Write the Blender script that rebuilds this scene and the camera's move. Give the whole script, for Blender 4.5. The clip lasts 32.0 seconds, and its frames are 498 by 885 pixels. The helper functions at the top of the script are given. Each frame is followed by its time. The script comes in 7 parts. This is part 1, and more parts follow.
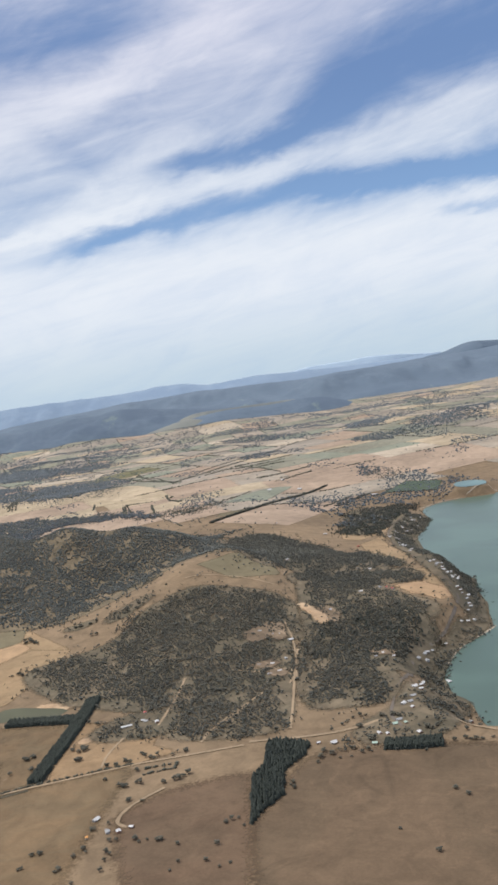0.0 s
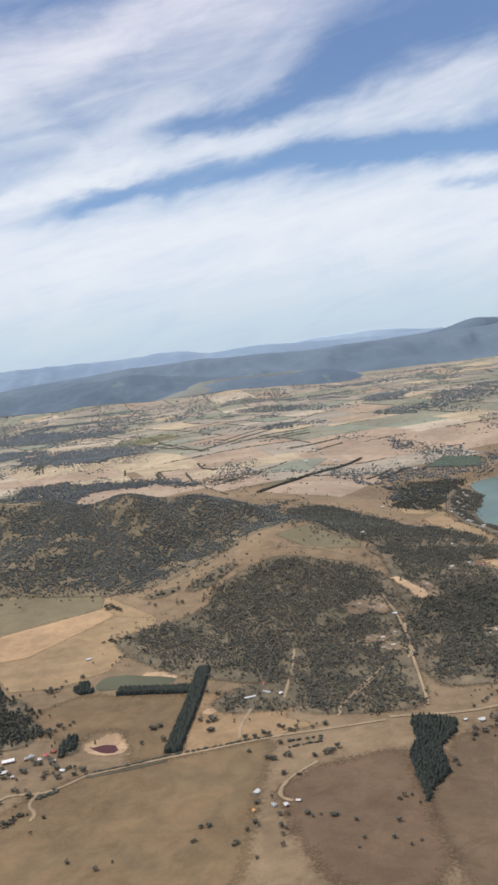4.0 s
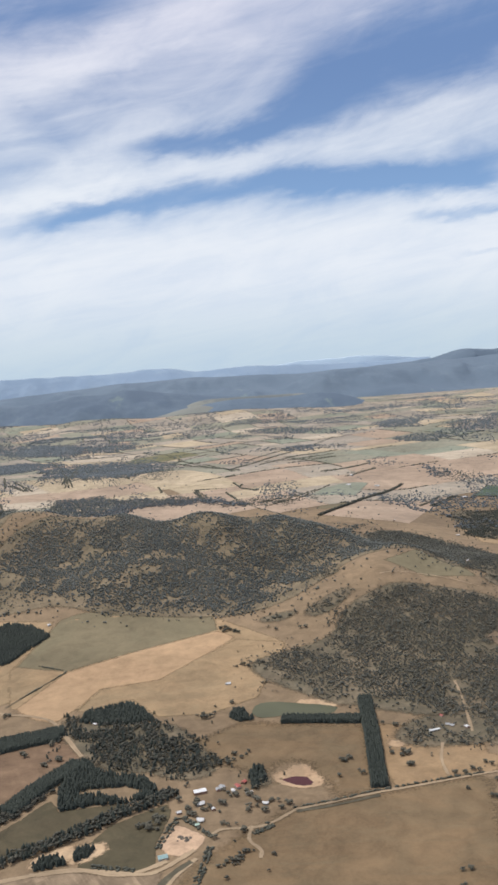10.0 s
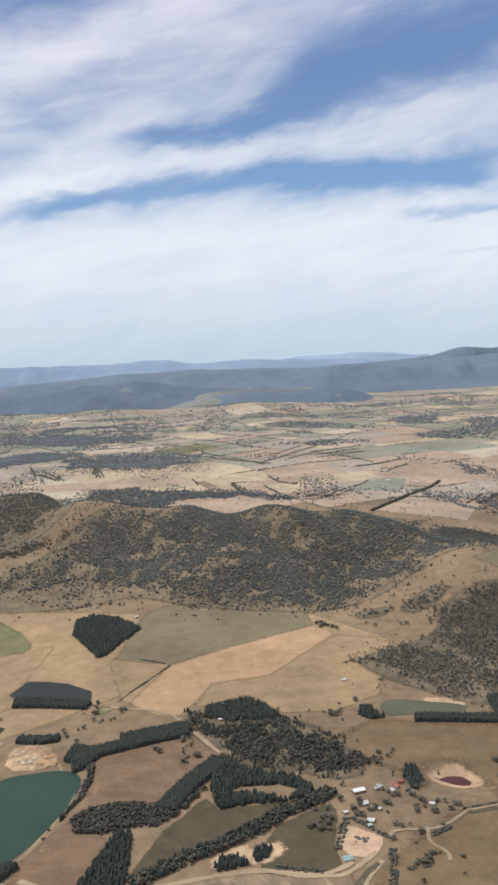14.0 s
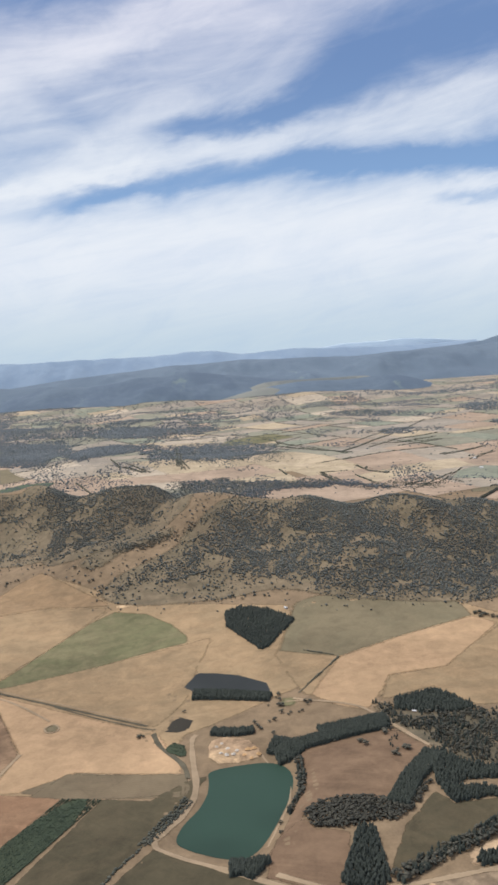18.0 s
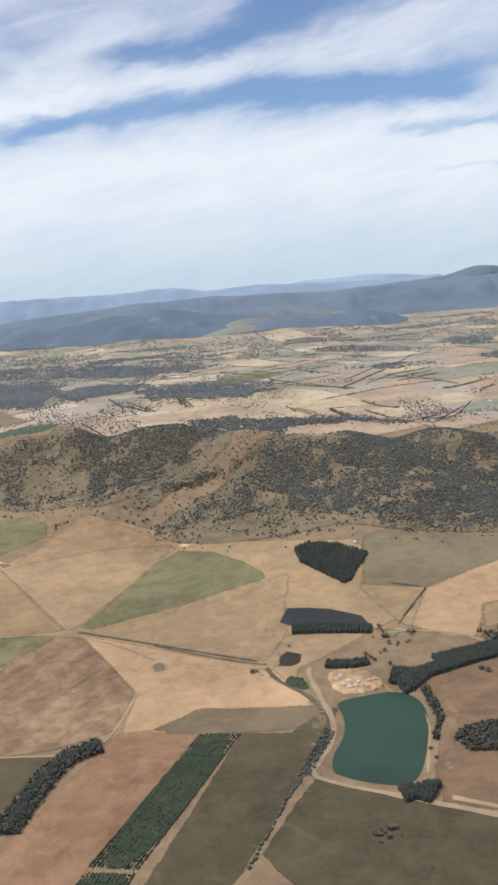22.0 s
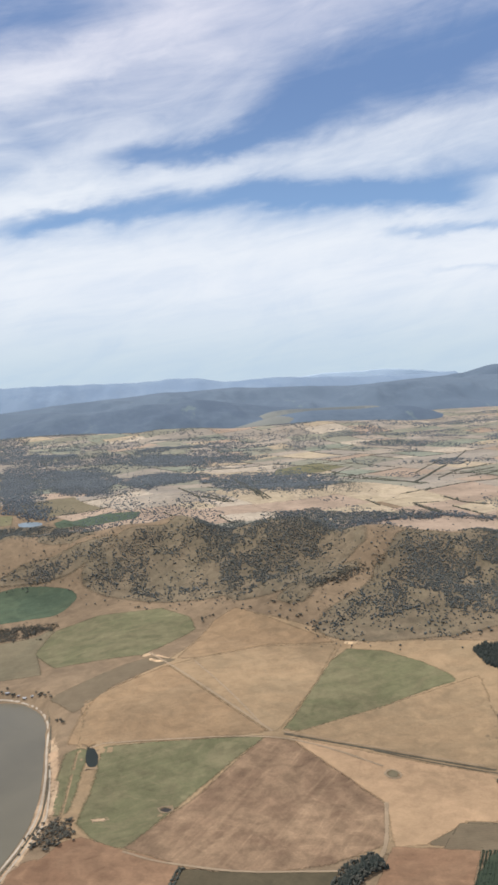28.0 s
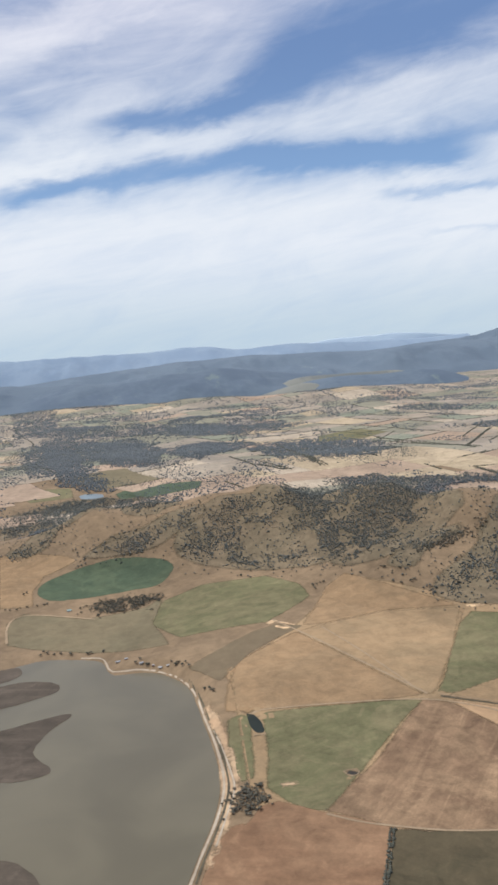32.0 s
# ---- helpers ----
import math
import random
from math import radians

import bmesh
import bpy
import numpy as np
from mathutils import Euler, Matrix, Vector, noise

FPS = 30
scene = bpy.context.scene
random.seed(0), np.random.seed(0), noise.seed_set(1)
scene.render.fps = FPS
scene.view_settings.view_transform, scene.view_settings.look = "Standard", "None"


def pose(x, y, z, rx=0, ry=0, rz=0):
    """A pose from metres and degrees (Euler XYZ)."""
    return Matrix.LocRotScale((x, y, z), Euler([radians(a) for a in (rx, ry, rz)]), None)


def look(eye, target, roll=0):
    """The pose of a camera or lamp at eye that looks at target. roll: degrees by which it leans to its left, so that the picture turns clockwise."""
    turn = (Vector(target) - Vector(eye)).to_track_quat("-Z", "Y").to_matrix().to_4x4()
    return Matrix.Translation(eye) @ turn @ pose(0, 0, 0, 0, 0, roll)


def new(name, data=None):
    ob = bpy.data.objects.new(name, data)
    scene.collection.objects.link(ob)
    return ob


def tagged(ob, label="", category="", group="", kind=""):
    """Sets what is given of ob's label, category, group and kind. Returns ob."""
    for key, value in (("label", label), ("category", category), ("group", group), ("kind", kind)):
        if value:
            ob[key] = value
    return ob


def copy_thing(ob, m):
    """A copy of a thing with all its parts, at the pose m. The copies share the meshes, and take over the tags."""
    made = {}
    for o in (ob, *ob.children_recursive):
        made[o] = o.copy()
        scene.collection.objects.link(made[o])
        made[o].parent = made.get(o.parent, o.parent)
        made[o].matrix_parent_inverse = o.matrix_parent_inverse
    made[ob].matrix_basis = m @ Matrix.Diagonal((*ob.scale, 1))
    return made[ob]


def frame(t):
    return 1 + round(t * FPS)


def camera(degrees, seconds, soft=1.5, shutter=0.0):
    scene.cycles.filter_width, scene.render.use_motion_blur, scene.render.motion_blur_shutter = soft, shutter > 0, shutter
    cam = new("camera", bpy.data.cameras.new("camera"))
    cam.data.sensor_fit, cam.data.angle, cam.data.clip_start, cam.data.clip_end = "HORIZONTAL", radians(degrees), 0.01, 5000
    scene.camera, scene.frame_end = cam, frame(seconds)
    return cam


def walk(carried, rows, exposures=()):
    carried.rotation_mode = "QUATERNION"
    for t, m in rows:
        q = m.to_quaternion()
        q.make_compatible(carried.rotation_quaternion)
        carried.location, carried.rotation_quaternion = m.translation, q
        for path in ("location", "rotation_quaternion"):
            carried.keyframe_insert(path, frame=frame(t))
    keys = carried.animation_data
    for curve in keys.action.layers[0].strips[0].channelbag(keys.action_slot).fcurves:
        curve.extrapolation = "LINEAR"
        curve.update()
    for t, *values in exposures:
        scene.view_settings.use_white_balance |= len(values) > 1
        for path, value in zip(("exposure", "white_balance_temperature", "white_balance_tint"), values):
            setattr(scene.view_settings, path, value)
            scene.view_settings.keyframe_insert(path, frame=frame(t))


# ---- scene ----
cam = camera(33.0, 32.0, 3.0)
METRES, EYE, TILT, LEAN, TURN = 500.0, 133.0, -3.6, 8.3, 0.0
ROWS = [
    (0.0, 0.0, 0.0, 0.0, -0.0, 0.0, 0.0),
    (0.5, -0.0137, 0.0025, -0.0005, -0.06, -0.73, -0.6),
    (1.0, -0.0284, 0.0044, -0.0006, -0.16, -1.18, -1.17),
    (1.5, -0.0421, 0.0055, -0.0007, -0.37, -0.9, -1.3),
    (2.0, -0.0559, 0.0081, -0.0011, -0.62, -0.57, -1.47),
    (2.5, -0.0688, 0.0096, -0.0014, -0.67, -0.29, -1.85),
    (3.0, -0.0824, 0.0127, -0.0022, -0.73, -0.78, -1.87),
    (3.5, -0.0972, 0.0149, -0.0026, -0.83, -2.04, -1.74),
    (5.5, -0.1534, 0.0217, -0.0037, -0.74, -1.82, -2.28),
    (6.0, -0.1675, 0.0251, -0.0048, -0.65, -1.13, -2.94),
    (6.5, -0.1813, 0.0271, -0.0057, -0.4, -1.17, -3.17),
    (7.0, -0.1943, 0.029, -0.0065, -0.39, -1.93, -3.03),
    (7.5, -0.2085, 0.031, -0.0075, -0.4, -2.62, -3.25),
    (8.0, -0.2237, 0.0336, -0.0084, -0.25, -2.39, -3.9),
    (8.5, -0.2379, 0.0356, -0.0093, -0.23, -1.89, -4.22),
    (9.0, -0.2524, 0.0372, -0.0102, -0.43, -1.6, -4.52),
    (9.5, -0.2657, 0.0408, -0.0116, -1.15, -1.16, -4.64),
    (10.0, -0.28, 0.0412, -0.013, -2.98, -0.5, -4.17),
    (10.5, -0.2955, 0.0441, -0.0142, -4.81, -0.45, -3.68),
    (11.0, -0.3102, 0.0473, -0.0157, -5.58, -0.89, -3.6),
    (11.5, -0.325, 0.0468, -0.0167, -5.55, -0.76, -3.71),
    (12.0, -0.3386, 0.0517, -0.0185, -5.41, -0.92, -4.01),
    (12.5, -0.3532, 0.0521, -0.0195, -5.17, -1.03, -4.04),
    (13.0, -0.3692, 0.054, -0.0209, -4.83, -0.41, -4.24),
    (13.5, -0.3838, 0.0584, -0.0229, -4.37, -0.65, -4.94),
    (15.5, -0.4449, 0.0657, -0.0287, -2.48, -2.52, -5.45),
    (16.0, -0.4599, 0.0681, -0.0302, -0.9, -4.37, -4.76),
    (16.5, -0.4742, 0.0712, -0.032, -0.28, -4.94, -4.87),
    (17.0, -0.4898, 0.0703, -0.0327, -0.56, -3.52, -5.37),
    (17.5, -0.5065, 0.0716, -0.0337, -1.11, -2.13, -5.0),
    (18.0, -0.5219, 0.0758, -0.0357, -1.61, -1.75, -4.44),
    (18.5, -0.537, 0.0737, -0.0368, -3.93, -1.17, -3.27),
    (19.0, -0.552, 0.079, -0.0382, -5.63, -1.12, -3.02),
    (19.5, -0.5681, 0.0798, -0.0395, -5.68, -2.08, -3.0),
    (20.0, -0.5841, 0.0823, -0.0413, -5.44, -2.45, -3.13),
    (20.5, -0.6005, 0.0817, -0.0423, -4.8, -0.61, -5.08),
    (21.0, -0.6157, 0.0871, -0.0442, -4.67, -0.99, -4.84),
    (21.5, -0.6307, 0.0893, -0.0458, -5.17, -3.99, -3.69),
    (22.0, -0.6464, 0.0902, -0.0468, -4.8, -5.74, -3.64),
    (22.5, -0.6639, 0.092, -0.0475, -3.98, -5.31, -4.34),
    (23.0, -0.6804, 0.0928, -0.0482, -3.62, -3.83, -4.19),
    (23.5, -0.6956, 0.0977, -0.049, -3.81, -2.16, -3.59),
    (24.0, -0.7117, 0.0978, -0.0502, -4.15, -1.42, -3.83),
    (24.5, -0.7291, 0.0991, -0.0518, -4.1, -1.05, -4.96),
    (25.0, -0.7457, 0.101, -0.0525, -3.71, -0.97, -5.66),
    (25.5, -0.7618, 0.1034, -0.0538, -3.76, -1.63, -5.07),
    (27.5, -0.8296, 0.1074, -0.0569, -4.64, -0.85, -4.73),
    (28.0, -0.8464, 0.1131, -0.0588, -4.99, 0.41, -5.08),
    (28.5, -0.8626, 0.1124, -0.0597, -5.1, 0.94, -5.26),
    (29.0, -0.8792, 0.1174, -0.0613, -5.09, 1.17, -5.3),
    (29.5, -0.8977, 0.1157, -0.0626, -5.06, 0.32, -5.67),
    (30.0, -0.914, 0.1215, -0.0644, -4.81, -0.83, -6.57),
    (30.5, -0.9315, 0.1228, -0.0654, -4.76, -1.6, -6.0),
    (31.0, -0.9476, 0.1241, -0.0659, -5.07, -1.11, -4.35),
    (31.5, -0.9644, 0.1266, -0.0682, -5.23, -1.11, -3.88),
    (32.0, -0.983, 0.1273, -0.0697, -5.01, -1.79, -3.76),
]
walk(cam, [(t, pose(0, 0, EYE, TILT, LEAN, TURN) @ pose(METRES * x, METRES * y, METRES * z, 90 + pitch, roll, yaw)) for t, x, y, z, yaw, pitch, roll in ROWS],
     [(0.0, 0.02, 6380, 10), (14.5, 0.02, 6380, 10), (16.0, -0.08, 6380, 10), (17.0, -0.02, 6380, 10), (18.0, 0.02, 6380, 10), (21.0, 0.02, 6380, 10), (22.5, 0.12, 6380, 10), (23.3, 0.15, 6380, 10), (24.2, 0.06, 6380, 10), (28.0, 0.06, 6380, 10), (30.0, 0.0, 6380, 10), (32.0, 0.02, 6380, 10)])

# ---- light: high summer sun from ahead and the left, a sky veiled by streaks of high cloud ----
SUN_AZ, SUN_EL = -58.0, 56.0          # degrees: from straight ahead towards the right, above the horizon
sun = new("sun", bpy.data.lights.new("sun", "SUN"))
sun.data.energy, sun.data.angle, sun.data.color = 2.8, radians(0.6), (1.0, 0.95, 0.88)
sx, sy = math.sin(radians(SUN_AZ)) * math.cos(radians(SUN_EL)), math.cos(radians(SUN_AZ)) * math.cos(radians(SUN_EL))
sun.matrix_world = look((0, 0, 600), (-sx * 100, -sy * 100, 600 - 100 * math.sin(radians(SUN_EL))))

world = bpy.data.worlds.new("sky")
scene.world = world
world.use_nodes = True


class Nodes:
    """Short calls for building a node tree."""

    def __init__(self, tree):
        self.tree = tree
        tree.nodes.clear()

    def add(self, kind, **settings):
        n = self.tree.nodes.new(kind)
        for key, value in settings.items():
            setattr(n, key, value)
        return n

    def plug(self, value, socket):
        if hasattr(value, "links"):
            self.tree.links.new(value, socket)
        elif value is not None:
            socket.default_value = value

    def math(self, op, a, b=None, c=None, clamp=False):
        n = self.add("ShaderNodeMath", operation=op, use_clamp=clamp)
        for v, s in zip((a, b, c), n.inputs):
            self.plug(v, s)
        return n.outputs[0]

    def ramp(self, v, lo, hi, to_lo=0.0, to_hi=1.0):
        n = self.add("ShaderNodeMapRange", interpolation_type="SMOOTHSTEP")
        for v2, s in zip((v, lo, hi, to_lo, to_hi), n.inputs):
            self.plug(v2, s)
        return n.outputs[0]

    def mix(self, f, a, b, blend="MIX"):
        n = self.add("ShaderNodeMix", data_type="RGBA", blend_type=blend)
        self.plug(f, n.inputs[0])
        self.plug(a if hasattr(a, "links") else (*a, 1.0), n.inputs[6])
        self.plug(b if hasattr(b, "links") else (*b, 1.0), n.inputs[7])
        return n.outputs[2]

    def noise(self, vec, scale, detail=4.0, rough=0.55, warp=0.0):
        n = self.add("ShaderNodeTexNoise")
        self.plug(vec, n.inputs["Vector"])
        n.inputs["Scale"].default_value, n.inputs["Detail"].default_value = scale, detail
        n.inputs["Roughness"].default_value, n.inputs["Distortion"].default_value = rough, warp
        return n.outputs["Fac"]

    def mapping(self, vec, scale=(1, 1, 1), turn=(0, 0, 0), shift=(0, 0, 0)):
        """Turned first and stretched after, so that streaks run along the turned axis."""
        if any(turn):
            r = self.add("ShaderNodeMapping")
            self.plug(vec, r.inputs["Vector"])
            r.inputs["Rotation"].default_value = [radians(a) for a in turn]
            vec = r.outputs[0]
        n = self.add("ShaderNodeMapping")
        self.plug(vec, n.inputs["Vector"])
        n.inputs["Location"].default_value, n.inputs["Scale"].default_value = shift, scale
        return n.outputs[0]


def build_sky():
    n = Nodes(world.node_tree)
    way = n.add("ShaderNodeTexCoord").outputs["Generated"]
    parts = n.add("ShaderNodeSeparateXYZ")
    n.plug(way, parts.inputs[0])
    x, y, z = parts.outputs
    az = n.math("MULTIPLY", n.math("ARCTAN2", x, y), 57.29578)
    el = n.math("MULTIPLY", n.math("ARCSINE", z), 57.29578)
    plan = n.add("ShaderNodeCombineXYZ")
    n.plug(az, plan.inputs[0])
    n.plug(el, plan.inputs[1])
    flat = plan.outputs[0]
    air = n.add("ShaderNodeTexSky", sky_type="NISHITA", sun_disc=False)
    air.sun_elevation, air.sun_rotation = radians(SUN_EL), radians(SUN_AZ)
    air.altitude, air.dust_density, air.ozone_density = 300, 0.6, 2.0
    # wandering of the streaks
    drift = n.math("MULTIPLY_ADD", n.noise(n.mapping(flat, (0.09, 0.2, 1), (0, 0, -8)), 1.0, 5, 0.6), 2.2, -1.1)
    fine = n.noise(n.mapping(flat, (0.07, 0.75, 1), (0, 0, -8)), 1.0, 7, 0.62, 0.7)
    wisp = n.noise(n.mapping(flat, (0.15, 0.42, 1), (0, 0, -13), (3, 1, 0)), 1.0, 7, 0.62, 0.8)
    ragged = n.math("MULTIPLY_ADD", n.noise(n.mapping(flat, (0.3, 0.8, 1), (0, 0, -11), (1, 5, 0)), 1.0, 5, 0.6, 0.4), 1.5, -0.75)
    e2 = n.math("ADD", n.math("ADD", el, drift), ragged)
    total = None
    for e0, slope, bend, width, widen, a0, a1, fade, strength in SKY_BANDS:
        line = n.math("MULTIPLY_ADD", az, slope, e0)
        line = n.math("ADD", line, n.math("MULTIPLY", n.math("MULTIPLY", az, az), bend))
        spread = n.math("MAXIMUM", n.math("MULTIPLY_ADD", az, widen, width), 0.2)
        off = n.math("DIVIDE", n.math("SUBTRACT", e2, line), spread)
        bell = n.math("EXPONENT", n.math("MULTIPLY", n.math("MULTIPLY", off, off), -1.0))
        bell = n.math("MULTIPLY", bell, n.ramp(az, a0 - fade, a0 + fade))
        bell = n.math("MULTIPLY", bell, n.ramp(az, a1 - fade, a1 + fade, 1.0, 0.0))
        bell = n.math("MULTIPLY", bell, strength)
        total = bell if total is None else n.math("ADD", total, bell)
    low = n.ramp(n.math("MULTIPLY_ADD", drift, -0.5, e2), 11.6, 8.6, 0.0, 0.46)
    amount = n.math("ADD", n.math("ADD", total, 0.47), low)
    amount = n.math("ADD", amount, n.math("MULTIPLY_ADD", fine, 0.55, -0.275))
    amount = n.math("ADD", amount, n.math("MULTIPLY_ADD", wisp, 0.7, -0.35))
    amount = n.ramp(amount, -0.28, 1.22, 0.0, 1.0)
    # towards the horizon the white veil thins to a pale blue-grey air
    blue = n.mix(n.ramp(el, 6.0, 20.0), (0.27, 0.44, 0.70), (0.165, 0.27, 0.50))
    cloud = n.mix(n.ramp(el, 13.0, 24.0), (0.82, 0.855, 0.905), (0.79, 0.785, 0.87))
    cloud = n.mix(n.ramp(el, 7.5, 0.5), cloud, (0.57, 0.675, 0.75))
    seen = n.mix(amount, blue, cloud)
    bg = n.add("ShaderNodeBackground")
    bg.inputs["Strength"].default_value = 1.0
    scaled = n.mix(1.0, air.outputs[0], (0.05, 0.05, 0.05), "MULTIPLY")
    # overhead, unseen: a bright veil added over the sky model's air to fill shadows
    whole = n.mix(n.ramp(el, 34.0, 60.0), seen, n.mix(0.8, scaled, (1.05, 1.04, 1.06)))
    n.plug(whole, bg.inputs["Color"])
    out = n.add("ShaderNodeOutputWorld")
    n.plug(bg.outputs[0], out.inputs[0])


# bands of cirrus: height at straight ahead, slope, bend, half width and its growth, from and to azimuth, fade, strength
SKY_BANDS = [
    (22.3, 0.255, -0.003, 1.4, 0.0, -30, 4, 5, 0.40), (20.4, 0.2, -0.005, 1.6, 0.0, -4, 12, 5, 0.10),
    (13.6, 0.14, 0.0, 0.8, 0.03, -20, 50, 5, 0.34), (17.1, 0.58, 0.014, 1.3, 0.0, -14, -3, 3, 0.34),
    (9.3, -0.03, 0.0056, 0.7, 0.0, 14, 50, 3, 0.34), (13.2, -0.05, 0.0, 0.6, 0.0, 19, 50, 2, 0.22),
    (15.35, 0.083, -0.004, 0.7, 0.0, -4.5, 5.5, 2.5, -0.66), (15.2, 0.06, 0.022, 1.3, 0.0, 4.0, 10.5, 2.5, -0.5),
    (14.7, 0.46, -0.0100, 2.6, 0.02, 7, 50, 3, -0.72), (12.1, 0.08, -0.0058, 0.75, 0.012, -11, 20, 3, -0.66),
    (13.0, -0.12, 0.005, 0.8, 0.0, 6, 22, 3, -0.4), (7.1, 0.26, -0.0067, 0.4, 0.0, 14.5, 50, 1.5, -0.55),
    (6.8, 0.0, 0.0, 0.22, 0.0, 17, 30, 1.5, -0.3), (25.0, 0.3, 0.0118, 1.8, 0.0, -30, -3, 4, -0.46),
    (10.6, -0.62, 0.0, 1.1, 0.0, -12, -7.5, 2.0, -0.2), (20.8, 0.36, -0.004, 0.7, 0.0, -9, 6, 3, -0.14),
]
build_sky()


# ---- materials ----
def material(name, rough=0.9, metal=0.0):
    m = bpy.data.materials.new(name)
    m.use_nodes = True
    n = Nodes(m.node_tree)
    bsdf = n.add("ShaderNodeBsdfPrincipled")
    bsdf.inputs["Roughness"].default_value, bsdf.inputs["Metallic"].default_value = rough, metal
    bsdf.inputs["Specular IOR Level"].default_value = 0.25
    out = n.add("ShaderNodeOutputMaterial")
    n.plug(bsdf.outputs[0], out.inputs[0])
    return m, n, bsdf


def srgb(r, g, b):
    return tuple(((c / 255 + 0.055) / 1.055) ** 2.4 if c > 10 else c / 3295 for c in (r, g, b))


def shade(c, k):
    return tuple(min(v * k, 0.95) for v in c)


def edged(n, bsdf):
    """Lets a sheet of grass or gravel thin out raggedly along its outline, by the mesh's own rim value."""
    rim = n.add("ShaderNodeAttribute", attribute_name="rim").outputs["Fac"]
    where = n.add("ShaderNodeNewGeometry").outputs["Position"]
    ragged = n.noise(where, 0.8, 5, 0.7)
    cover = n.ramp(n.math("ADD", rim, n.math("MULTIPLY_ADD", ragged, 0.9, -0.45)), 0.18, 0.62)
    clear = n.add("ShaderNodeBsdfTransparent")
    both = n.add("ShaderNodeMixShader")
    n.plug(cover, both.inputs[0])
    n.plug(clear.outputs[0], both.inputs[1])
    n.plug(bsdf.outputs[0], both.inputs[2])
    out = [k for k in n.tree.nodes if k.type == "OUTPUT_MATERIAL"][0]
    n.plug(both.outputs[0], out.inputs[0])


def soil_material(name, main, other, streak=0.0, turn=0.0, spread=0.16, patch=0.6, rows=0.0, rim=True):
    """Grass, stubble or bare soil: broad patches, stains, blown grain, and drill rows or streaks along one way."""
    m, n, bsdf = material(name, 0.95)
    where = n.add("ShaderNodeNewGeometry").outputs["Position"]
    big = n.noise(where, 0.022, 6, 0.62, 1.2)
    stain = n.noise(n.mapping(where, (1, 1, 1), (0, 0, 0), (31, 7, 0)), 0.05, 6, 0.68, 1.6)
    mid = n.noise(where, 0.13, 6, 0.68, 0.5)
    fine = n.noise(where, 1.1, 4, 0.75)
    color = n.mix(n.math("MULTIPLY", n.ramp(big, 0.42, 0.60), patch), main, other)
    color = n.mix(n.math("MULTIPLY", n.ramp(stain, 0.53, 0.68), 0.6), color, shade(main, 0.74))
    color = n.mix(n.math("MULTIPLY", n.ramp(stain, 0.46, 0.33), 0.5), color, shade(other, 1.2))
    if streak > 0:
        long_way = n.noise(n.mapping(where, (0.02, 0.2, 0.05), (0, 0, turn)), 1.0, 6, 0.7, 0.8)
        color = n.mix(n.math("MULTIPLY", n.ramp(long_way, 0.46, 0.72), streak), color, shade(other, 1.25))
        color = n.mix(n.math("MULTIPLY", n.ramp(long_way, 0.44, 0.26), streak * 0.7), color, shade(main, 0.78))
    if rows > 0:
        rib = n.add("ShaderNodeTexWave", wave_type="BANDS", bands_direction="Y")
        n.plug(n.mapping(where, (1, 1, 1), (0, 0, turn)), rib.inputs["Vector"])
        rib.inputs["Scale"].default_value, rib.inputs["Distortion"].default_value = 0.22, 0.6
        color = n.mix(n.math("MULTIPLY", rib.outputs["Fac"], rows), color, shade(main, 0.80))
    tone = n.math("ADD", n.ramp(mid, 0.28, 0.72, 1 - 1.7 * spread, 1 + 1.7 * spread), n.ramp(fine, 0.25, 0.75, -0.9 * spread, 0.9 * spread))
    broad = n.noise(n.mapping(where, (1, 1, 1), (0, 0, 0), (5, 90, 0)), 0.011, 3, 0.55, 0.7)
    tone = n.math("ADD", tone, n.ramp(broad, 0.3, 0.7, -0.15, 0.15))
    grey = n.add("ShaderNodeCombineXYZ")
    for s in grey.inputs:
        n.plug(tone, s)
    n.plug(n.mix(1.0, color, grey.outputs[0], "MULTIPLY"), bsdf.inputs["Base Color"])
    bump = n.add("ShaderNodeBump")
    bump.inputs["Strength"].default_value, bump.inputs["Distance"].default_value = 0.4, 0.35
    n.plug(mid, bump.inputs["Height"])
    n.plug(bump.outputs[0], bsdf.inputs["Normal"])
    if rim:
        edged(n, bsdf)
    return m


def soil(r, g, b):
    """A soil or grass colour as it looks in full sun, brought to its own reflectance."""
    c = srgb(r, g, b)
    return (c[0] * 0.75, c[1] * 0.805, c[2] * 0.905)


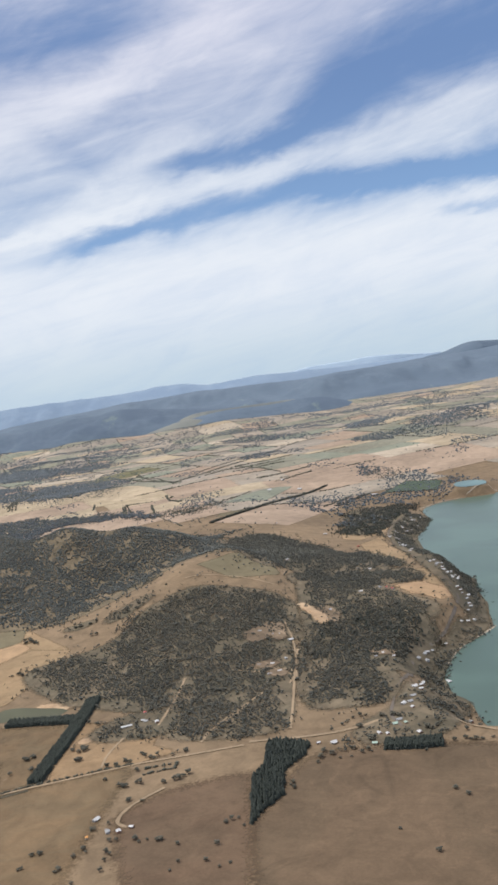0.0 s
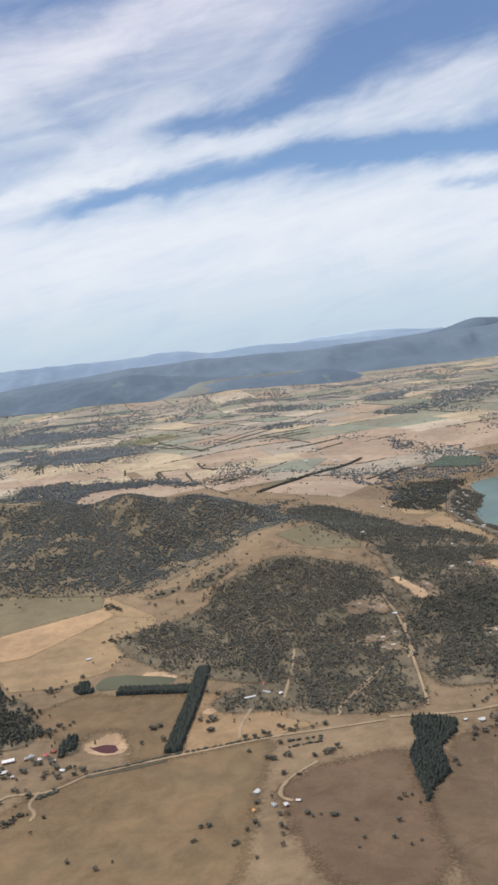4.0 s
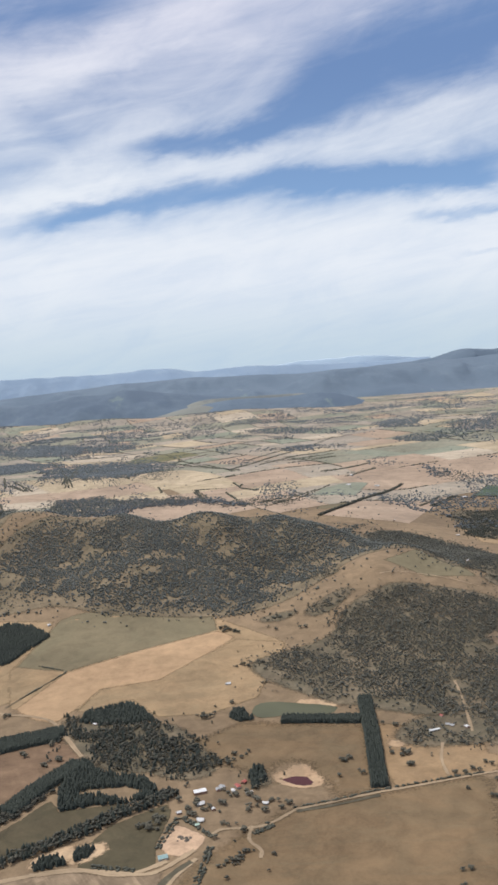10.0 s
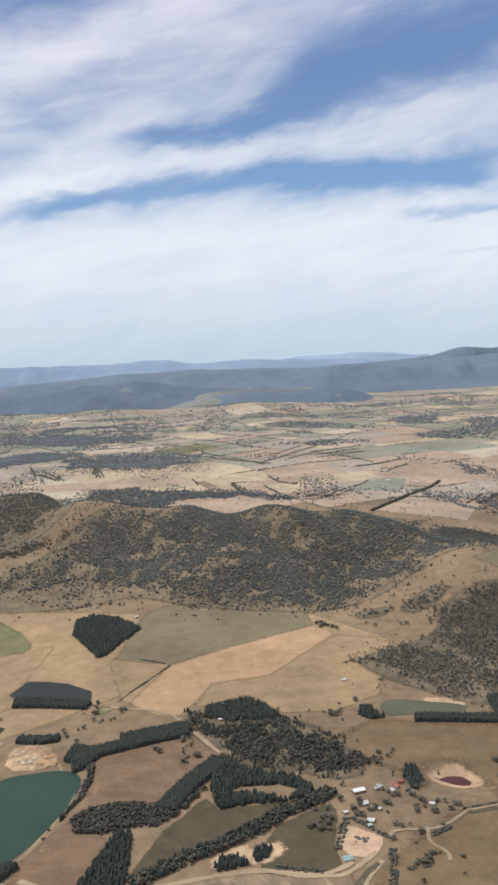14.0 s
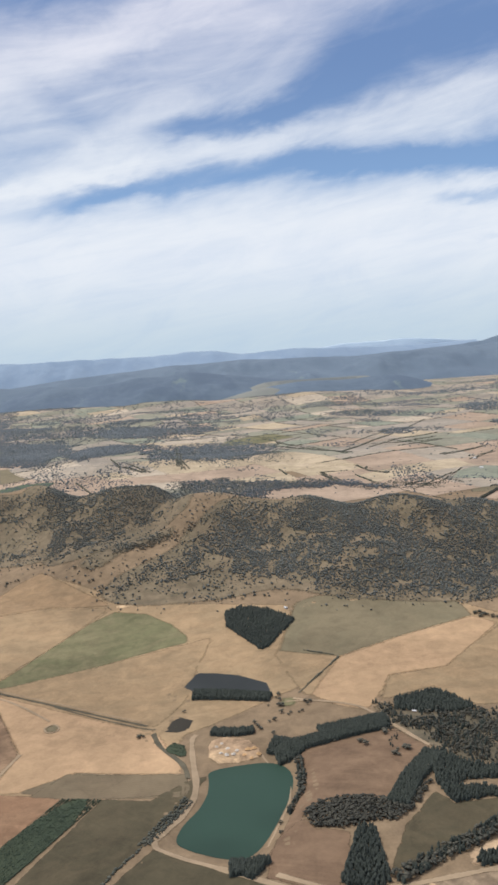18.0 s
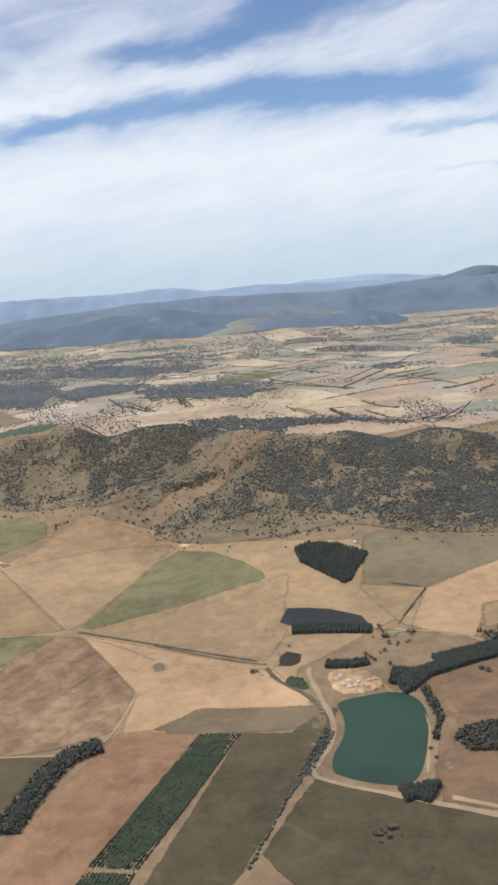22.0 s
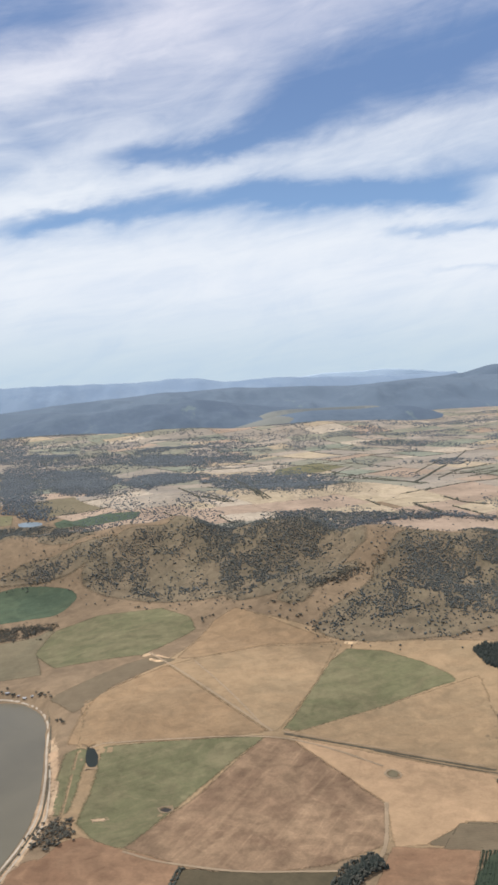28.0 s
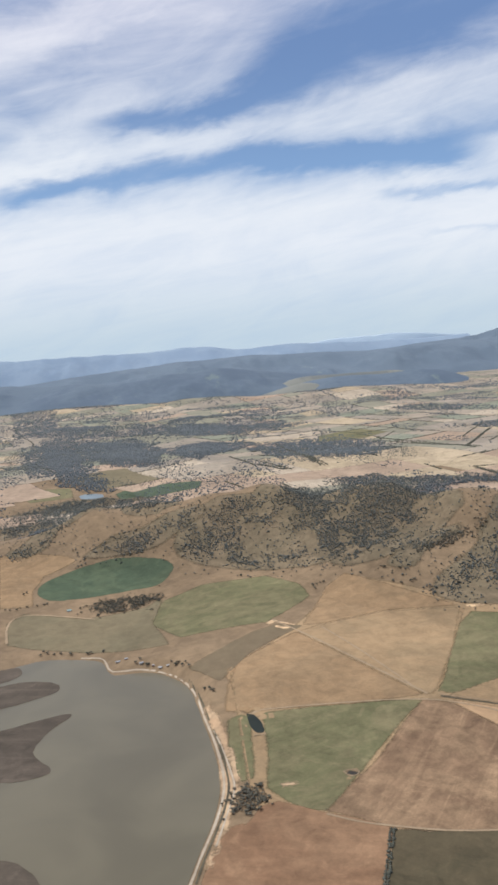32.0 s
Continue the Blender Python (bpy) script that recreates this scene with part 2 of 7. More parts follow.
SOIL = {
    "brown_pasture": soil_material("brown pasture", soil(115, 94, 70), soil(127, 102, 76), 0.25, 20, 0.08),
    "reddish": soil_material("reddish soil", soil(120, 95, 71), soil(113, 92, 69), 0.3, 30, 0.09),
    "khaki": soil_material("khaki grass", soil(137, 110, 78), soil(117, 98, 71), 0.8, 12, 0.09),
    "straw": soil_material("straw grass", soil(174, 142, 103), soil(152, 127, 93), 0.5, -15, 0.09),
    "palestraw": soil_material("pale straw grass", soil(198, 173, 138), soil(174, 153, 118), 0.5, 25, 0.09),
    "gold": soil_material("golden stubble", soil(194, 156, 115), soil(175, 142, 104), 0.5, 35, 0.08),
    "tan": soil_material("tan pasture", soil(167, 134, 96), soil(148, 121, 88), 0.6, -8, 0.10),
    # pinkish soil, lightened in colour for the valley haze
    "pink": soil_material("pinkish fallow", soil(186, 157, 128), soil(168, 143, 116), 0.4, 15, 0.08),
    "olive": soil_material("olive pasture", soil(88, 78, 56), soil(100, 86, 62), 0.25, 40, 0.09),
    "greygreen": soil_material("grey-green pasture", soil(134, 118, 88), soil(122, 110, 82), 0.3, 10, 0.08),
    "green": soil_material("irrigated grass", soil(119, 113, 77), soil(137, 123, 88), 0.35, -20, 0.10),
    "darkgreen": soil_material("lush irrigated crop", soil(80, 92, 68), soil(94, 102, 74), 0.2, 20, 0.08),
    "mauve": soil_material("mauve-brown fallow", soil(134, 105, 78), soil(160, 129, 96), 0.65, -58, 0.15),
    "orange": soil_material("orange-brown tilled soil", soil(145, 109, 79), soil(160, 124, 91), 0.3, 15, 0.10),
    "stubble": soil_material("grey stubble", soil(128, 109, 82), soil(116, 101, 76), 0.4, 2, 0.07, 0.5, 0.4),
    "rough": soil_material("rough worked ground", soil(132, 110, 85), soil(168, 142, 111), 0.8, 60, 0.14),
    "sand": soil_material("bare sandy earth", soil(206, 172, 132), soil(188, 150, 112), 0.4, 15, 0.12),
    "quarry": soil_material("quarried pale earth", soil(236, 196, 146), soil(172, 140, 106), 0.6, 45, 0.24, 1.0),
    "arena": soil_material("pinkish sand yard", soil(205, 168, 132), soil(168, 136, 106), 0.3, 45, 0.14),
    "mud": soil_material("wet brown mud bank", soil(92, 80, 66), soil(106, 92, 77), 0.5, 15, 0.10),
    "dirt": soil_material("pale gravel track", soil(176, 149, 115), soil(158, 133, 102), 0.3, 0, 0.08),
    "asphalt": soil_material("worn grey asphalt", soil(128, 114, 98), soil(118, 106, 92), 0.2, 0, 0.06),
    "ditch": soil_material("weedy dark ditch", soil(92, 84, 66), soil(110, 98, 76), 0.3, 0, 0.14),
    "beach": soil_material("pale shell sand", soil(200, 180, 152), soil(176, 154, 126), 0.4, 80, 0.10),
    "ground": soil_material("dry summer grassland", soil(148, 122, 91), soil(135, 112, 84), 0.45, 5, 0.11, rim=False),
    # bleached, ashen, dun, hazygreen, sage: valley haze painted into the base colours
    "bleached": soil_material("far dry grass paled for haze", soil(202, 180, 150), soil(184, 163, 135), 0.5, 20, 0.09),
    "ashen": soil_material("far fallow greyed for haze", soil(170, 153, 131), soil(156, 142, 121), 0.4, 30, 0.08),
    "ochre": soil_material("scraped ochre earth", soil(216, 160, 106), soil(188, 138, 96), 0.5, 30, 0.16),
    "dun": soil_material("far dry grass dulled for haze", soil(180, 160, 134), soil(160, 146, 125), 0.4, 12, 0.09),
    "hazygreen": soil_material("far rough pasture greyed for haze", soil(146, 139, 114), soil(158, 147, 122), 0.4, 18, 0.09),
    "sage": soil_material("far green crop greyed for haze", soil(142, 141, 117), soil(154, 149, 123), 0.3, 10, 0.08),
    "rosy": soil_material("rosy-brown fallow", soil(126, 99, 74), soil(141, 112, 84), 0.4, 20, 0.08),
    "litter": soil_material("leaf litter and bare earth under trees", soil(110, 98, 76), soil(134, 115, 89), 0.3, 70, 0.16),
    "glade": soil_material("grassy forest floor on the hills", soil(124, 108, 82), soil(138, 117, 89), 0.3, 70, 0.14),
    "orchard_floor": soil_material("mown green orchard floor", soil(62, 70, 50), soil(78, 82, 58), 0.2, 60, 0.10),
}


def water_material(name, color, rough=0.12, gloss=0.25):
    m, n, bsdf = material(name, rough)
    bsdf.inputs["Specular IOR Level"].default_value = gloss
    where = n.add("ShaderNodeNewGeometry").outputs["Position"]
    depth = n.noise(where, 0.02, 3, 0.5, 0.6)
    n.plug(n.mix(n.ramp(depth, 0.3, 0.7), shade(color, 0.86), shade(color, 1.14)), bsdf.inputs["Base Color"])
    bump = n.add("ShaderNodeBump")
    bump.inputs["Strength"].default_value, bump.inputs["Distance"].default_value = 0.06, 0.2
    n.plug(n.noise(where, 1.6, 3), bump.inputs["Height"])
    n.plug(bump.outputs[0], bsdf.inputs["Normal"])
    return m


def leaf_material(name, dark, light, rough=0.8):
    """Foliage: each crown its own tone, with leaf clusters dark and light in it."""
    m, n, bsdf = material(name, rough)
    geo = n.add("ShaderNodeNewGeometry")
    own = geo.outputs["Random Per Island"]
    cluster = n.noise(geo.outputs["Position"], 1.3, 4, 0.7)
    stand = n.noise(geo.outputs["Position"], 0.03, 3, 0.6)
    f = n.math("ADD", n.math("MULTIPLY", own, 0.55), n.math("MULTIPLY_ADD", cluster, 0.7, -0.2))
    f = n.math("ADD", f, n.math("MULTIPLY_ADD", stand, 1.3, -0.65), clamp=True)
    n.plug(n.mix(f, dark, light), bsdf.inputs["Base Color"])
    bump = n.add("ShaderNodeBump")
    bump.inputs["Strength"].default_value, bump.inputs["Distance"].default_value = 0.8, 0.4
    n.plug(cluster, bump.inputs["Height"])
    n.plug(bump.outputs[0], bsdf.inputs["Normal"])
    return m


LEAF = {
    "eucalypt": leaf_material("eucalypt leaves", (0.064, 0.068, 0.058), (0.158, 0.150, 0.121)),
    # hill leaves lean blue-grey: a little haze is mixed into the colour
    "hill": leaf_material("dry hill gum leaves tinted for haze", (0.068, 0.077, 0.073), (0.172, 0.177, 0.158)),
    # valley gums: distance haze painted into the leaf colour as blue-grey
    "bluegum": leaf_material("far gum leaves blued for haze", (0.096, 0.114, 0.128), (0.160, 0.176, 0.182)),
    "pine": leaf_material("pine needles", (0.028, 0.035, 0.031), (0.053, 0.062, 0.050)),
    "mixed": leaf_material("mixed tree leaves", (0.047, 0.050, 0.041), (0.116, 0.108, 0.083)),
    "paddock": leaf_material("paddock tree leaves", (0.062, 0.062, 0.048), (0.146, 0.132, 0.098)),
    "copse": leaf_material("dull copse leaves", (0.041, 0.042, 0.034), (0.090, 0.083, 0.063)),
    "scrub": leaf_material("brown scrub leaves", (0.062, 0.060, 0.047), (0.146, 0.134, 0.102)),
    "hedge": leaf_material("hedge leaves", (0.066, 0.072, 0.058), (0.142, 0.138, 0.106)),
    "orchard": leaf_material("orchard leaves", (0.028, 0.044, 0.029), (0.068, 0.086, 0.054)),
}


def bark_material():
    m, n, bsdf = material("grey-brown bark", 0.9)
    where = n.add("ShaderNodeNewGeometry").outputs["Position"]
    n.plug(n.mix(n.noise(where, 3.0, 4), (0.09, 0.075, 0.06), (0.26, 0.22, 0.18)), bsdf.inputs["Base Color"])
    return m


BARK = bark_material()


def paint_material(name, color, rough=0.5, metal=0.0, rib=0.0):
    m, n, bsdf = material(name, rough, metal)
    where = n.add("ShaderNodeTexCoord").outputs["Object"]
    worn = n.noise(where, 1.4, 4, 0.6)
    n.plug(n.mix(n.ramp(worn, 0.35, 0.75), color, shade(color, 0.78)), bsdf.inputs["Base Color"])
    return m


ROOF = {
    "white": paint_material("white painted iron roof", (0.60, 0.59, 0.58), 0.45),
    "barn": paint_material("white painted iron roof", (0.84, 0.83, 0.81), 0.4),
    "grey": paint_material("weathered zinc roof", (0.36, 0.36, 0.36), 0.45),
    "red": paint_material("red painted iron roof", (0.40, 0.11, 0.09), 0.5),
    "green": paint_material("pale green painted iron roof", (0.42, 0.54, 0.45), 0.5),
    "teal": paint_material("faded teal iron roof", (0.30, 0.42, 0.41), 0.5),
    "orange": paint_material("rusty orange iron roof", (0.60, 0.30, 0.10), 0.6),
    "shed": paint_material("pale galvanised roof", (0.68, 0.68, 0.66), 0.4),
}
WALLS = [paint_material("cream weatherboard", (0.55, 0.50, 0.42), 0.7), paint_material("red-brown brick wall", (0.30, 0.18, 0.13), 0.8),
         paint_material("grey rendered wall", (0.40, 0.39, 0.37), 0.8)]
PANE = paint_material("dark window pane", (0.04, 0.05, 0.06), 0.15)
TIMBER = paint_material("dark stained timber", (0.12, 0.09, 0.07), 0.7)


# ---- the lie of the land ----
def ease(v):
    v = np.clip(v, 0.0, 1.0)
    return v * v * (3 - 2 * v)


# hills: centre x, y, half widths along x and y, height
HILLS = [
    (-280, 655, 42, 55, 36), (-215, 635, 45, 55, 25), (-150, 620, 50, 50, 22), (-95, 600, 45, 45, 20.5),
    (-32, 522, 42, 42, 12.5), (0, 425, 65, 55, 7), (-335, 715, 42, 55, 34), (-388, 700, 42, 55, 29), (-445, 745, 45, 50, 42),
    (-510, 745, 40, 45, 14), (-560, 780, 60, 55, 36), (-660, 760, 60, 70, 12), (-190, 545, 45, 40, 11.5), (-345, 600, 45, 40, 16.5),
    (-270, 560, 45, 40, 6.5), (-70, 480, 45, 40, 7), (-400, 610, 45, 40, 3.5),
    (-290, 1130, 150, 70, 9), (-620, 1250, 200, 120, 9), (380, 1550, 260, 160, 20), (-120, 2120, 200, 120, 16),
    (-760, 2230, 190, 90, 13), (-430, 2180, 120, 80, 9), (190, 2270, 150, 80, 15), (470, 2120, 120, 80, 9), (700, 2260, 160, 110, 20), (980, 2180, 160, 120, 16), (320, 1900, 150, 60, 7), (-560, 1800, 170, 60, 8), (40, 1750, 120, 50, 5),
]


def raw_height(x, y):
    z = 1.0 + 6 * ease((x + 340) / 150) + 4 * ease((x + 150) / 120) + 9 * ease((y - 360) / 180) * ease((x + 560) / 110)
    z = z + 4 * ease((y - 560) / 150) * ease((-440 - x) / 60) - 4 * ease((y - 600) / 150) * ease((x + 100) / 150)
    z = z + 0.011 * np.clip(y - 900, 0, 700) + 0.04 * np.clip(y - 1600, 0, 650) + 8 * ease((-220 - x) / 200) * ease((y - 830) / 200)
    z = z - 10 * ease((x + 10) / 90) * ease((y - 480) / 120) * ease((1150 - y) / 250)    # the flats by the bay
    for cx, cy, a, b, top in HILLS:
        z = z + top * np.exp(-0.9 * (((x - cx) / a) ** 2 + ((y - cy) / b) ** 2))
    # gullies run down the slopes of the range
    rough = np.clip((z - 18) / 22, 0, 1) * ease((900 - y) / 150)
    z = z + rough * (2.3 * np.sin(x / 12 + 1.5 * np.sin(y / 31)) + 1.3 * np.sin(x / 7.3 + y / 19 + 2))
    return z + 0.4 * np.sin(x / 41 + 1.2) * np.sin(y / 37 + 0.4)


# ---- helpers for building ----
def mesh_of(name, verts, faces, mat, smooth=True, rim=None):
    """One mesh from arrays of corners and of triangles or quads."""
    verts, faces = np.asarray(verts, np.float32), np.asarray(faces, np.int32)
    me = bpy.data.meshes.new(name)
    k = faces.shape[1]
    me.vertices.add(len(verts))
    me.vertices.foreach_set("co", verts.ravel())
    me.loops.add(faces.size)
    me.loops.foreach_set("vertex_index", faces.ravel())
    me.polygons.add(len(faces))
    me.polygons.foreach_set("loop_start", np.arange(0, faces.size, k, dtype=np.int32))
    me.polygons.foreach_set("use_smooth", np.full(len(faces), smooth, dtype=bool))
    me.materials.append(mat)
    if rim is not None:
        me.attributes.new("rim", "FLOAT", "POINT").data.foreach_set("value", np.asarray(rim, np.float32))
    me.update(calc_edges=True)
    return me


def part(name, bm, mat, parent, label=""):
    """Links a bmesh as one mesh object under a thing or under a part."""
    me = bpy.data.meshes.new(name)
    bm.to_mesh(me)
    bm.free()
    me.materials.append(mat)
    ob = new(name, me)
    ob.parent = parent
    return tagged(ob, label)


def edge_distance(x, y, poly):
    """Distance of each place from the outline of poly, minus inside."""
    best, inside = np.full(x.shape, 1e9), np.zeros(x.shape, bool)
    for (ax, ay), (bx, by) in zip(poly, poly[1:] + poly[:1]):
        ex, ey = bx - ax, by - ay
        u = np.clip(((x - ax) * ex + (y - ay) * ey) / (ex * ex + ey * ey + 1e-9), 0, 1)
        best = np.minimum(best, np.hypot(x - ax - u * ex, y - ay - u * ey))
        cross = (ay > y) != (by > y)
        inside ^= cross & (x < ex * (y - ay) / (ey if abs(ey) > 1e-9 else 1e-9) + ax)
    return np.where(inside, -best, best)


def height(x, y):
    """The ground, with the basins of the waters pressed into it."""
    x, y = np.atleast_1d(np.asarray(x, float)), np.atleast_1d(np.asarray(y, float))
    z = raw_height(x, y)
    for kind, level, poly in WATERS:
        px, py = [p[0] for p in poly], [p[1] for p in poly]
        reach = 22.0 if kind == "bay" else 3.0 if kind in ("green_ring_pond", "small_pond", "black_pond") else 9.0
        near = (x > min(px) - reach) & (x < max(px) + reach) & (y > min(py) - reach) & (y < max(py) + reach)
        if not near.any():
            continue
        d = edge_distance(x[near], y[near], poly)
        rim = z[near]
        bank = level + (rim - level) * ease(d / reach) + 0.12 * ease(d / 3)
        z[near] = np.where(d < 0, level - 0.1 - 1.5 * ease(-d / 6), bank)
    return z


def spaced(lo, near_lo, near_hi, hi, step, growth):
    """Grid lines: even in the near stretch, wider and wider beyond."""
    mid = list(np.arange(near_lo, near_hi + step / 2, step))
    for end, sign in ((hi, 1), (lo, -1)):
        v, s = (mid[-1], step) if sign > 0 else (mid[0], step)
        while (end - v) * sign > 0:
            s = min(s * growth, 160)
            v += sign * s
            mid = mid + [v] if sign > 0 else [v] + mid
    return np.array(mid)


# the waters: kind, level, outline
WATERS = [
    ("red_pond", 6.0, [(-125.2, 300.9), (-119.4, 302.4), (-115.4, 301.1), (-113.4, 296.5), (-114.1, 294.7), (-118.5, 294.5), (-123.1, 297.8)]),
    ("reservoir", 1.2, [(-279.6, 334.2), (-268.5, 336.9), (-256.9, 338.2), (-250.5, 334), (-248, 325.7), (-249.6, 313.9), (-255, 297.5), (-260.8, 283), (-266.2, 276.9), (-272.1, 277.7), (-282.2, 282.8), (-288.1, 287.7), (-288.3, 292.5), (-286.1, 300), (-281.6, 307.5), (-279, 317), (-278.6, 326.4)]),
    ("dark_pond", 5.2, [(-291.9, 407), (-286.2, 423.5), (-276.6, 421.4), (-266.9, 417.2), (-254.1, 405.5), (-252.9, 394.8), (-271.5, 397.8), (-286.5, 400.2)]),
    ("murky_pond", 3.2, [(-297.4, 366.1), (-295.4, 374.9), (-292.3, 379.4), (-286.4, 375.2), (-288, 366.6), (-292.4, 364.7)]),
    ("estuary", -0.3, [(-773.8, 535.8), (-658.7, 519.6), (-605.2, 524.9), (-595, 529.8), (-582.8, 536.5), (-561, 530.4), (-548.1, 524.6), (-544.2, 507.1), (-539.7, 500.5), (-523.5, 501.4), (-514.3, 496.4), (-503.6, 481.8), (-498.6, 467.2), (-495.1, 438.3), (-491.5, 409.8), (-489, 385.2), (-489.5, 367.2), (-493.3, 346.8), (-498.6, 329.3), (-502.8, 313.1), (-508.4, 293.9), (-525.6, 265.9), (-598.6, 278.4), (-686.5, 375.9)]),
    ("bay", 0.8, [(454.5, 642.8), (313.5, 773.6), (225, 810.7), (190.3, 801.4), (161.2, 792.5), (139.1, 767.5), (138.3, 715.1), (125.4, 679.9), (111, 644.5), (107.7, 595.6), (109.4, 562.8), (114.1, 539.2), (115.4, 512.1), (119, 499.3), (113.2, 483.3), (110.9, 446.6), (105.7, 426.2), (102.7, 406.8), (90.6, 392.7), (81.3, 385.1), (73.9, 374.1), (63.9, 351.1), (62.3, 330.8), (68, 317.6), (66.6, 298.3), (70.1, 291.4), (79.9, 288), (145, 262.3), (252.5, 291), (411.3, 423.1)]),
    ("black_pond", 2.5, [(-475.2, 431), (-470.6, 428), (-468.2, 418.4), (-467.9, 408.7), (-471.7, 408), (-474.1, 417)]),
    ("small_pond", 1.0, [(-441, 369.5), (-439.1, 370.7), (-436.6, 370.1), (-435.4, 368.2), (-437.2, 367.1), (-439.8, 367.6)]),
    ("grey_pond", 8.0, [(-132.6, 355.9), (-129.8, 364.6), (-122.6, 366.1), (-111.4, 361.4), (-95.6, 355.6), (-100.3, 347), (-119.1, 350.3), (-123.8, 349.6), (-129.6, 349.8)]),
    ("blue_pond", 14.0, [(-623.6, 1057.2), (-595.5, 1054.6), (-588.4, 1018.4), (-614.3, 1016.5)]),
    ("lagoon", 10.0, [(189.2, 845.8), (208.2, 852.3), (221.6, 834.3), (212.4, 805.9), (186.1, 810.3)]),
]

XS, YS = spaced(-2900, -660, 130, 2300, 3.0, 1.04), spaced(-1500, 150, 820, 4800, 3.0, 1.022)


def build_ground():
    gx, gy = np.meshgrid(XS, YS)
    gz = height(gx.ravel(), gy.ravel())
    nx, ny = len(XS), len(YS)
    i = (np.arange(ny - 1)[:, None] * nx + np.arange(nx - 1)[None]).ravel()
    quads = np.stack([i, i + 1, i + nx + 1, i + nx], 1)
    me = mesh_of("ground", np.stack([gx.ravel(), gy.ravel(), gz], 1), quads, SOIL["ground"])
    tagged(new("ground", me), "dry summer grassland rolling away to wooded hills", "ground", kind="structure")


build_ground()

from mathutils.geometry import delaunay_2d_cdt

LIFT = [0.06]
BLOCKED = set()


def block(x, y, reach=0):
    for i in range(-reach, reach + 1):
        for j in range(-reach, reach + 1):
            BLOCKED.add((int(x // 1.5) + i, int(y // 1.5) + j))


def resample(poly, step, closed=True):
    out = []
    ends = zip(poly, poly[1:] + poly[:1]) if closed else zip(poly, poly[1:])
    for a, b in ends:
        k = max(1, int(math.hypot(b[0] - a[0], b[1] - a[1]) / step))
        out += [(a[0] + (b[0] - a[0]) * i / k, a[1] + (b[1] - a[1]) * i / k) for i in range(k)]
    return out if closed else out + [poly[-1]]


def rounded(poly, closed=True, times=2):
    """Corners cut off again and again, so that outlines run smoothly."""
    for _ in range(times):
        out = [] if closed else [poly[0]]
        for a, b in zip(poly, poly[1:] + (poly[:1] if closed else [])):
            out += [(a[0] * 0.75 + b[0] * 0.25, a[1] * 0.75 + b[1] * 0.25), (a[0] * 0.25 + b[0] * 0.75, a[1] * 0.25 + b[1] * 0.75)]
        poly = out if closed else out + [poly[-1]]
    return poly


def draped(poly, lift, level=None, soft=1.3):
    """Corners and triangles of a sheet that lies on the ground inside the outline."""
    if level is None:
        # the soft rim straddles the outline
        q = np.array(poly)
        t = np.roll(q, -1, 0) - np.roll(q, 1, 0)
        t /= np.linalg.norm(t, axis=1)[:, None] + 1e-9
        turn = np.sign(np.sum(q[:, 0] * np.roll(q[:, 1], -1) - q[:, 1] * np.roll(q[:, 0], -1)))
        poly = [tuple(p) for p in (q + np.stack([t[:, 1], -t[:, 0]], 1) * turn * soft * 0.5).tolist()]
    xs, ys = np.array([p[0] for p in poly]), np.array([p[1] for p in poly])
    gx = XS[(XS > xs.min()) & (XS < xs.max())]
    gy = YS[(YS > ys.min()) & (YS < ys.max())]
    pts = list(poly)
    if level is None and len(gx) and len(gy):
        mx, my = [v.ravel() for v in np.meshgrid(gx, gy)]
        d = edge_distance(mx, my, list(poly))
        keep = d < -1.6
        pts += list(zip(mx[keep].tolist(), my[keep].tolist()))
    k = len(poly)
    if level is None:
        # a second ring just inside the outline, over which it thins out
        q = np.array(poly)
        t = np.roll(q, -1, 0) - np.roll(q, 1, 0)
        t /= np.linalg.norm(t, axis=1)[:, None] + 1e-9
        side = np.stack([-t[:, 1], t[:, 0]], 1) * soft
        ring = np.vstack([q + side, q - side])
        inner = edge_distance(ring[:, 0], ring[:, 1], list(poly)) < -0.75 * soft
        pts += [tuple(p) for p in ring[inner].tolist()]
    v, _, f, *_ = delaunay_2d_cdt([Vector(p) for p in pts], [(i, (i + 1) % k) for i in range(k)], [], 1, 1e-4)
    x, y = np.array([p.x for p in v]), np.array([p.y for p in v])
    z = height(x, y) + lift if level is None else np.full(len(x), level)
    rim = np.clip(-edge_distance(x, y, list(poly)) / soft, 0, 1)
    return np.stack([x, y, z], 1), np.array([list(t) for t in f if len(t) == 3], np.int32), rim


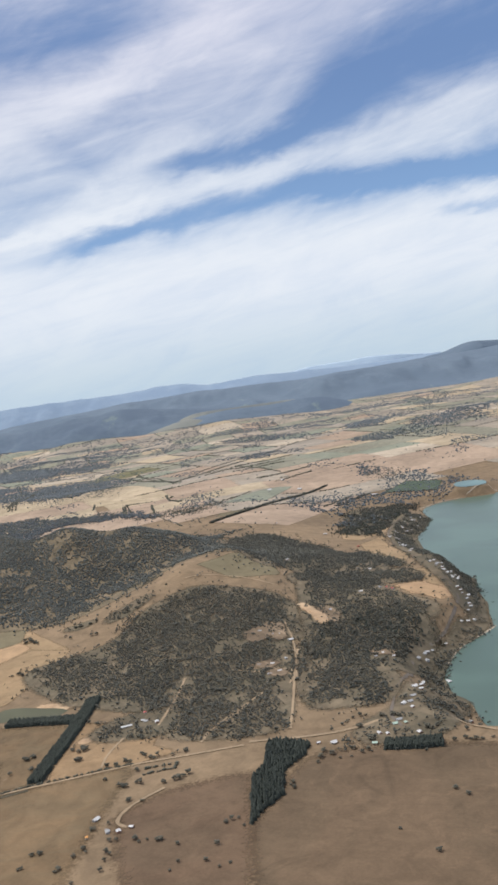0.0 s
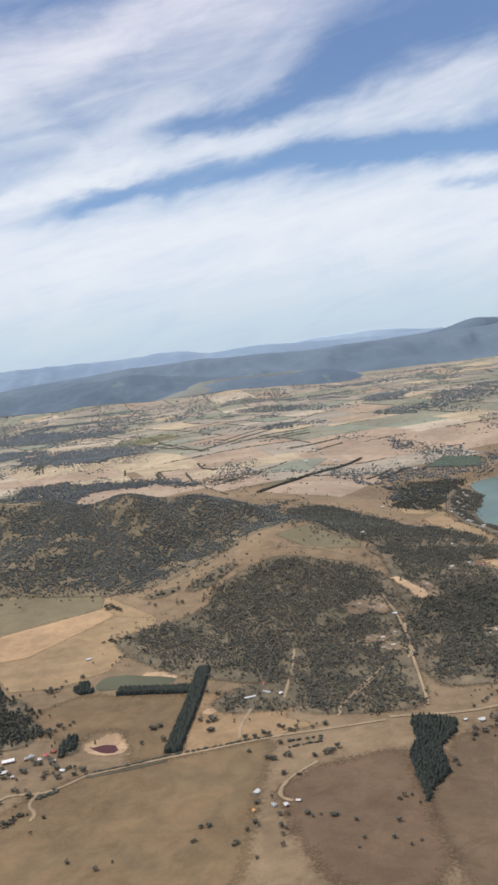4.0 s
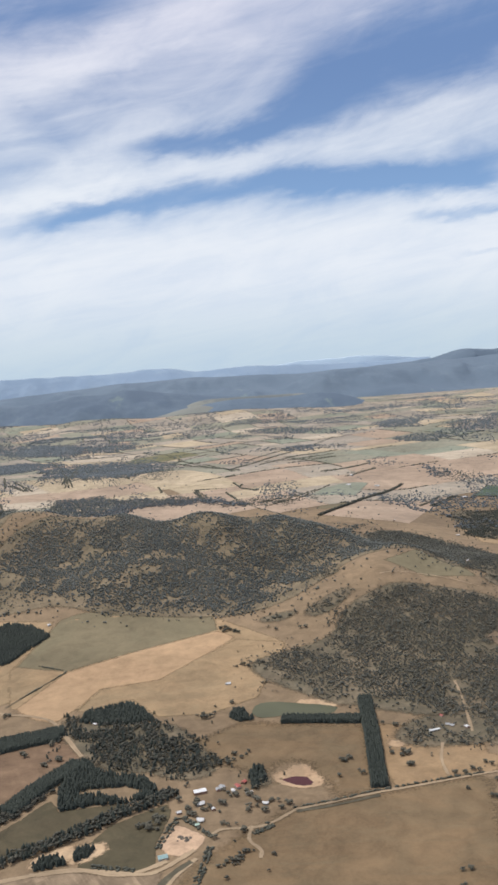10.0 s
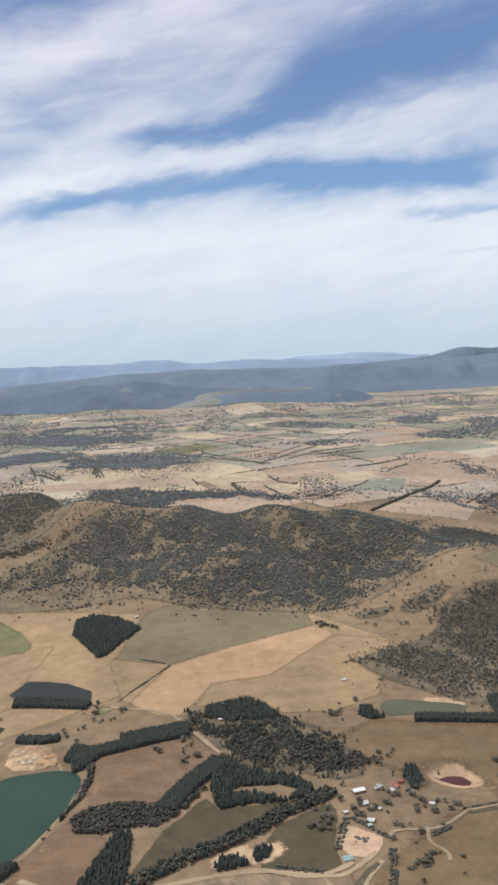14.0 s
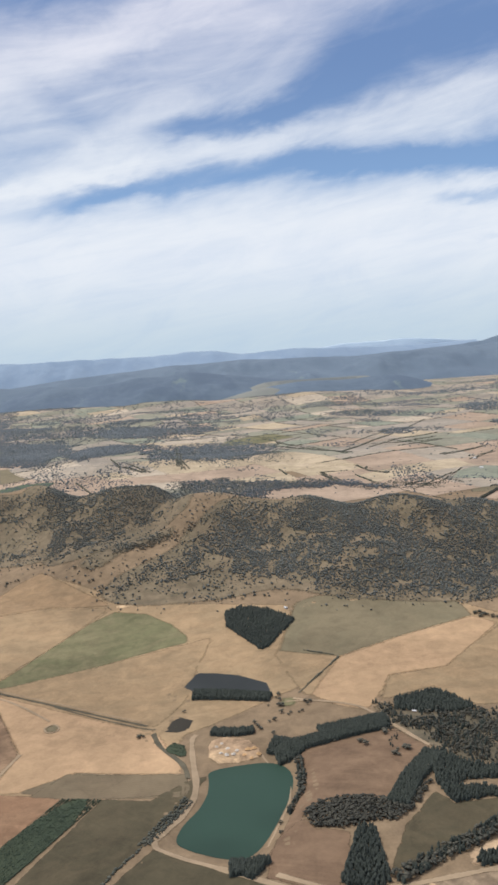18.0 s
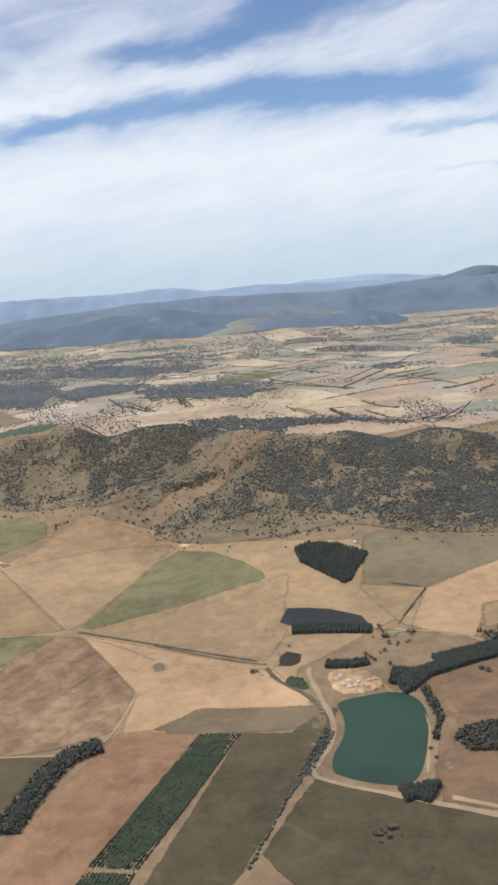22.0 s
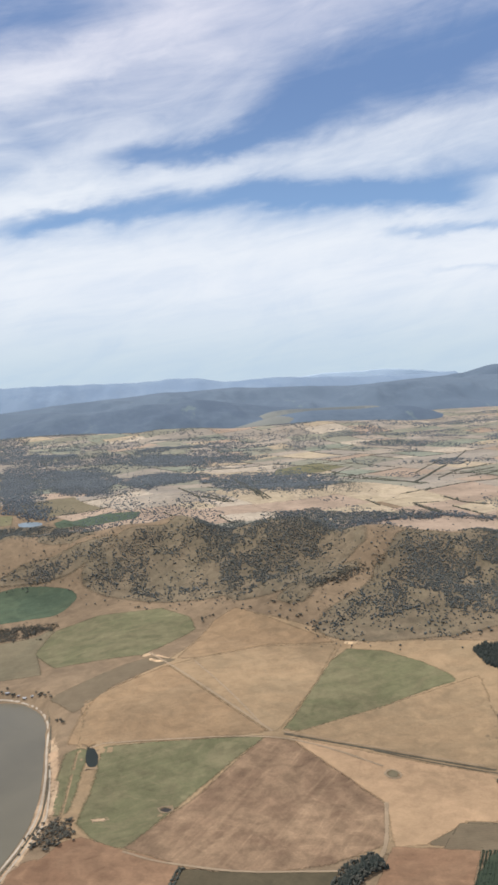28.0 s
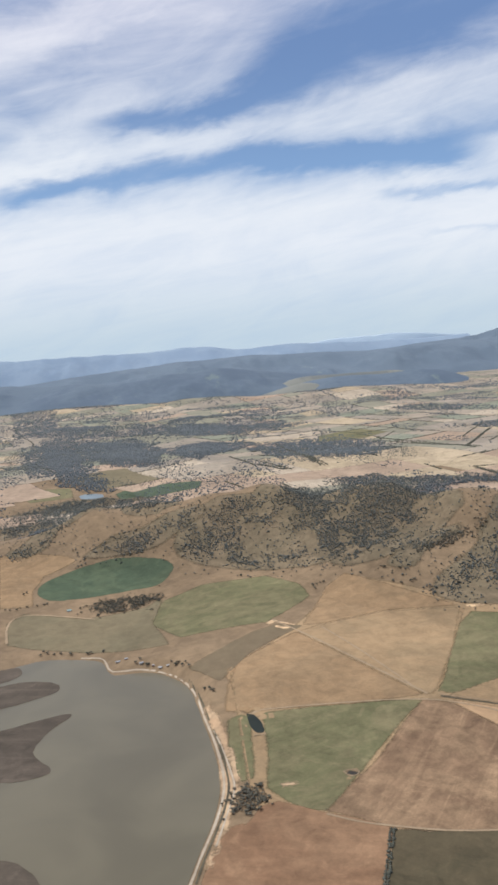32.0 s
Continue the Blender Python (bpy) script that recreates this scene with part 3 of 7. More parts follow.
FIELD_WORDS = {
    "brown_pasture": "grazed brown pasture of short dry grass", "reddish": "reddish bare paddock of thin dry grass", "khaki": "khaki paddock of wind-combed dry grass",
    "straw": "straw-coloured paddock of dry grass", "palestraw": "pale straw-coloured field of dead grass", "gold": "golden mown field of dry stubble",
    "tan": "tan pasture streaked with dead grass", "pink": "pinkish fallow field of bare soil", "olive": "dull olive pasture of cropped grass",
    "greygreen": "grey-green pasture on a gentle slope", "green": "watered green pasture among dry fields", "darkgreen": "lush dark green irrigated crop circle",
    "mauve": "mauve-brown fallow field with pale streaks", "orange": "orange-brown tilled field with sandy patches", "stubble": "grey stubble strip with drill rows",
    "rough": "rough worked ground with pale scrapes", "sand": "patch of bare pale sandy earth", "quarry": "scraped pale quarry floor with heaps", "arena": "fenced riding yard of pinkish sand",
    "bleached": "dry grass field paled for haze", "ochre": "scraped patch of bare ochre earth", "dun": "field of thin dry grass dulled for haze", "hazygreen": "rough pasture with scattered scrub, greyed for haze", "ashen": "fallow field greyed for haze", "sage": "green field greyed for haze", "mud": "brown mud bank just above the water", "rosy": "rosy-brown fallow field of bare soil", "glade": "dry grass and leaf litter between hill trees", "litter": "leaf litter and bare brown earth under trees", "orchard_floor": "mown green floor between orchard rows",
}


def field(kind, poly, lift=None, name=""):
    LIFT[0] += 0.0008
    far = poly[0][1] > 800
    if kind in ("mud", "darkgreen", "litter", "glade", "orchard_floor") and not far:
        poly = rounded(poly)
    elif kind == "quarry":
        poly = rounded(poly, True, 1)
    poly = resample(poly, 14.0 if far else 3.0)
    random.seed(len(poly))
    poly = [(x + random.uniform(-0.3, 0.3), y + random.uniform(-0.3, 0.3)) for x, y in poly]
    if kind == "mud":
        v, f, rim = draped(poly, 0, -0.22 + 0.001 * len(poly) / 10)
        rim = np.ones(len(v))
    else:
        v, f, rim = draped(poly, LIFT[0] if lift is None else lift, soft=3.0 if far else 14.0 if kind in ("reddish", "brown_pasture", "khaki") else 9.0 if kind in ("glade", "litter") else (4.4 if kind in ("khaki", "reddish", "brown_pasture", "tan", "straw", "rough", "sand", "mauve", "palestraw", "litter", "glade", "gold", "green", "greygreen") else 1.6))
    name = name or {"mud": "mud_bank", "quarry": "quarry_floor", "arena": "sand_yard", "sand": "bare_earth", "ochre": "bare_earth", "litter": "wood_floor", "glade": "wood_floor", "orchard_floor": "orchard_floor"}.get(kind, "field")
    tagged(new(name, mesh_of(name, v, f, SOIL[kind], True, rim)), FIELD_WORDS[kind], "field" if name == "field" else "ground", kind="structure")


def road(kind, width, line):
    LIFT[0] += 0.0008
    line = resample(rounded(line, False), 3.0, False)
    p = np.array(line)
    t = np.gradient(p, axis=0)
    t /= np.linalg.norm(t, axis=1)[:, None] + 1e-9
    side = np.stack([-t[:, 1], t[:, 0]], 1)
    s = np.arange(len(p))
    w = width * (0.56 + 0.07 * np.sin(s * 1.7) + 0.05 * np.sin(s * 0.6 + 1))[:, None]
    rows = np.stack([p - side * w, p - side * w * 0.55, p + side * w * 0.55, p + side * w], 1)
    flat = rows.reshape(-1, 2)
    z = height(flat[:, 0], flat[:, 1]) + LIFT[0] + 0.05
    i = (np.arange(len(p) - 1)[:, None] * 4 + np.arange(3)[None]).ravel()
    f = np.stack([i, i + 1, i + 5, i + 4], 1)
    words = {"dirt": ("dirt_track", "pale unsealed farm track", "track"), "asphalt": ("road", "worn grey two-lane country road", "road"),
             "ditch": ("ditch", "weedy dark drainage ditch", "ditch"), "beach": ("beach", "narrow strip of pale sand along the shore", "beach")}[kind]
    rim = np.tile([0.12, 1.0, 1.0, 0.12], len(p))
    tagged(new(words[0], mesh_of(words[0], np.column_stack([flat, z]), f, SOIL[kind], True, rim)), words[1], words[2], kind="structure")
    if kind != "beach":
        for x, y in line:
            block(x, y, 0 if width < 1.3 else 1)


WATER_LOOK = {
    "reservoir": ((0.029, 0.057, 0.041), "deep green farm reservoir behind an earth bank"), "dark_pond": ((0.032, 0.035, 0.033), "dark grey farm dam beside a pine belt"),
    "murky_pond": ((0.036, 0.030, 0.020), "murky dark settling pond"), "estuary": ((0.135, 0.118, 0.078), "shallow grey-brown tidal estuary"),
    "bay": ((0.095, 0.145, 0.115), "calm blue-green bay water"), "black_pond": ((0.020, 0.025, 0.020), "small black farm dam"),
    "small_pond": ((0.04, 0.035, 0.03), "tiny farm dam with a pale rim"), "red_pond": ((0.075, 0.028, 0.03), "dark red water in an earthen farm dam"),
    "grey_pond": ((0.10, 0.10, 0.06), "grey muddy farm dam"), "green_ring_pond": ((0.24, 0.20, 0.10), "round dry dam filled with green weed"),
    "blue_pond": ((0.20, 0.25, 0.28), "pale blue farm dam"), "lagoon": ((0.16, 0.24, 0.24), "pale blue-green coastal lagoon"),
}
for kind, level, poly in WATERS:
    color, words = WATER_LOOK[kind]
    big = kind in ("estuary", "bay")
    v, f, _ = draped(resample(rounded(poly, True, 2 if big or kind == "reservoir" else 0 if kind in ("dark_pond", "murky_pond") else 1), 6.0 if big else 2.0), 0, level)
    tagged(new("water", mesh_of("water", v, f, water_material(words, color, 0.28 if big else 0.45, 0.25 if big else 0.1))), words, "water", kind="structure")
    if not big:
        for x, y in resample(poly, 1.5):
            block(x, y, 1)


# ---- far ranges beyond the valley, distance haze painted into the forest's blue ----
def range_material(name, main, other, pale=0.0):
    m, n, bsdf = material(name, 1.0)
    where = n.add("ShaderNodeNewGeometry").outputs["Position"]
    a = n.noise(n.mapping(where, (1, 0.5, 1.5)), 0.006, 6, 0.62, 0.4)
    b = n.noise(where, 0.05, 4, 0.6)
    f = n.math("ADD", n.math("MULTIPLY", a, 0.75), n.math("MULTIPLY", b, 0.25))
    color = n.mix(n.ramp(f, 0.42, 0.58), main, other)
    glade = n.noise(n.mapping(where, (1, 0.45, 1), (0, 0, 0), (9, 4, 0)), 0.009, 5, 0.6, 0.8)
    n.plug(n.mix(n.math("MULTIPLY", n.ramp(glade, 0.64, 0.72), pale), color, (other[0] * 1.55, other[1] * 1.5, other[2] * 1.1)), bsdf.inputs["Base Color"])
    return m


def far_range(crest, y, depth, base, mat, words, seed, relief=0.55):
    """A long forested ridge: a crest line through a few heights, with spurs and gullies down both sides."""
    cx, cz = [c[0] for c in crest], [c[1] for c in crest]
    x = np.arange(cx[0], cx[-1] + 1, 11.0)
    k = np.ones(7) / 7
    top = np.convolve(np.pad(np.interp(x, cx, cz), 3, mode="edge"), k, "valid")
    # the skyline wavers with lesser summits
    top = top + np.array([noise.fractal(Vector((a / 240, seed * 3.1, 0.5)), 0.9, 2.0, 4) for a in x]) * 0.06 * (top - base)
    s = np.linspace(-1, 1, 41)
    gx, gs = np.meshgrid(x, s)
    rise = (1 - np.abs(gs) ** 1.1)
    bend = 0.3 * depth * np.sin(gx / 210 + seed) * (1 - np.abs(gs))
    gy = y + depth * gs + bend
    rough = np.array([noise.hetero_terrain(Vector((a / 170, b / 230, seed)), 0.75, 2.1, 6, 0.7) for a, b in zip(gx.ravel(), gy.ravel())]).reshape(gx.shape)
    rough = np.clip(rough / 1.6, 0, 1.6) - 0.55
    gz = base + (top[None] - base) * rise + rough * (0.035 + 1.6 * rise * (1 - rise)) * (top[None] - base) * relief
    n = len(x)
    i = (np.arange(len(s) - 1)[:, None] * n + np.arange(n - 1)[None]).ravel()
    me = mesh_of("far_range", np.stack([gx.ravel(), gy.ravel(), gz.ravel()], 1), np.stack([i, i + 1, i + n + 1, i + n], 1), mat)
    tagged(new("far_range", me), words, "mountain range", kind="structure")


# distance haze sits in these base colours, heavier from R1 to R4
R1 = range_material("near-range forest blued for haze", (0.108, 0.144, 0.192), (0.130, 0.170, 0.216), 0.5)
R2 = range_material("middle-range forest slate-blue for haze", (0.130, 0.172, 0.222), (0.146, 0.190, 0.240), 0.4)
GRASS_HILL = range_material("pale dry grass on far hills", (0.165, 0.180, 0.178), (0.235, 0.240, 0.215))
R3 = range_material("distant mountains paled blue for haze", (0.225, 0.30, 0.40), (0.25, 0.325, 0.42))
R4 = range_material("farthest mountains faint blue for haze", (0.42, 0.52, 0.62), (0.44, 0.54, 0.63))
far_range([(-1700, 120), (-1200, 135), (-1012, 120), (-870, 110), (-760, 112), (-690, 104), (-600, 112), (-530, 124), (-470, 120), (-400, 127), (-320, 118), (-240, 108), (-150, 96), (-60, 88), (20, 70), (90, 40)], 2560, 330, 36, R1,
          "dark forested hill behind the valley, blued for haze", 1.0)
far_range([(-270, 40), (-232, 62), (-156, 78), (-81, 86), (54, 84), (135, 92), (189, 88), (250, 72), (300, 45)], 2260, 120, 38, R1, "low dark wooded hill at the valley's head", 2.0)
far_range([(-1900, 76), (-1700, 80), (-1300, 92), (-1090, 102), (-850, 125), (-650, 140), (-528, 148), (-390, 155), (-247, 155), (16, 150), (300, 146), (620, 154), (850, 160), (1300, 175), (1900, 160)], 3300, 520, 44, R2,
          "forested range painted slate-blue for haze", 3.0)
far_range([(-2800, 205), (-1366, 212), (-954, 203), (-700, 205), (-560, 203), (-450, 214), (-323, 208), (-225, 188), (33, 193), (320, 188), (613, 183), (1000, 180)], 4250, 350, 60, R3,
          "mountain skyline painted pale blue for haze", 4.0, 0.2)
far_range([(500, 140), (690, 158), (783, 160), (919, 172), (1001, 198), (1082, 201), (1200, 199), (1350, 192), (1900, 190)], 3900, 260, 60, R2, "flat-topped mountain blued for haze", 5.0)
far_range([(-100, 150), (17, 180), (266, 203), (391, 216), (520, 208), (642, 213), (831, 211), (1020, 186), (1200, 150)], 4560, 100, 60, R4, "farthest peaks painted faint blue for haze", 6.0, 0.15)

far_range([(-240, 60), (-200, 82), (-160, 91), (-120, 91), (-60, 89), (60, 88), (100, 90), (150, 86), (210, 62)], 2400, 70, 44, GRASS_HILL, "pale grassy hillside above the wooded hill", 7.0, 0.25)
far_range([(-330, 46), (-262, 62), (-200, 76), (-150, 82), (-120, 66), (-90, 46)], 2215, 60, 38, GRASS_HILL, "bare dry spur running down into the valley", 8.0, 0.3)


# ---- fields ----
field("straw", [(-478, 352), (-478, 470), (-440, 520), (-400, 588), (-340, 540), (-290, 512), (-238, 492), (-235, 400), (-290, 362), (-300, 326), (-365, 326), (-430, 328)])
field("straw", [(-248, 432), (-234, 492), (-150, 482), (-112, 430), (-130, 374), (-200, 377), (-238, 388)])
field("brown_pasture", [(-6.5, 251.9), (1.4, 266.4), (12.6, 268.5), (26.2, 267.3), (45.5, 263.6), (61.6, 258.1), (100, 245.5), (69.5, 167.6), (10.5, 162.8), (-14, 185.8), (-16.2, 230), (-10.3, 240.6)])
field("reddish", [(-57.6, 247.2), (-44.1, 258.1), (-18.2, 262.5), (-18.2, 230), (-18.9, 202), (-30.6, 188.8), (-47.1, 203.5), (-53, 223.1)])
field("khaki", [(-156, 246.9), (-139.3, 264.5), (-121.9, 276.4), (-96.3, 279.2), (-59.3, 281), (-65.8, 248.6), (-70.6, 212.2), (-78.8, 188.8), (-121.9, 195.3), (-156.2, 209.6)])
field("khaki", [(-155.9, 332.5), (-137.5, 346.2), (-91.1, 331.7), (-95.3, 285), (-106.7, 281.9), (-109.8, 299), (-115.4, 308.2), (-122.9, 312.1), (-128.5, 304.1), (-140.8, 312.3), (-147.2, 320)])
field("tan", [(-84.4, 331.9), (-67.6, 320.9), (-50.8, 317.8), (-53.7, 297.1), (-43.4, 288.1), (-59.4, 284.1), (-78.5, 283.6), (-88.1, 283.3), (-89.3, 295.4)])
field("gold", [(-235.1, 387), (-219, 421.1), (-181.9, 440.5), (-145.7, 456.6), (-136.4, 445.8), (-156.2, 422.2), (-172.1, 402.8), (-199.4, 398.3), (-208.6, 378), (-215, 366.4), (-226.9, 375.2)])
field("greygreen", [(-245.8, 436.9), (-233.4, 492.8), (-222.2, 497.4), (-147.7, 481.1), (-145.3, 458.7), (-181.6, 442.5), (-218.8, 423.3)])
field("straw", [(-156.4, 421.2), (-135.6, 442.3), (-111.7, 429.7), (-129.3, 372.2), (-150, 360.6), (-171, 362.7), (-183.2, 383.4), (-201.7, 376.6), (-207.5, 373.7), (-199.3, 397.2), (-172.3, 401.7)])
field("rosy", [(-246.9, 338.9), (-227.9, 345.6), (-208.2, 350.8), (-198.1, 329), (-218.1, 295.4), (-236, 301), (-245.8, 297.1), (-248.8, 287.6), (-242.3, 276.7), (-236.5, 252.3), (-240.2, 249.5), (-257.5, 262.9), (-259.3, 273.3), (-250.4, 297.7), (-244.7, 314.2)])
field("olive", [(-225.9, 257.2), (-216.8, 279.5), (-203.2, 298), (-199.5, 289.6), (-176.3, 291.4), (-185.1, 279.3), (-198.6, 271.1), (-209.3, 265)])
field("olive", [(-181.4, 277.6), (-162.9, 289.4), (-162.2, 281), (-165.8, 266.5), (-165.7, 253.1), (-173.6, 250.5), (-184.6, 254.4), (-187.9, 256.1), (-188.1, 264.7)])
field("rough", [(-237.5, 249.5), (-218.2, 251.1), (-202.3, 253.5), (-192, 254.5), (-174, 249.2), (-163.4, 251.2), (-165, 235.5), (-178.1, 212.5), (-244.8, 220.5)])
field("sand", [(-234.9, 237.8), (-224.4, 240.3), (-214.9, 239.1), (-209.4, 234.8), (-210.6, 220), (-228.9, 219.2), (-235.9, 230)])
field("green", [(-385.6, 427.2), (-376.3, 442.8), (-365.1, 470.6), (-349.7, 501.8), (-337.6, 516.9), (-318.5, 507.8), (-302.8, 487.6), (-293.4, 467.8), (-293.5, 460.7), (-303.2, 458.3), (-319.8, 451.4), (-338.8, 440.8), (-360.2, 430.9), (-377.7, 425.1)])
field("straw", [(-384.1, 422.1), (-354.8, 433.8), (-323.3, 447.6), (-292.9, 458.7), (-280.3, 463), (-287.4, 427.2), (-288.7, 400.9), (-301.5, 373.3), (-335.5, 395.4)])
field("gold", [(-382.8, 418.7), (-356.9, 402.9), (-302.4, 369.1), (-298.2, 358.7), (-289.3, 336.9), (-288.9, 331.1), (-329.8, 341.4), (-347.9, 328.8), (-358.7, 329.5), (-354.3, 359), (-367.4, 386.4)])
field("straw", [(-342.7, 518.1), (-384.1, 431.9), (-389.4, 429.5), (-434.6, 507.4), (-416.8, 518.9), (-388.1, 531.5)])
field("tan", [(-436.3, 508.2), (-392, 428.3), (-444.5, 431.9), (-473.2, 433), (-482.2, 472.4), (-460.5, 495.5)])
field("stubble", [(-347.9, 328.7), (-329, 340.2), (-288.9, 330), (-286.6, 325.7), (-286.7, 313.6), (-314.1, 319.2), (-347.9, 328.6)])
field("stubble", [(-332.2, 340), (-305.9, 334.4), (-287.2, 329.9), (-284.3, 315.3), (-326.8, 321), (-345, 322.5)])
field("olive", [(-315.8, 318.9), (-298.4, 313.9), (-279.3, 330.5), (-288.7, 303.4), (-308, 270.9), (-319.5, 249), (-330.7, 230.8), (-352, 235)])
field("olive", [(-294.9, 284.1), (-270.4, 267.7), (-242.6, 249.4), (-249.2, 233.7), (-253.2, 216.6), (-299.2, 223.9), (-314.8, 252.6), (-305.7, 267.4)])
field("orange", [(-359.5, 329.2), (-331.3, 322.3), (-363.3, 256.2), (-369.8, 234.3), (-396.7, 239.1), (-393.3, 259.5), (-383.3, 284.8), (-375.4, 299.6), (-366.4, 315.3)])
field("mauve", [(-394.2, 423), (-382.4, 415.2), (-366.1, 382.2), (-355.7, 358.2), (-361.9, 331.3), (-381.5, 323.3), (-402.7, 321.2), (-430.6, 329), (-453.5, 345.9), (-428.1, 373.5)])
field("green", [(-467.1, 426), (-434.8, 425.9), (-394, 422.7), (-408.8, 405.7), (-432.7, 372.6), (-452.7, 344.6), (-461.6, 349.1), (-471.7, 364.8), (-468.1, 389.7)])
field("green", [(-483.1, 424.3), (-473.3, 428.1), (-475.9, 377.7), (-478.6, 369.7), (-482.7, 376.7), (-483.8, 402.6)])
field("tan", [(-480.7, 458), (-473.8, 483.2), (-468.1, 487.5), (-439.3, 513.1), (-392.7, 427), (-427, 425.7), (-473.2, 430.4), (-483.9, 432.2)])
field("straw", [(-438.3, 513.1), (-423.6, 520.8), (-384.7, 531.9), (-342.6, 524.7), (-363.7, 473.5), (-388, 426.8), (-392.4, 428.1), (-405, 450.9)])
field("tan", [(-433.9, 523.3), (-410.1, 579.5), (-396.5, 591.1), (-382.8, 573.3), (-354.9, 543.4), (-341.5, 527.8), (-384.2, 533.9), (-423.3, 522.9)])
field("green", [(-522.3, 571.3), (-515.2, 612.9), (-487.9, 630.2), (-444.9, 625), (-425.9, 593), (-423, 571.2), (-454.5, 534), (-504, 534)])
field("darkgreen", [(-609.6, 668.8), (-598.7, 691.5), (-564.3, 708.1), (-537.8, 703.6), (-506.6, 684.2), (-511.9, 660.8), (-521.5, 647.3), (-536.1, 650.2), (-552.7, 647.4), (-582.7, 641.3), (-599.5, 644.9)])
field("greygreen", [(-608.3, 564.4), (-616.6, 603.7), (-609.1, 620.5), (-566.6, 600), (-525.1, 607.9), (-516.3, 623.4), (-521.7, 571.4), (-510.6, 526.1), (-533.9, 529), (-559.8, 538.2), (-591.3, 553.1)])
field("stubble", [(-499.7, 487.6), (-465.2, 518.7), (-449.2, 528.2), (-434.4, 522.3), (-467.6, 491.8), (-484.8, 463.5)])
field("orange", [(-489.2, 340.2), (-480.7, 342.4), (-474.9, 352.5), (-468.4, 354.4), (-452.9, 343.4), (-432.6, 330.4), (-433.5, 325.9), (-443.3, 298.7), (-456.2, 270.8), (-504.7, 278.8), (-497.1, 316.6)])
field("olive", [(-431.9, 327.7), (-413.7, 323), (-395, 320.2), (-380, 319.3), (-406.1, 262.2), (-452.7, 270.1), (-442, 299.6)])
field("tan", [(-647.6, 738.2), (-631, 735.6), (-594.3, 721.2), (-584.3, 712.8), (-606.5, 693.3), (-611.1, 666.3), (-605.8, 634.1), (-628, 636.7)])
field("gold", [(62.2, 447.3), (78.9, 448.6), (77.8, 474.1), (84.9, 474.9), (87.8, 445.7), (89.4, 429.7), (85, 418.1), (68.3, 430.3)])
field("straw", [(63.9, 601.4), (87.6, 634.2), (81, 607.4), (84, 509.5), (75.2, 495.4), (63.7, 558.8)])
field("straw", [(58.4, 689.5), (100.2, 686.5), (89.1, 643.2), (64.1, 617.7), (53.8, 626.1)])
field("pink", [(-48.6, 756.6), (74.6, 972.7), (144.7, 950.4), (52.1, 787.3), (16.2, 700.8), (-13.1, 719.8)])
field("gold", [(-87.7, 812.8), (-15.4, 938.8), (-38.8, 841.3), (-77, 811.5)])
field("palestraw", [(-202.2, 1037.9), (-82, 1068.6), (-16.2, 961.5), (-93.2, 833.9), (-124.2, 898.4), (-170.5, 945.9)])
field("green", [(-261.3, 1423.4), (-215.2, 1470.5), (-137.4, 1470.1), (-148.1, 1384.9), (-213.3, 1334.7), (-250.3, 1338.3)])
field("pink", [(-80.1, 1159.6), (-1.8, 1322.4), (38, 1249.7), (-43.2, 1145.4)])
field("pink", [(19.4, 1150.8), (121, 1242), (251.1, 1223.2), (242.1, 1151.2), (127.8, 1093.9), (66.3, 1058), (26.8, 1041.2)])
field("greygreen", [(-2.3, 982.5), (26.8, 1041.2), (90, 1014.8), (76.5, 979.6), (-27.3, 789.6), (-48.5, 789.6)])
field("gold", [(70.5, 1046.4), (135.9, 1049), (114, 1002.5), (74.4, 1008.6)])
field("darkgreen", [(100.1, 1075.4), (156.7, 1090.3), (160.3, 1057), (121.6, 1026.8)])
field("green", [(-704.2, 1109.9), (-636.2, 1090.7), (-625.8, 1032.7), (-672, 1021), (-689, 1055.9)])
field("darkgreen", [(-577.1, 1031), (-550.1, 1083.9), (-513.6, 1033), (-519.5, 979.8), (-568.2, 992.9)])
field("green", [(-514.6, 998.4), (-483.3, 1027.6), (-485.1, 978.7), (-502.2, 953.8)])
field("orange", [(-751.2, 1239.8), (-685.7, 1216.7), (-666.8, 1163.2), (-709.7, 1139.8), (-733, 1150.4)])
field("palestraw", [(-486.3, 979.7), (-438.2, 997.3), (-452.2, 976.6), (-485, 745.5)])
field("quarry", [(8.3, 429.5), (12, 426.2), (20.7, 415.1), (26.1, 409.3), (25.1, 398.5), (18.5, 394.7), (13.9, 410.1)])
field("quarry", [(-279.7, 353.8), (-274.9, 357.9), (-265.3, 353.8), (-257.9, 341.4), (-264.4, 339.3), (-278.5, 337.6)])
field("sand", [(-115.3, 365.4), (-95.6, 360.4), (-94.7, 353.9), (-111.4, 360.1)])
field("sand", [(-192.9, 263.6), (-188.7, 265.9), (-182, 269.1), (-180.2, 264.8), (-186, 258.6), (-190.2, 258.3)])
field("sand", [(-202.5, 261.9), (-195.4, 266.9), (-189.3, 268.2), (-189.7, 261.4), (-199, 256.9), (-202.7, 257.1)])
field("mud", [(-634.9, 499), (-600.3, 500.1), (-590.7, 505.6), (-570.2, 500), (-566.2, 487.6), (-574.2, 480.7), (-593.9, 469.6), (-625, 464)])
field("mud", [(-616.4, 433.8), (-588.7, 444.2), (-574.5, 451.9), (-553.1, 459.1), (-564.9, 440.5), (-569.9, 422.8), (-567.2, 413.3), (-555.6, 398.5), (-570, 393.3), (-578.4, 394.7), (-606.8, 400.1)])
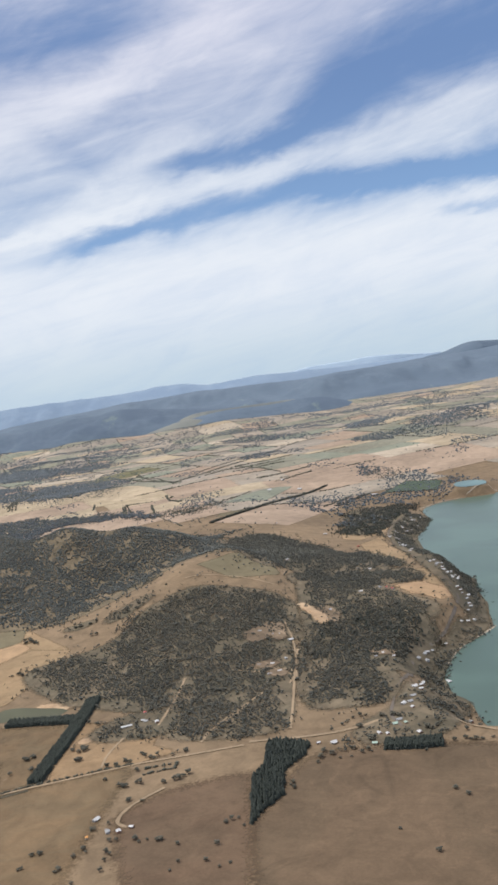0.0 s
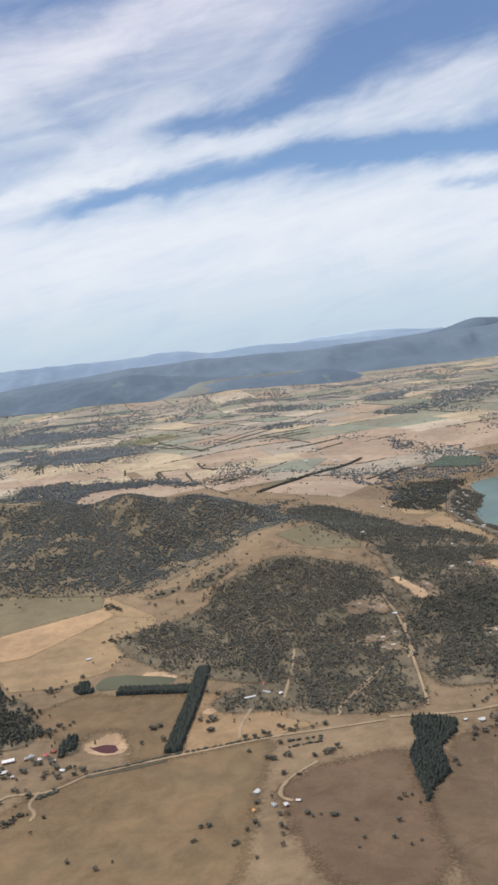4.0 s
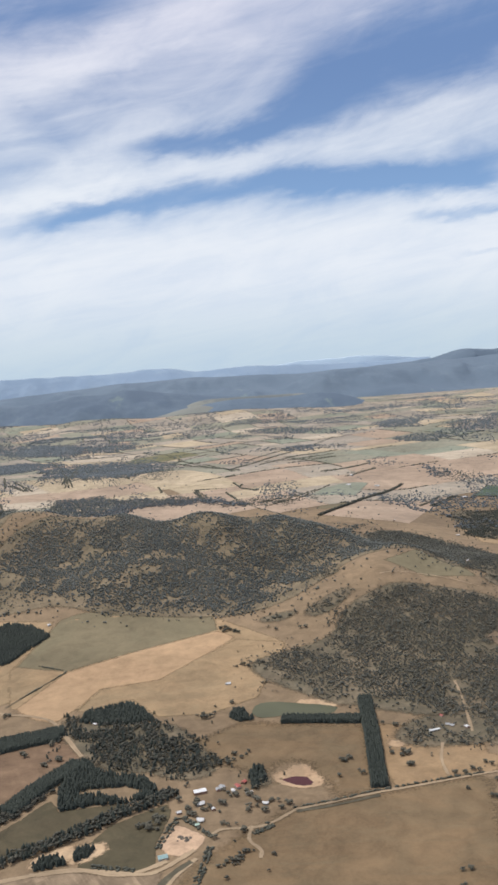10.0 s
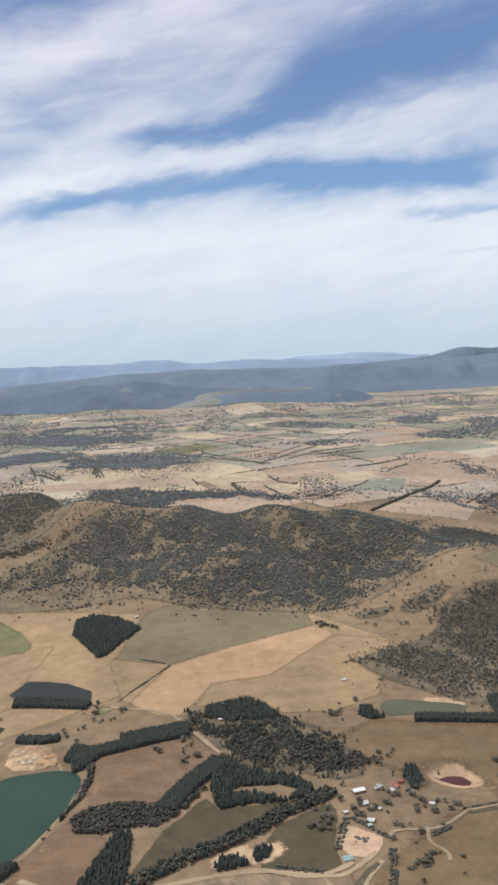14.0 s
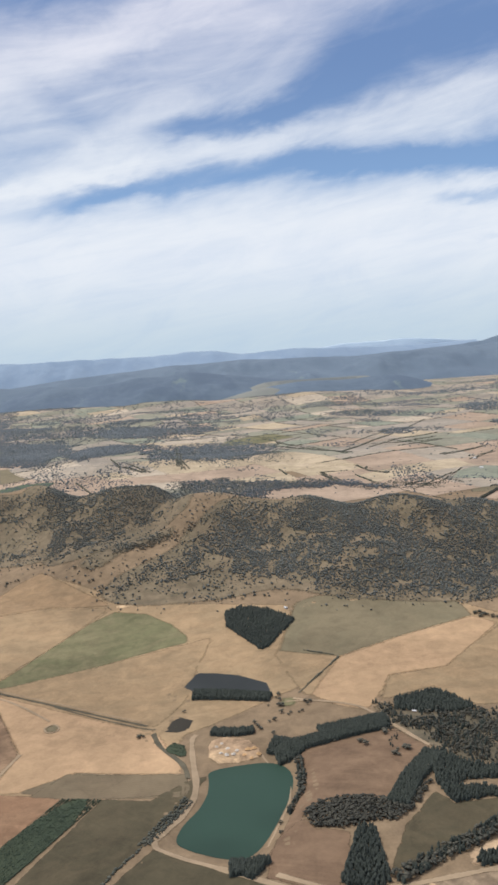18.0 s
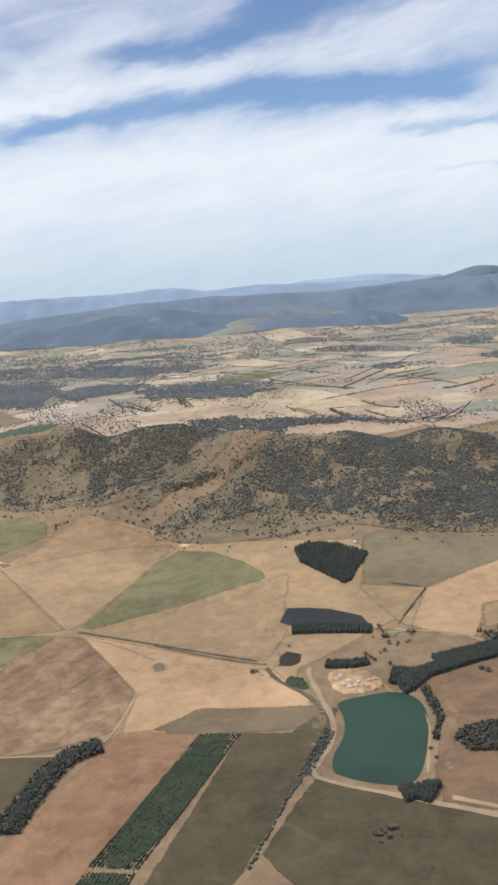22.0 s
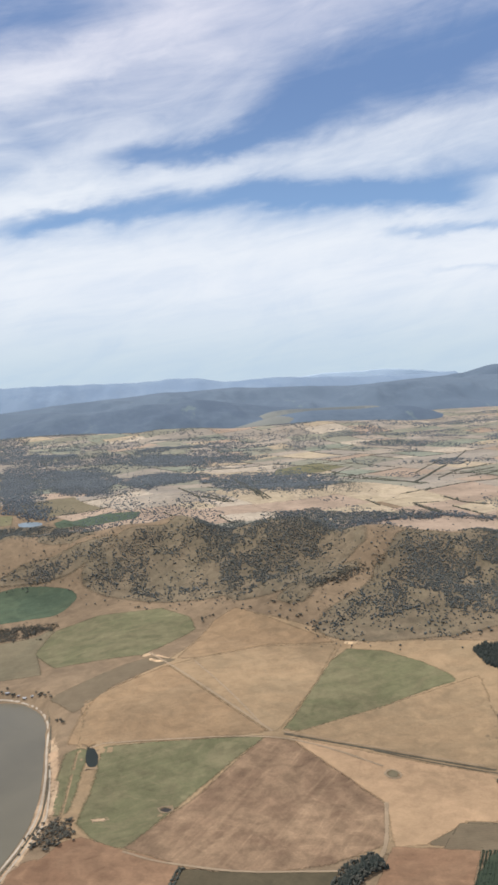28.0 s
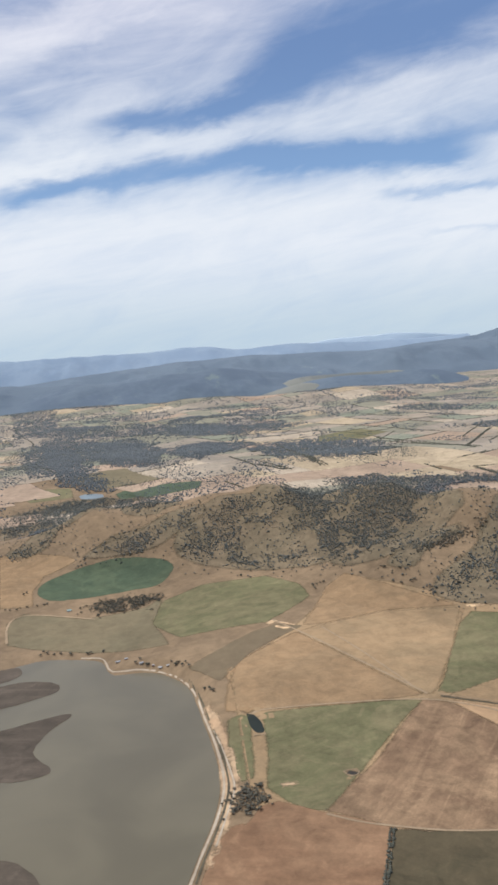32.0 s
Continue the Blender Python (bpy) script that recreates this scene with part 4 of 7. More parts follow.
field("mud", [(-641, 520.9), (-605.4, 525.6), (-595.3, 528.9), (-590, 515.5), (-600.9, 503.2), (-635.8, 502)])
field("mud", [(-592.4, 349.2), (-566.9, 339.1), (-559.5, 336.1), (-550.2, 323.9), (-548, 307.2), (-582.2, 313.4)])
field("rosy", [(-260.2, 262.1), (-256.5, 283.5), (-247.3, 290), (-244.1, 283.3), (-234.3, 279.7), (-236.3, 264.6), (-242.1, 251.2)])
field("arena", [(-164.8, 263.5), (-159.9, 276.2), (-150.7, 266.8), (-151.4, 263.3), (-156.8, 256.6), (-162.3, 258.8)])
field("sand", [(-129.2, 302.9), (-122.8, 305.7), (-120, 307.4), (-116.8, 308.2), (-114.2, 305.4), (-110.7, 296.3), (-111.9, 292.6), (-118.1, 292.7), (-124.9, 296.2)])
field("sand", [(-84.1, 317), (-78.6, 315.7), (-76.3, 309.6), (-81.6, 309.7), (-84.6, 312.7)])
field("green", [(-248.6, 386.3), (-242.7, 385.4), (-243.4, 378.7), (-247.9, 378.6)])
field("ochre", [(-235.4, 238.3), (-228.1, 240.9), (-216.2, 240.2), (-210.2, 236), (-209.8, 225.1), (-209.3, 205.5), (-226.9, 207.6), (-233.4, 227.2)])
field("rough", [(-208.6, 232.4), (-196.6, 234.5), (-185.4, 230.2), (-179, 221.3), (-184.8, 203.3), (-208.1, 205.4), (-209.3, 224)])
field("sand", [(-231.6, 248.7), (-224.8, 248.5), (-224.8, 241.1), (-231.4, 240.4)])
field("sand", [(-217.4, 252.5), (-214.1, 252.1), (-216, 240.1), (-210.5, 236.9), (-228.7, 238.9), (-227.6, 240.3), (-219.2, 240.5)])
field("gold", [(61.1, 446), (75.8, 449.3), (87.3, 433.6), (88.5, 426.4), (81.2, 416.8), (69.9, 431.4)])
field("straw", [(78.8, 474.3), (84.9, 472.9), (86.2, 449.1), (87.8, 435.6), (76.5, 452.4)])
field("sand", [(-467.3, 366), (-459.8, 367.4), (-458.7, 366.2), (-466.2, 363.9)])
field("sand", [(-488.9, 404.2), (-484.5, 378.2), (-482.6, 365.1), (-485.4, 353.5), (-488.6, 341.1), (-493, 325), (-495.6, 317.4), (-497.7, 317.8), (-493.6, 331.7), (-489.7, 348.7), (-488.6, 368.3), (-489.4, 385.8)])
field("sand", [(-492.5, 448.7), (-487.8, 430), (-482.7, 393.5), (-480.7, 371), (-483.2, 371.8), (-486.4, 400.6), (-492.3, 435.2)])
field("greygreen", [(-46.2, 498), (-20, 518.9), (-0.1, 495.1), (2.7, 479.6), (-24.6, 481.2)])
field("greygreen", [(-349.1, 380.9), (-347.4, 383.3), (-344.9, 383.3), (-343.6, 380.1), (-345.2, 376.8), (-347.9, 377.6)])
field("quarry", [(-338.6, 527.5), (-327.1, 526.7), (-326.6, 522.3), (-337.3, 523.1)])
field("quarry", [(-454.8, 531.9), (-449.5, 536.7), (-447.2, 534.4), (-452.4, 528.5)])
field("quarry", [(-450.8, 528.3), (-442, 521.1), (-436, 522.4), (-434.8, 524.4), (-443.4, 518), (-449.5, 522.9)])
field("quarry", [(-446.3, 533.2), (-437.6, 524.8), (-439.3, 523.9), (-447.6, 531.2)])

# ---- roads, tracks, ditches and beaches ----
road("dirt", 2.4, [(-284.5, 361.4), (-286.4, 358.1), (-284.9, 338.9), (-282.5, 319.9), (-284.9, 307.1), (-291.1, 296.5), (-296, 286.8), (-290.7, 281.5), (-272.4, 268.4), (-264.2, 262.6), (-248, 251.8), (-238.3, 245.8)])
road("dirt", 2.0, [(-257.5, 262.9), (-238.3, 249.7), (-218.2, 251.4), (-202.3, 253.8), (-191.8, 255.6), (-184.7, 254.2), (-173.9, 249.4), (-165.7, 253.1), (-162, 255.7)])
road("dirt", 0.8, [(-259.1, 341.8), (-253.3, 330.1), (-250.1, 324.7), (-250, 312.4), (-252, 304.3), (-256.8, 290), (-259.4, 282.1)])
road("dirt", 1.4, [(-243.7, 385.4), (-235.2, 380.5), (-221.4, 374.1), (-214.3, 366.3), (-208, 352.9), (-197.9, 330.2)])
road("dirt", 1.4, [(-450.4, 536.6), (-435.8, 511), (-412.3, 467), (-390.6, 426.9)])
road("dirt", 1.6, [(-354.5, 359.1), (-358.6, 341.7), (-361.4, 331.2), (-365.1, 323.8)])
road("ditch", 1.4, [(-385.6, 423.2), (-360.5, 408.8), (-331.3, 391.7), (-308.3, 377.1), (-305.6, 374.9)])
road("dirt", 0.8, [(-385.9, 425.4), (-360.6, 411.1), (-331.2, 394), (-308.1, 379.4)])
road("ditch", 2.0, [(-302.2, 366.1), (-299, 355.2), (-291.1, 342.6), (-287.3, 334.3), (-286.1, 326.7)])
road("ditch", 0.9, [(-349.4, 401.2), (-333.3, 390.3), (-301.4, 369.6)])
road("dirt", 1.2, [(-473.3, 429.3), (-442.2, 428.1), (-393.7, 423.8), (-369.8, 409.2), (-348.9, 387.5)])
road("dirt", 1.0, [(-424.2, 517.6), (-407.8, 475.1), (-395.4, 437.1)])
road("dirt", 1.2, [(-452.8, 342.3), (-442.3, 334.6), (-432.6, 330.4), (-413.6, 323.1), (-394.9, 320.3), (-380.5, 318.3)])
road("dirt", 1.6, [(-609.9, 567.3), (-617.2, 602.4), (-611.5, 621.1), (-583.2, 610.3), (-559.9, 598.8)])
road("dirt", 1.8, [(-201.7, 254.3), (-196.5, 254), (-186, 254.9), (-168.1, 249), (-162.8, 251.5), (-158.5, 255.9), (-154, 260.1)])
road("dirt", 1.8, [(-164.8, 223.5), (-164, 230.9), (-163.2, 239.7), (-159.7, 247.3), (-153.4, 255.6)])
road("ditch", 2.0, [(-166.2, 226.9), (-164.9, 232), (-164.9, 240.3), (-160.7, 248.5), (-154.9, 254.3)])
road("dirt", 1.5, [(-148.8, 267.9), (-146.2, 270.7), (-137.4, 269.5), (-131.3, 270.1), (-121.8, 277.5)])
road("dirt", 1.3, [(-136.2, 270.6), (-138.3, 262.5), (-134, 257.1), (-134.8, 252.6)])
road("dirt", 1.3, [(-121.9, 277.6), (-109.1, 279.1), (-96.1, 281.2), (-83.1, 281.7), (-70.9, 282.7), (-56.8, 283.9), (-38.7, 283.3), (-19.5, 284.7)])
road("ditch", 1.6, [(-122, 276.3), (-109.2, 276.9), (-96.3, 279), (-94.4, 279.1)])
road("dirt", 1.2, [(-65.6, 309), (-69.9, 296.2), (-70.1, 286.1)])
road("dirt", 1.3, [(-45.1, 261.8), (-53.3, 255.5), (-57.4, 249.5), (-58.1, 243.7), (-54.3, 240.5)])
road("dirt", 1.2, [(-45.9, 361.3), (-47.2, 347.2), (-49.5, 334.2), (-52.9, 314.8)])
road("dirt", 1.6, [(-17.8, 286.6), (-8, 286), (0.7, 283.9), (18.3, 284.5), (28.2, 289.1)])
road("dirt", 1.1, [(4.9, 373.4), (2, 350.7), (-0.2, 320.7), (-2.8, 292.6)])
road("dirt", 1.0, [(-34.4, 293.9), (-31.8, 302.8), (-24.7, 311), (-17.6, 322.2)])
road("asphalt", 1.3, [(116.2, 722.8), (89.1, 643.2), (86.2, 602.6), (85.8, 519.4), (86.6, 477.8), (91.8, 445.6), (94.2, 437.7), (87.2, 412.6), (77.2, 395), (69.8, 384.4), (56.6, 364.8), (51.3, 351.8), (48.5, 334.2)])
road("asphalt", 1.3, [(62.6, 372.9), (53.5, 357.7), (49.6, 340.3), (39.6, 317.1), (34.2, 297.1), (33.2, 290.8), (35.3, 281.8)])
road("dirt", 1.4, [(55.3, 297.5), (55.3, 277.3), (64.8, 268.7), (72.7, 264.3)])
road("dirt", 1.2, [(-17.6, 359.9), (-3.2, 356.1), (3, 348.5), (-0.8, 337.9)])
road("dirt", 1.0, [(0.8, 405), (4.1, 381.1), (2.6, 343.2)])
road("dirt", 1.0, [(-52.8, 480.1), (-33.3, 485.3), (-17.1, 480.7), (-1.8, 462.7)])
road("beach", 1.1, [(-561.2, 532.1), (-549.4, 528.5), (-546.7, 523.4), (-543.6, 508.8), (-538.9, 503), (-523.6, 504.4), (-510.7, 494.4), (-501.9, 480.6), (-496.7, 462.5), (-493.7, 435.2), (-489.9, 409.8), (-487.7, 385.2), (-487.8, 368.3), (-492.1, 346.6), (-497.5, 329.1), (-501.7, 313.3), (-506.4, 296.4)])
road("ditch", 0.9, [(-500.1, 479.9), (-495.3, 460.6), (-492.1, 433.3), (-488.2, 407.9), (-486.2, 382), (-486, 367.3), (-490.7, 345.7), (-496.1, 328.2), (-500.1, 312.4)])
road("beach", 0.8, [(-491.3, 426.7), (-487.3, 404.7), (-484.6, 381), (-483.6, 367.4), (-488.3, 349.2), (-492.8, 330.8)])
road("beach", 1.2, [(104.9, 408.3), (91.7, 394.4), (82.3, 386.8), (74.5, 374.4), (67, 359.7)])
road("beach", 1.2, [(253.7, 807), (225.7, 813), (190.6, 802.2), (162.1, 796), (140.3, 771.3)])
road("dirt", 1.0, [(0.1, 284), (7.9, 283.5), (21.9, 286.4), (28.3, 289.9)])
road("dirt", 0.9, [(-35.1, 292.2), (-32.9, 301.1), (-28, 308.9), (-19, 322.1), (-12.1, 331.8)])
road("dirt", 0.8, [(-24.8, 360.7), (-10.9, 353.5), (-2.6, 352.2), (0.4, 346.7)])
road("dirt", 1.0, [(-247.1, 383.1), (-233.4, 381.1), (-220.4, 372.9), (-213.9, 364.8), (-206.3, 346.4), (-198.1, 329.9)])
road("ditch", 0.8, [(-240.8, 389.7), (-230.4, 406.2), (-219.4, 421.2)])
road("dirt", 0.7, [(-441.2, 370.4), (-439, 371.4), (-436.4, 370.9), (-435, 368.3), (-437.4, 366.5), (-439.9, 366.9), (-441.2, 370.4)])
road("dirt", 0.8, [(-473, 407.2), (-470.6, 406.9), (-467.6, 406.9)])
road("dirt", 0.9, [(-349.9, 380.9), (-347.5, 384.4), (-344.7, 383.5), (-342.9, 379.1), (-344.9, 376.6), (-347.9, 376.6), (-349.9, 380.9)])


# ---- trees ----
ICO = bmesh.new()
bmesh.ops.create_icosphere(ICO, subdivisions=1, radius=1.0)
ICO_V = np.array([v.co[:] for v in ICO.verts])
ICO_F = np.array([[v.index for v in f.verts] for f in ICO.faces])
ICO.free()
RNG = np.random.default_rng(7)


def prism(a, b, ra, rb, k=4):
    """A tapered limb from a to b."""
    a, b = np.array(a, float), np.array(b, float)
    d = (b - a) / (np.linalg.norm(b - a) + 1e-9)
    u = np.cross(d, (0.3, 0.9, 0.1))
    u /= np.linalg.norm(u)
    w = np.cross(d, u)
    ang = np.arange(k) * 2 * np.pi / k
    ring = np.cos(ang)[:, None] * u + np.sin(ang)[:, None] * w
    v = np.vstack([a + ring * ra, b + ring * rb])
    f = []
    for i in range(k):
        j = (i + 1) % k
        f += [[i, j, k + j], [i, k + j, k + i]]
    return v, np.array(f)


def joined(pieces):
    vs, fs, base = [], [], 0
    for v, f in pieces:
        vs.append(v)
        fs.append(f + base)
        base += len(v)
    return np.vstack(vs), np.vstack(fs)


OCT_V = np.array([(1, 0, 0), (0, 1, 0), (-1, 0, 0), (0, -1, 0), (0, 0, 1), (0, 0, -1)], float)
OCT_F = np.array([(0, 1, 4), (1, 2, 4), (2, 3, 4), (3, 0, 4), (1, 0, 5), (2, 1, 5), (3, 2, 5), (0, 3, 5)])


def clump(c, r, flat=0.7, small=False):
    """A ragged tuft of leaves."""
    ball, faces = (OCT_V, OCT_F) if small else (ICO_V, ICO_F)
    v = ball * (1 + RNG.uniform(-0.42, 0.40, (len(ball), 1))) + RNG.uniform(-0.12, 0.12, ball.shape)
    return v * np.array([r, r, r * flat]) + np.array(c), faces


def broad_tree(clumps, small=False, tall=1.0):
    """A gum: short trunk, a few limbs, an uneven crown of leaf clumps with gaps. One unit high."""
    wood = [prism((0, 0, -0.1), (0.03, 0.02, 0.55 if small else 0.42), 0.045, 0.025, 3 if small else 4)]
    leaf = []
    for i in range(clumps):
        a = i * 2.4 + RNG.uniform(-0.5, 0.5)
        reach = RNG.uniform(0, 0.12) if i == 0 else RNG.uniform(0.18, 0.42)
        c = (math.cos(a) * reach, math.sin(a) * reach, (0.78 if i == 0 else RNG.uniform(0.36, 0.78)) * tall)
        if i < 4 and not small:
            wood.append(prism((0.03, 0.02, 0.36), (c[0] * 0.8, c[1] * 0.8, c[2]), 0.025, 0.008, 3))
        leaf.append(clump(c, RNG.uniform(0.13, 0.24) if clumps > 5 else RNG.uniform(0.26, 0.42), 0.7, small))
    return joined(wood), joined(leaf)


def cone_tree():
    """A conifer: straight trunk and three ragged skirts of boughs that narrow to a tip. One unit high."""
    leaf = []
    for low, top, r in ((0.08, 0.66, 0.28), (0.36, 0.86, 0.24), (0.60, 0.98, 0.18)):
        k = 7
        a = np.arange(k) * 2 * np.pi / k + RNG.uniform(0, 6)
        ring = np.stack([np.cos(a), np.sin(a), np.zeros(k)], 1) * (r * RNG.uniform(0.7, 1.25, (k, 1))) + np.array([0, 0, low]) + RNG.uniform(-0.05, 0.05, (k, 3))
        v = np.vstack([ring, [[RNG.uniform(-0.03, 0.03), RNG.uniform(-0.03, 0.03), top]]])
        leaf.append((v, np.array([[i, (i + 1) % k, k] for i in range(k)])))
    return prism((0, 0, -0.1), (0, 0, 0.5), 0.03, 0.012, 3), joined(leaf)


SHAPES = {"broad": [broad_tree(3, True) for _ in range(14)], "gum": [broad_tree(2, True) for _ in range(16)],
          "slope": [(None, clump((0, 0, 0.46), 0.5, 0.9, True)) for _ in range(24)], "full": [broad_tree(14) for _ in range(7)], "cone": [cone_tree() for _ in range(8)],
          "bush": [(None, joined([clump((0, 0, 0.35), 0.5, 0.8, True), clump((0.3, 0.1, 0.3), 0.36, 0.8, True)])) for _ in range(6)],
          "far": [(None, clump((0, 0, 0.42), 0.55, 0.85, True)) for _ in range(12)]}


def planted(shapes, x, y, size, wide):
    """Corners and triangles of many trees: bark and leaves apart."""
    z = height(x, y) - 0.03
    bark, leaf = [], []
    which = RNG.integers(0, len(shapes), len(x))
    turn = RNG.uniform(0, 6.28, len(x))
    for k, (wood, crown) in enumerate(shapes):
        pick = np.flatnonzero(which == k)
        if not len(pick):
            continue
        c, s = np.cos(turn[pick])[:, None], np.sin(turn[pick])[:, None]
        for source, store in ((wood, bark), (crown, leaf)):
            if source is None:
                continue
            v, f = source
            h, w = size[pick][:, None], (size[pick] * wide[pick])[:, None]
            vx = (v[:, 0] * c - v[:, 1] * s) * w + x[pick][:, None]
            vy = (v[:, 0] * s + v[:, 1] * c) * w + y[pick][:, None]
            vz = v[:, 2] * h + z[pick][:, None]
            vv = np.stack([vx, vy, vz], 2).reshape(-1, 3)
            ff = (f[None] + (np.arange(len(pick)) * len(v))[:, None, None]).reshape(-1, 3)
            store.append((vv, ff))
    return (joined(bark) if bark else None), joined(leaf)


def stand(name, words, category, shapes, leafy, x, y, size, wide):
    if not len(x):
        return
    bark, leaf = planted(shapes, x, y, size, wide)
    root = tagged(new(name), words, category, kind="stuff")
    root.location = (0, 0, 0)
    ob = new("crowns", mesh_of("crowns", *leaf, LEAF[leafy]))
    ob.parent = root
    if bark is not None:
        ob = new("trunks", mesh_of("trunks", *bark, BARK))
        ob.parent = root


def free(x, y):
    return np.array([(int(a // 1.5), int(b // 1.5)) not in BLOCKED for a, b in zip(x, y)], bool)


TAKEN = set()
FLOORS = []


def untaken(x, y, cell):
    """Where no other tree stands yet."""
    out = []
    for a, b in zip(x, y):
        key = (int(a // cell), int(b // cell))
        out.append(key not in TAKEN)
        TAKEN.add(key)
    return np.array(out, bool)


# spacing, size from, size to, width, shape, name, words
WOODS = {
    "pine": (0.64, 2.1, 2.6, 1.0, "cone", "pine_plantation", "dense dark plantation of tall pines"),
    "mixed": (0.85, 1.1, 2.2, 0.85, "broad", "mixed_wood", "mixed wood of dark conifers and thin gums"),
    "copse": (0.95, 1.1, 1.5, 1.3, "broad", "copse", "dense low copse of dark brown-green trees"),
    "scrub": (1.2, 0.8, 1.5, 1.3, "broad", "scrub", "low brown scrub thicket"),
    "eucalypt": (1.0, 0.75, 1.6, 1.08, "gum", "eucalypt_wood", "open dry eucalypt wood with bare earth between"),
    "hill": (1.17, 0.7, 1.75, 0.98, "slope", "hill_forest", "dry eucalypt forest covering the hillside"),
    # these far woods take leaves with the haze in their colour
    "bluegum": (2.5, 1.5, 2.6, 1.3, "broad", "gum_wood", "dark gum wood on the valley floor, blued for haze"),
    "orchard": (0.8, 0.75, 0.95, 1.0, "bush", "orchard", "orchard of dark green trees in straight rows"),
}


# bare spurs and slopes within the hill forest
GLADES = [
    [(-191.6, 892.3), (-265.6, 649.7), (-305.5, 620), (-328.9, 625.1), (-359.5, 599.4), (-384.4, 592.9), (-397.1, 598.4), (-377.3, 608.8), (-339.2, 650.6), (-311.4, 656), (-219.2, 882)],
    [(-294.5, 610.1), (-307.8, 607), (-327, 596.6), (-349.6, 577.7), (-349.7, 584.1), (-332.9, 603.3), (-310.7, 617)],
    [(-198.1, 545.4), (-178.7, 543.9), (-178.9, 534), (-201.7, 530)],
    [(-285.9, 579.6), (-265.8, 561.3), (-273.3, 542.2), (-289.2, 554.3)],
    [(-454.6, 702.5), (-428.7, 688.5), (-404.9, 667.6), (-401.3, 649), (-424.7, 648.9), (-456.5, 678.9)],
    [(-330.8, 556.5), (-299.7, 545.4), (-277.2, 550), (-234.8, 519.8), (-254.5, 509.9), (-302.9, 523.3), (-336, 536.7)],
]


def wood(kind, density, poly):
    step, lo, hi, wide, shape, name, words = WOODS[kind]
    xs, ys = [p[0] for p in poly], [p[1] for p in poly]
    far = min(ys) > 780
    if far:
        step, lo, hi, shape = max(step * 1.2, 1.8), lo * 0.95, hi * 0.95, "far"
        if min(ys) > 1300:
            step, lo, hi = step * 1.25, lo * 1.15, hi * 1.15
    elif kind in ("hill", "eucalypt", "mixed", "orchard"):
        field({"orchard": "orchard_floor", "hill": "glade"}.get(kind, "litter"), poly, 0.14 + 0.003 * len(FLOORS))
        FLOORS.append(kind)
    gx, gy = np.meshgrid(np.arange(min(xs) - 6, max(xs) + 6, step), np.arange(min(ys) - 6, max(ys) + 6, step))
    gx, gy = gx.ravel(), gy.ravel()
    if kind == "orchard":
        # rows run along the long side of the block
        (ax, ay), (bx, by) = poly[1], poly[2]
        a = math.atan2(by - ay, bx - ax)
        u, v = np.meshgrid(np.arange(-120, 120, 0.8), np.arange(-60, 60, 1.15))
        gx, gy = ax + u.ravel() * math.cos(a) - v.ravel() * math.sin(a), ay + u.ravel() * math.sin(a) + v.ravel() * math.cos(a)
        gx, gy = gx + RNG.uniform(-0.12, 0.12, len(gx)), gy + RNG.uniform(-0.12, 0.12, len(gy))
    else:
        gx, gy = gx + RNG.uniform(-0.5, 0.5, len(gx)) * step, gy + RNG.uniform(-0.5, 0.5, len(gy)) * step
    d = edge_distance(gx, gy, poly)
    near = d < 20
    gx, gy, d = gx[near], gy[near], d[near]
    if kind in ("pine", "orchard", "copse"):
        keep = (d < 0) & (RNG.random(len(d)) < 0.98)
    else:
        patch = np.array([noise.fractal(Vector((a / 24, b / 34, 3.0)), 0.7, 2.0, 5) for a, b in zip(gx, gy)])
        glade = np.array([noise.fractal(Vector((a / 13, b / 19, 8.0)), 0.8, 2.0, 3) for a, b in zip(gx, gy)])
        speck = np.array([noise.noise(Vector((a / 5.5, b / 7.5, 1.0))) for a, b in zip(gx, gy)])
        # the stand thins out into single trees along its margin
        margin = 15.0 if kind == "hill" else 9.0
        inner = np.clip((patch * 10 + 2.0 - d) / margin, 0.0, 1.0) ** 1.4
        open_at = {"hill": 0.34, "eucalypt": 0.42, "mixed": 0.5}.get(kind, 0.45) - (1 - density) * 0.45
        glade = glade + 0.22 * speck
        if kind == "hill" and not far:
            # the flanks that face the sun stay grassy, the shaded ones are wooded
            sunny = (raw_height(gx + 4, gy) - raw_height(gx - 4, gy)) / 8 - 0.3 * (raw_height(gx, gy + 4) - raw_height(gx, gy - 4)) / 8
            glade = glade + np.clip(0.85 * sunny, -0.30, 0.40)
            for bare in GLADES:
                inner = inner * (0.12 + 0.88 * ease(edge_distance(gx, gy, bare) / 4 + 0.4))
        thick = np.clip((open_at + 0.12 - glade * 0.9 - patch * 0.25) / 0.24, 0.12, 1.0)
        keep = RNG.random(len(d)) < np.clip(density + 0.1, 0, 0.97) * thick * inner
        keep |= (d < 16) & (RNG.random(len(d)) < (0.022 if kind == "hill" else 0.012))
    gx, gy = gx[keep], gy[keep]
    ok = free(gx, gy)
    gx, gy = gx[ok], gy[ok]
    if kind != "orchard" and len(gx):
        ok = untaken(gx, gy, 0.95)
        gx, gy = gx[ok], gy[ok]
    size = RNG.uniform(lo, hi, len(gx)) * RNG.uniform(0.75, 1.12, len(gx))
    wide = RNG.uniform(0.85, 1.2, len(gx)) * wide
    category = "orchard" if kind == "orchard" else "trees"
    if kind == "mixed" and not far:
        # every third tree is a conifer
        cone = RNG.random(len(gx)) < 0.35
        stand("conifer_clump", "dark conifers standing among thin gums", category, SHAPES["cone"], "pine", gx[cone], gy[cone], size[cone] * 1.2, wide[cone])
        gx, gy, size, wide = gx[~cone], gy[~cone], size[~cone], wide[~cone]
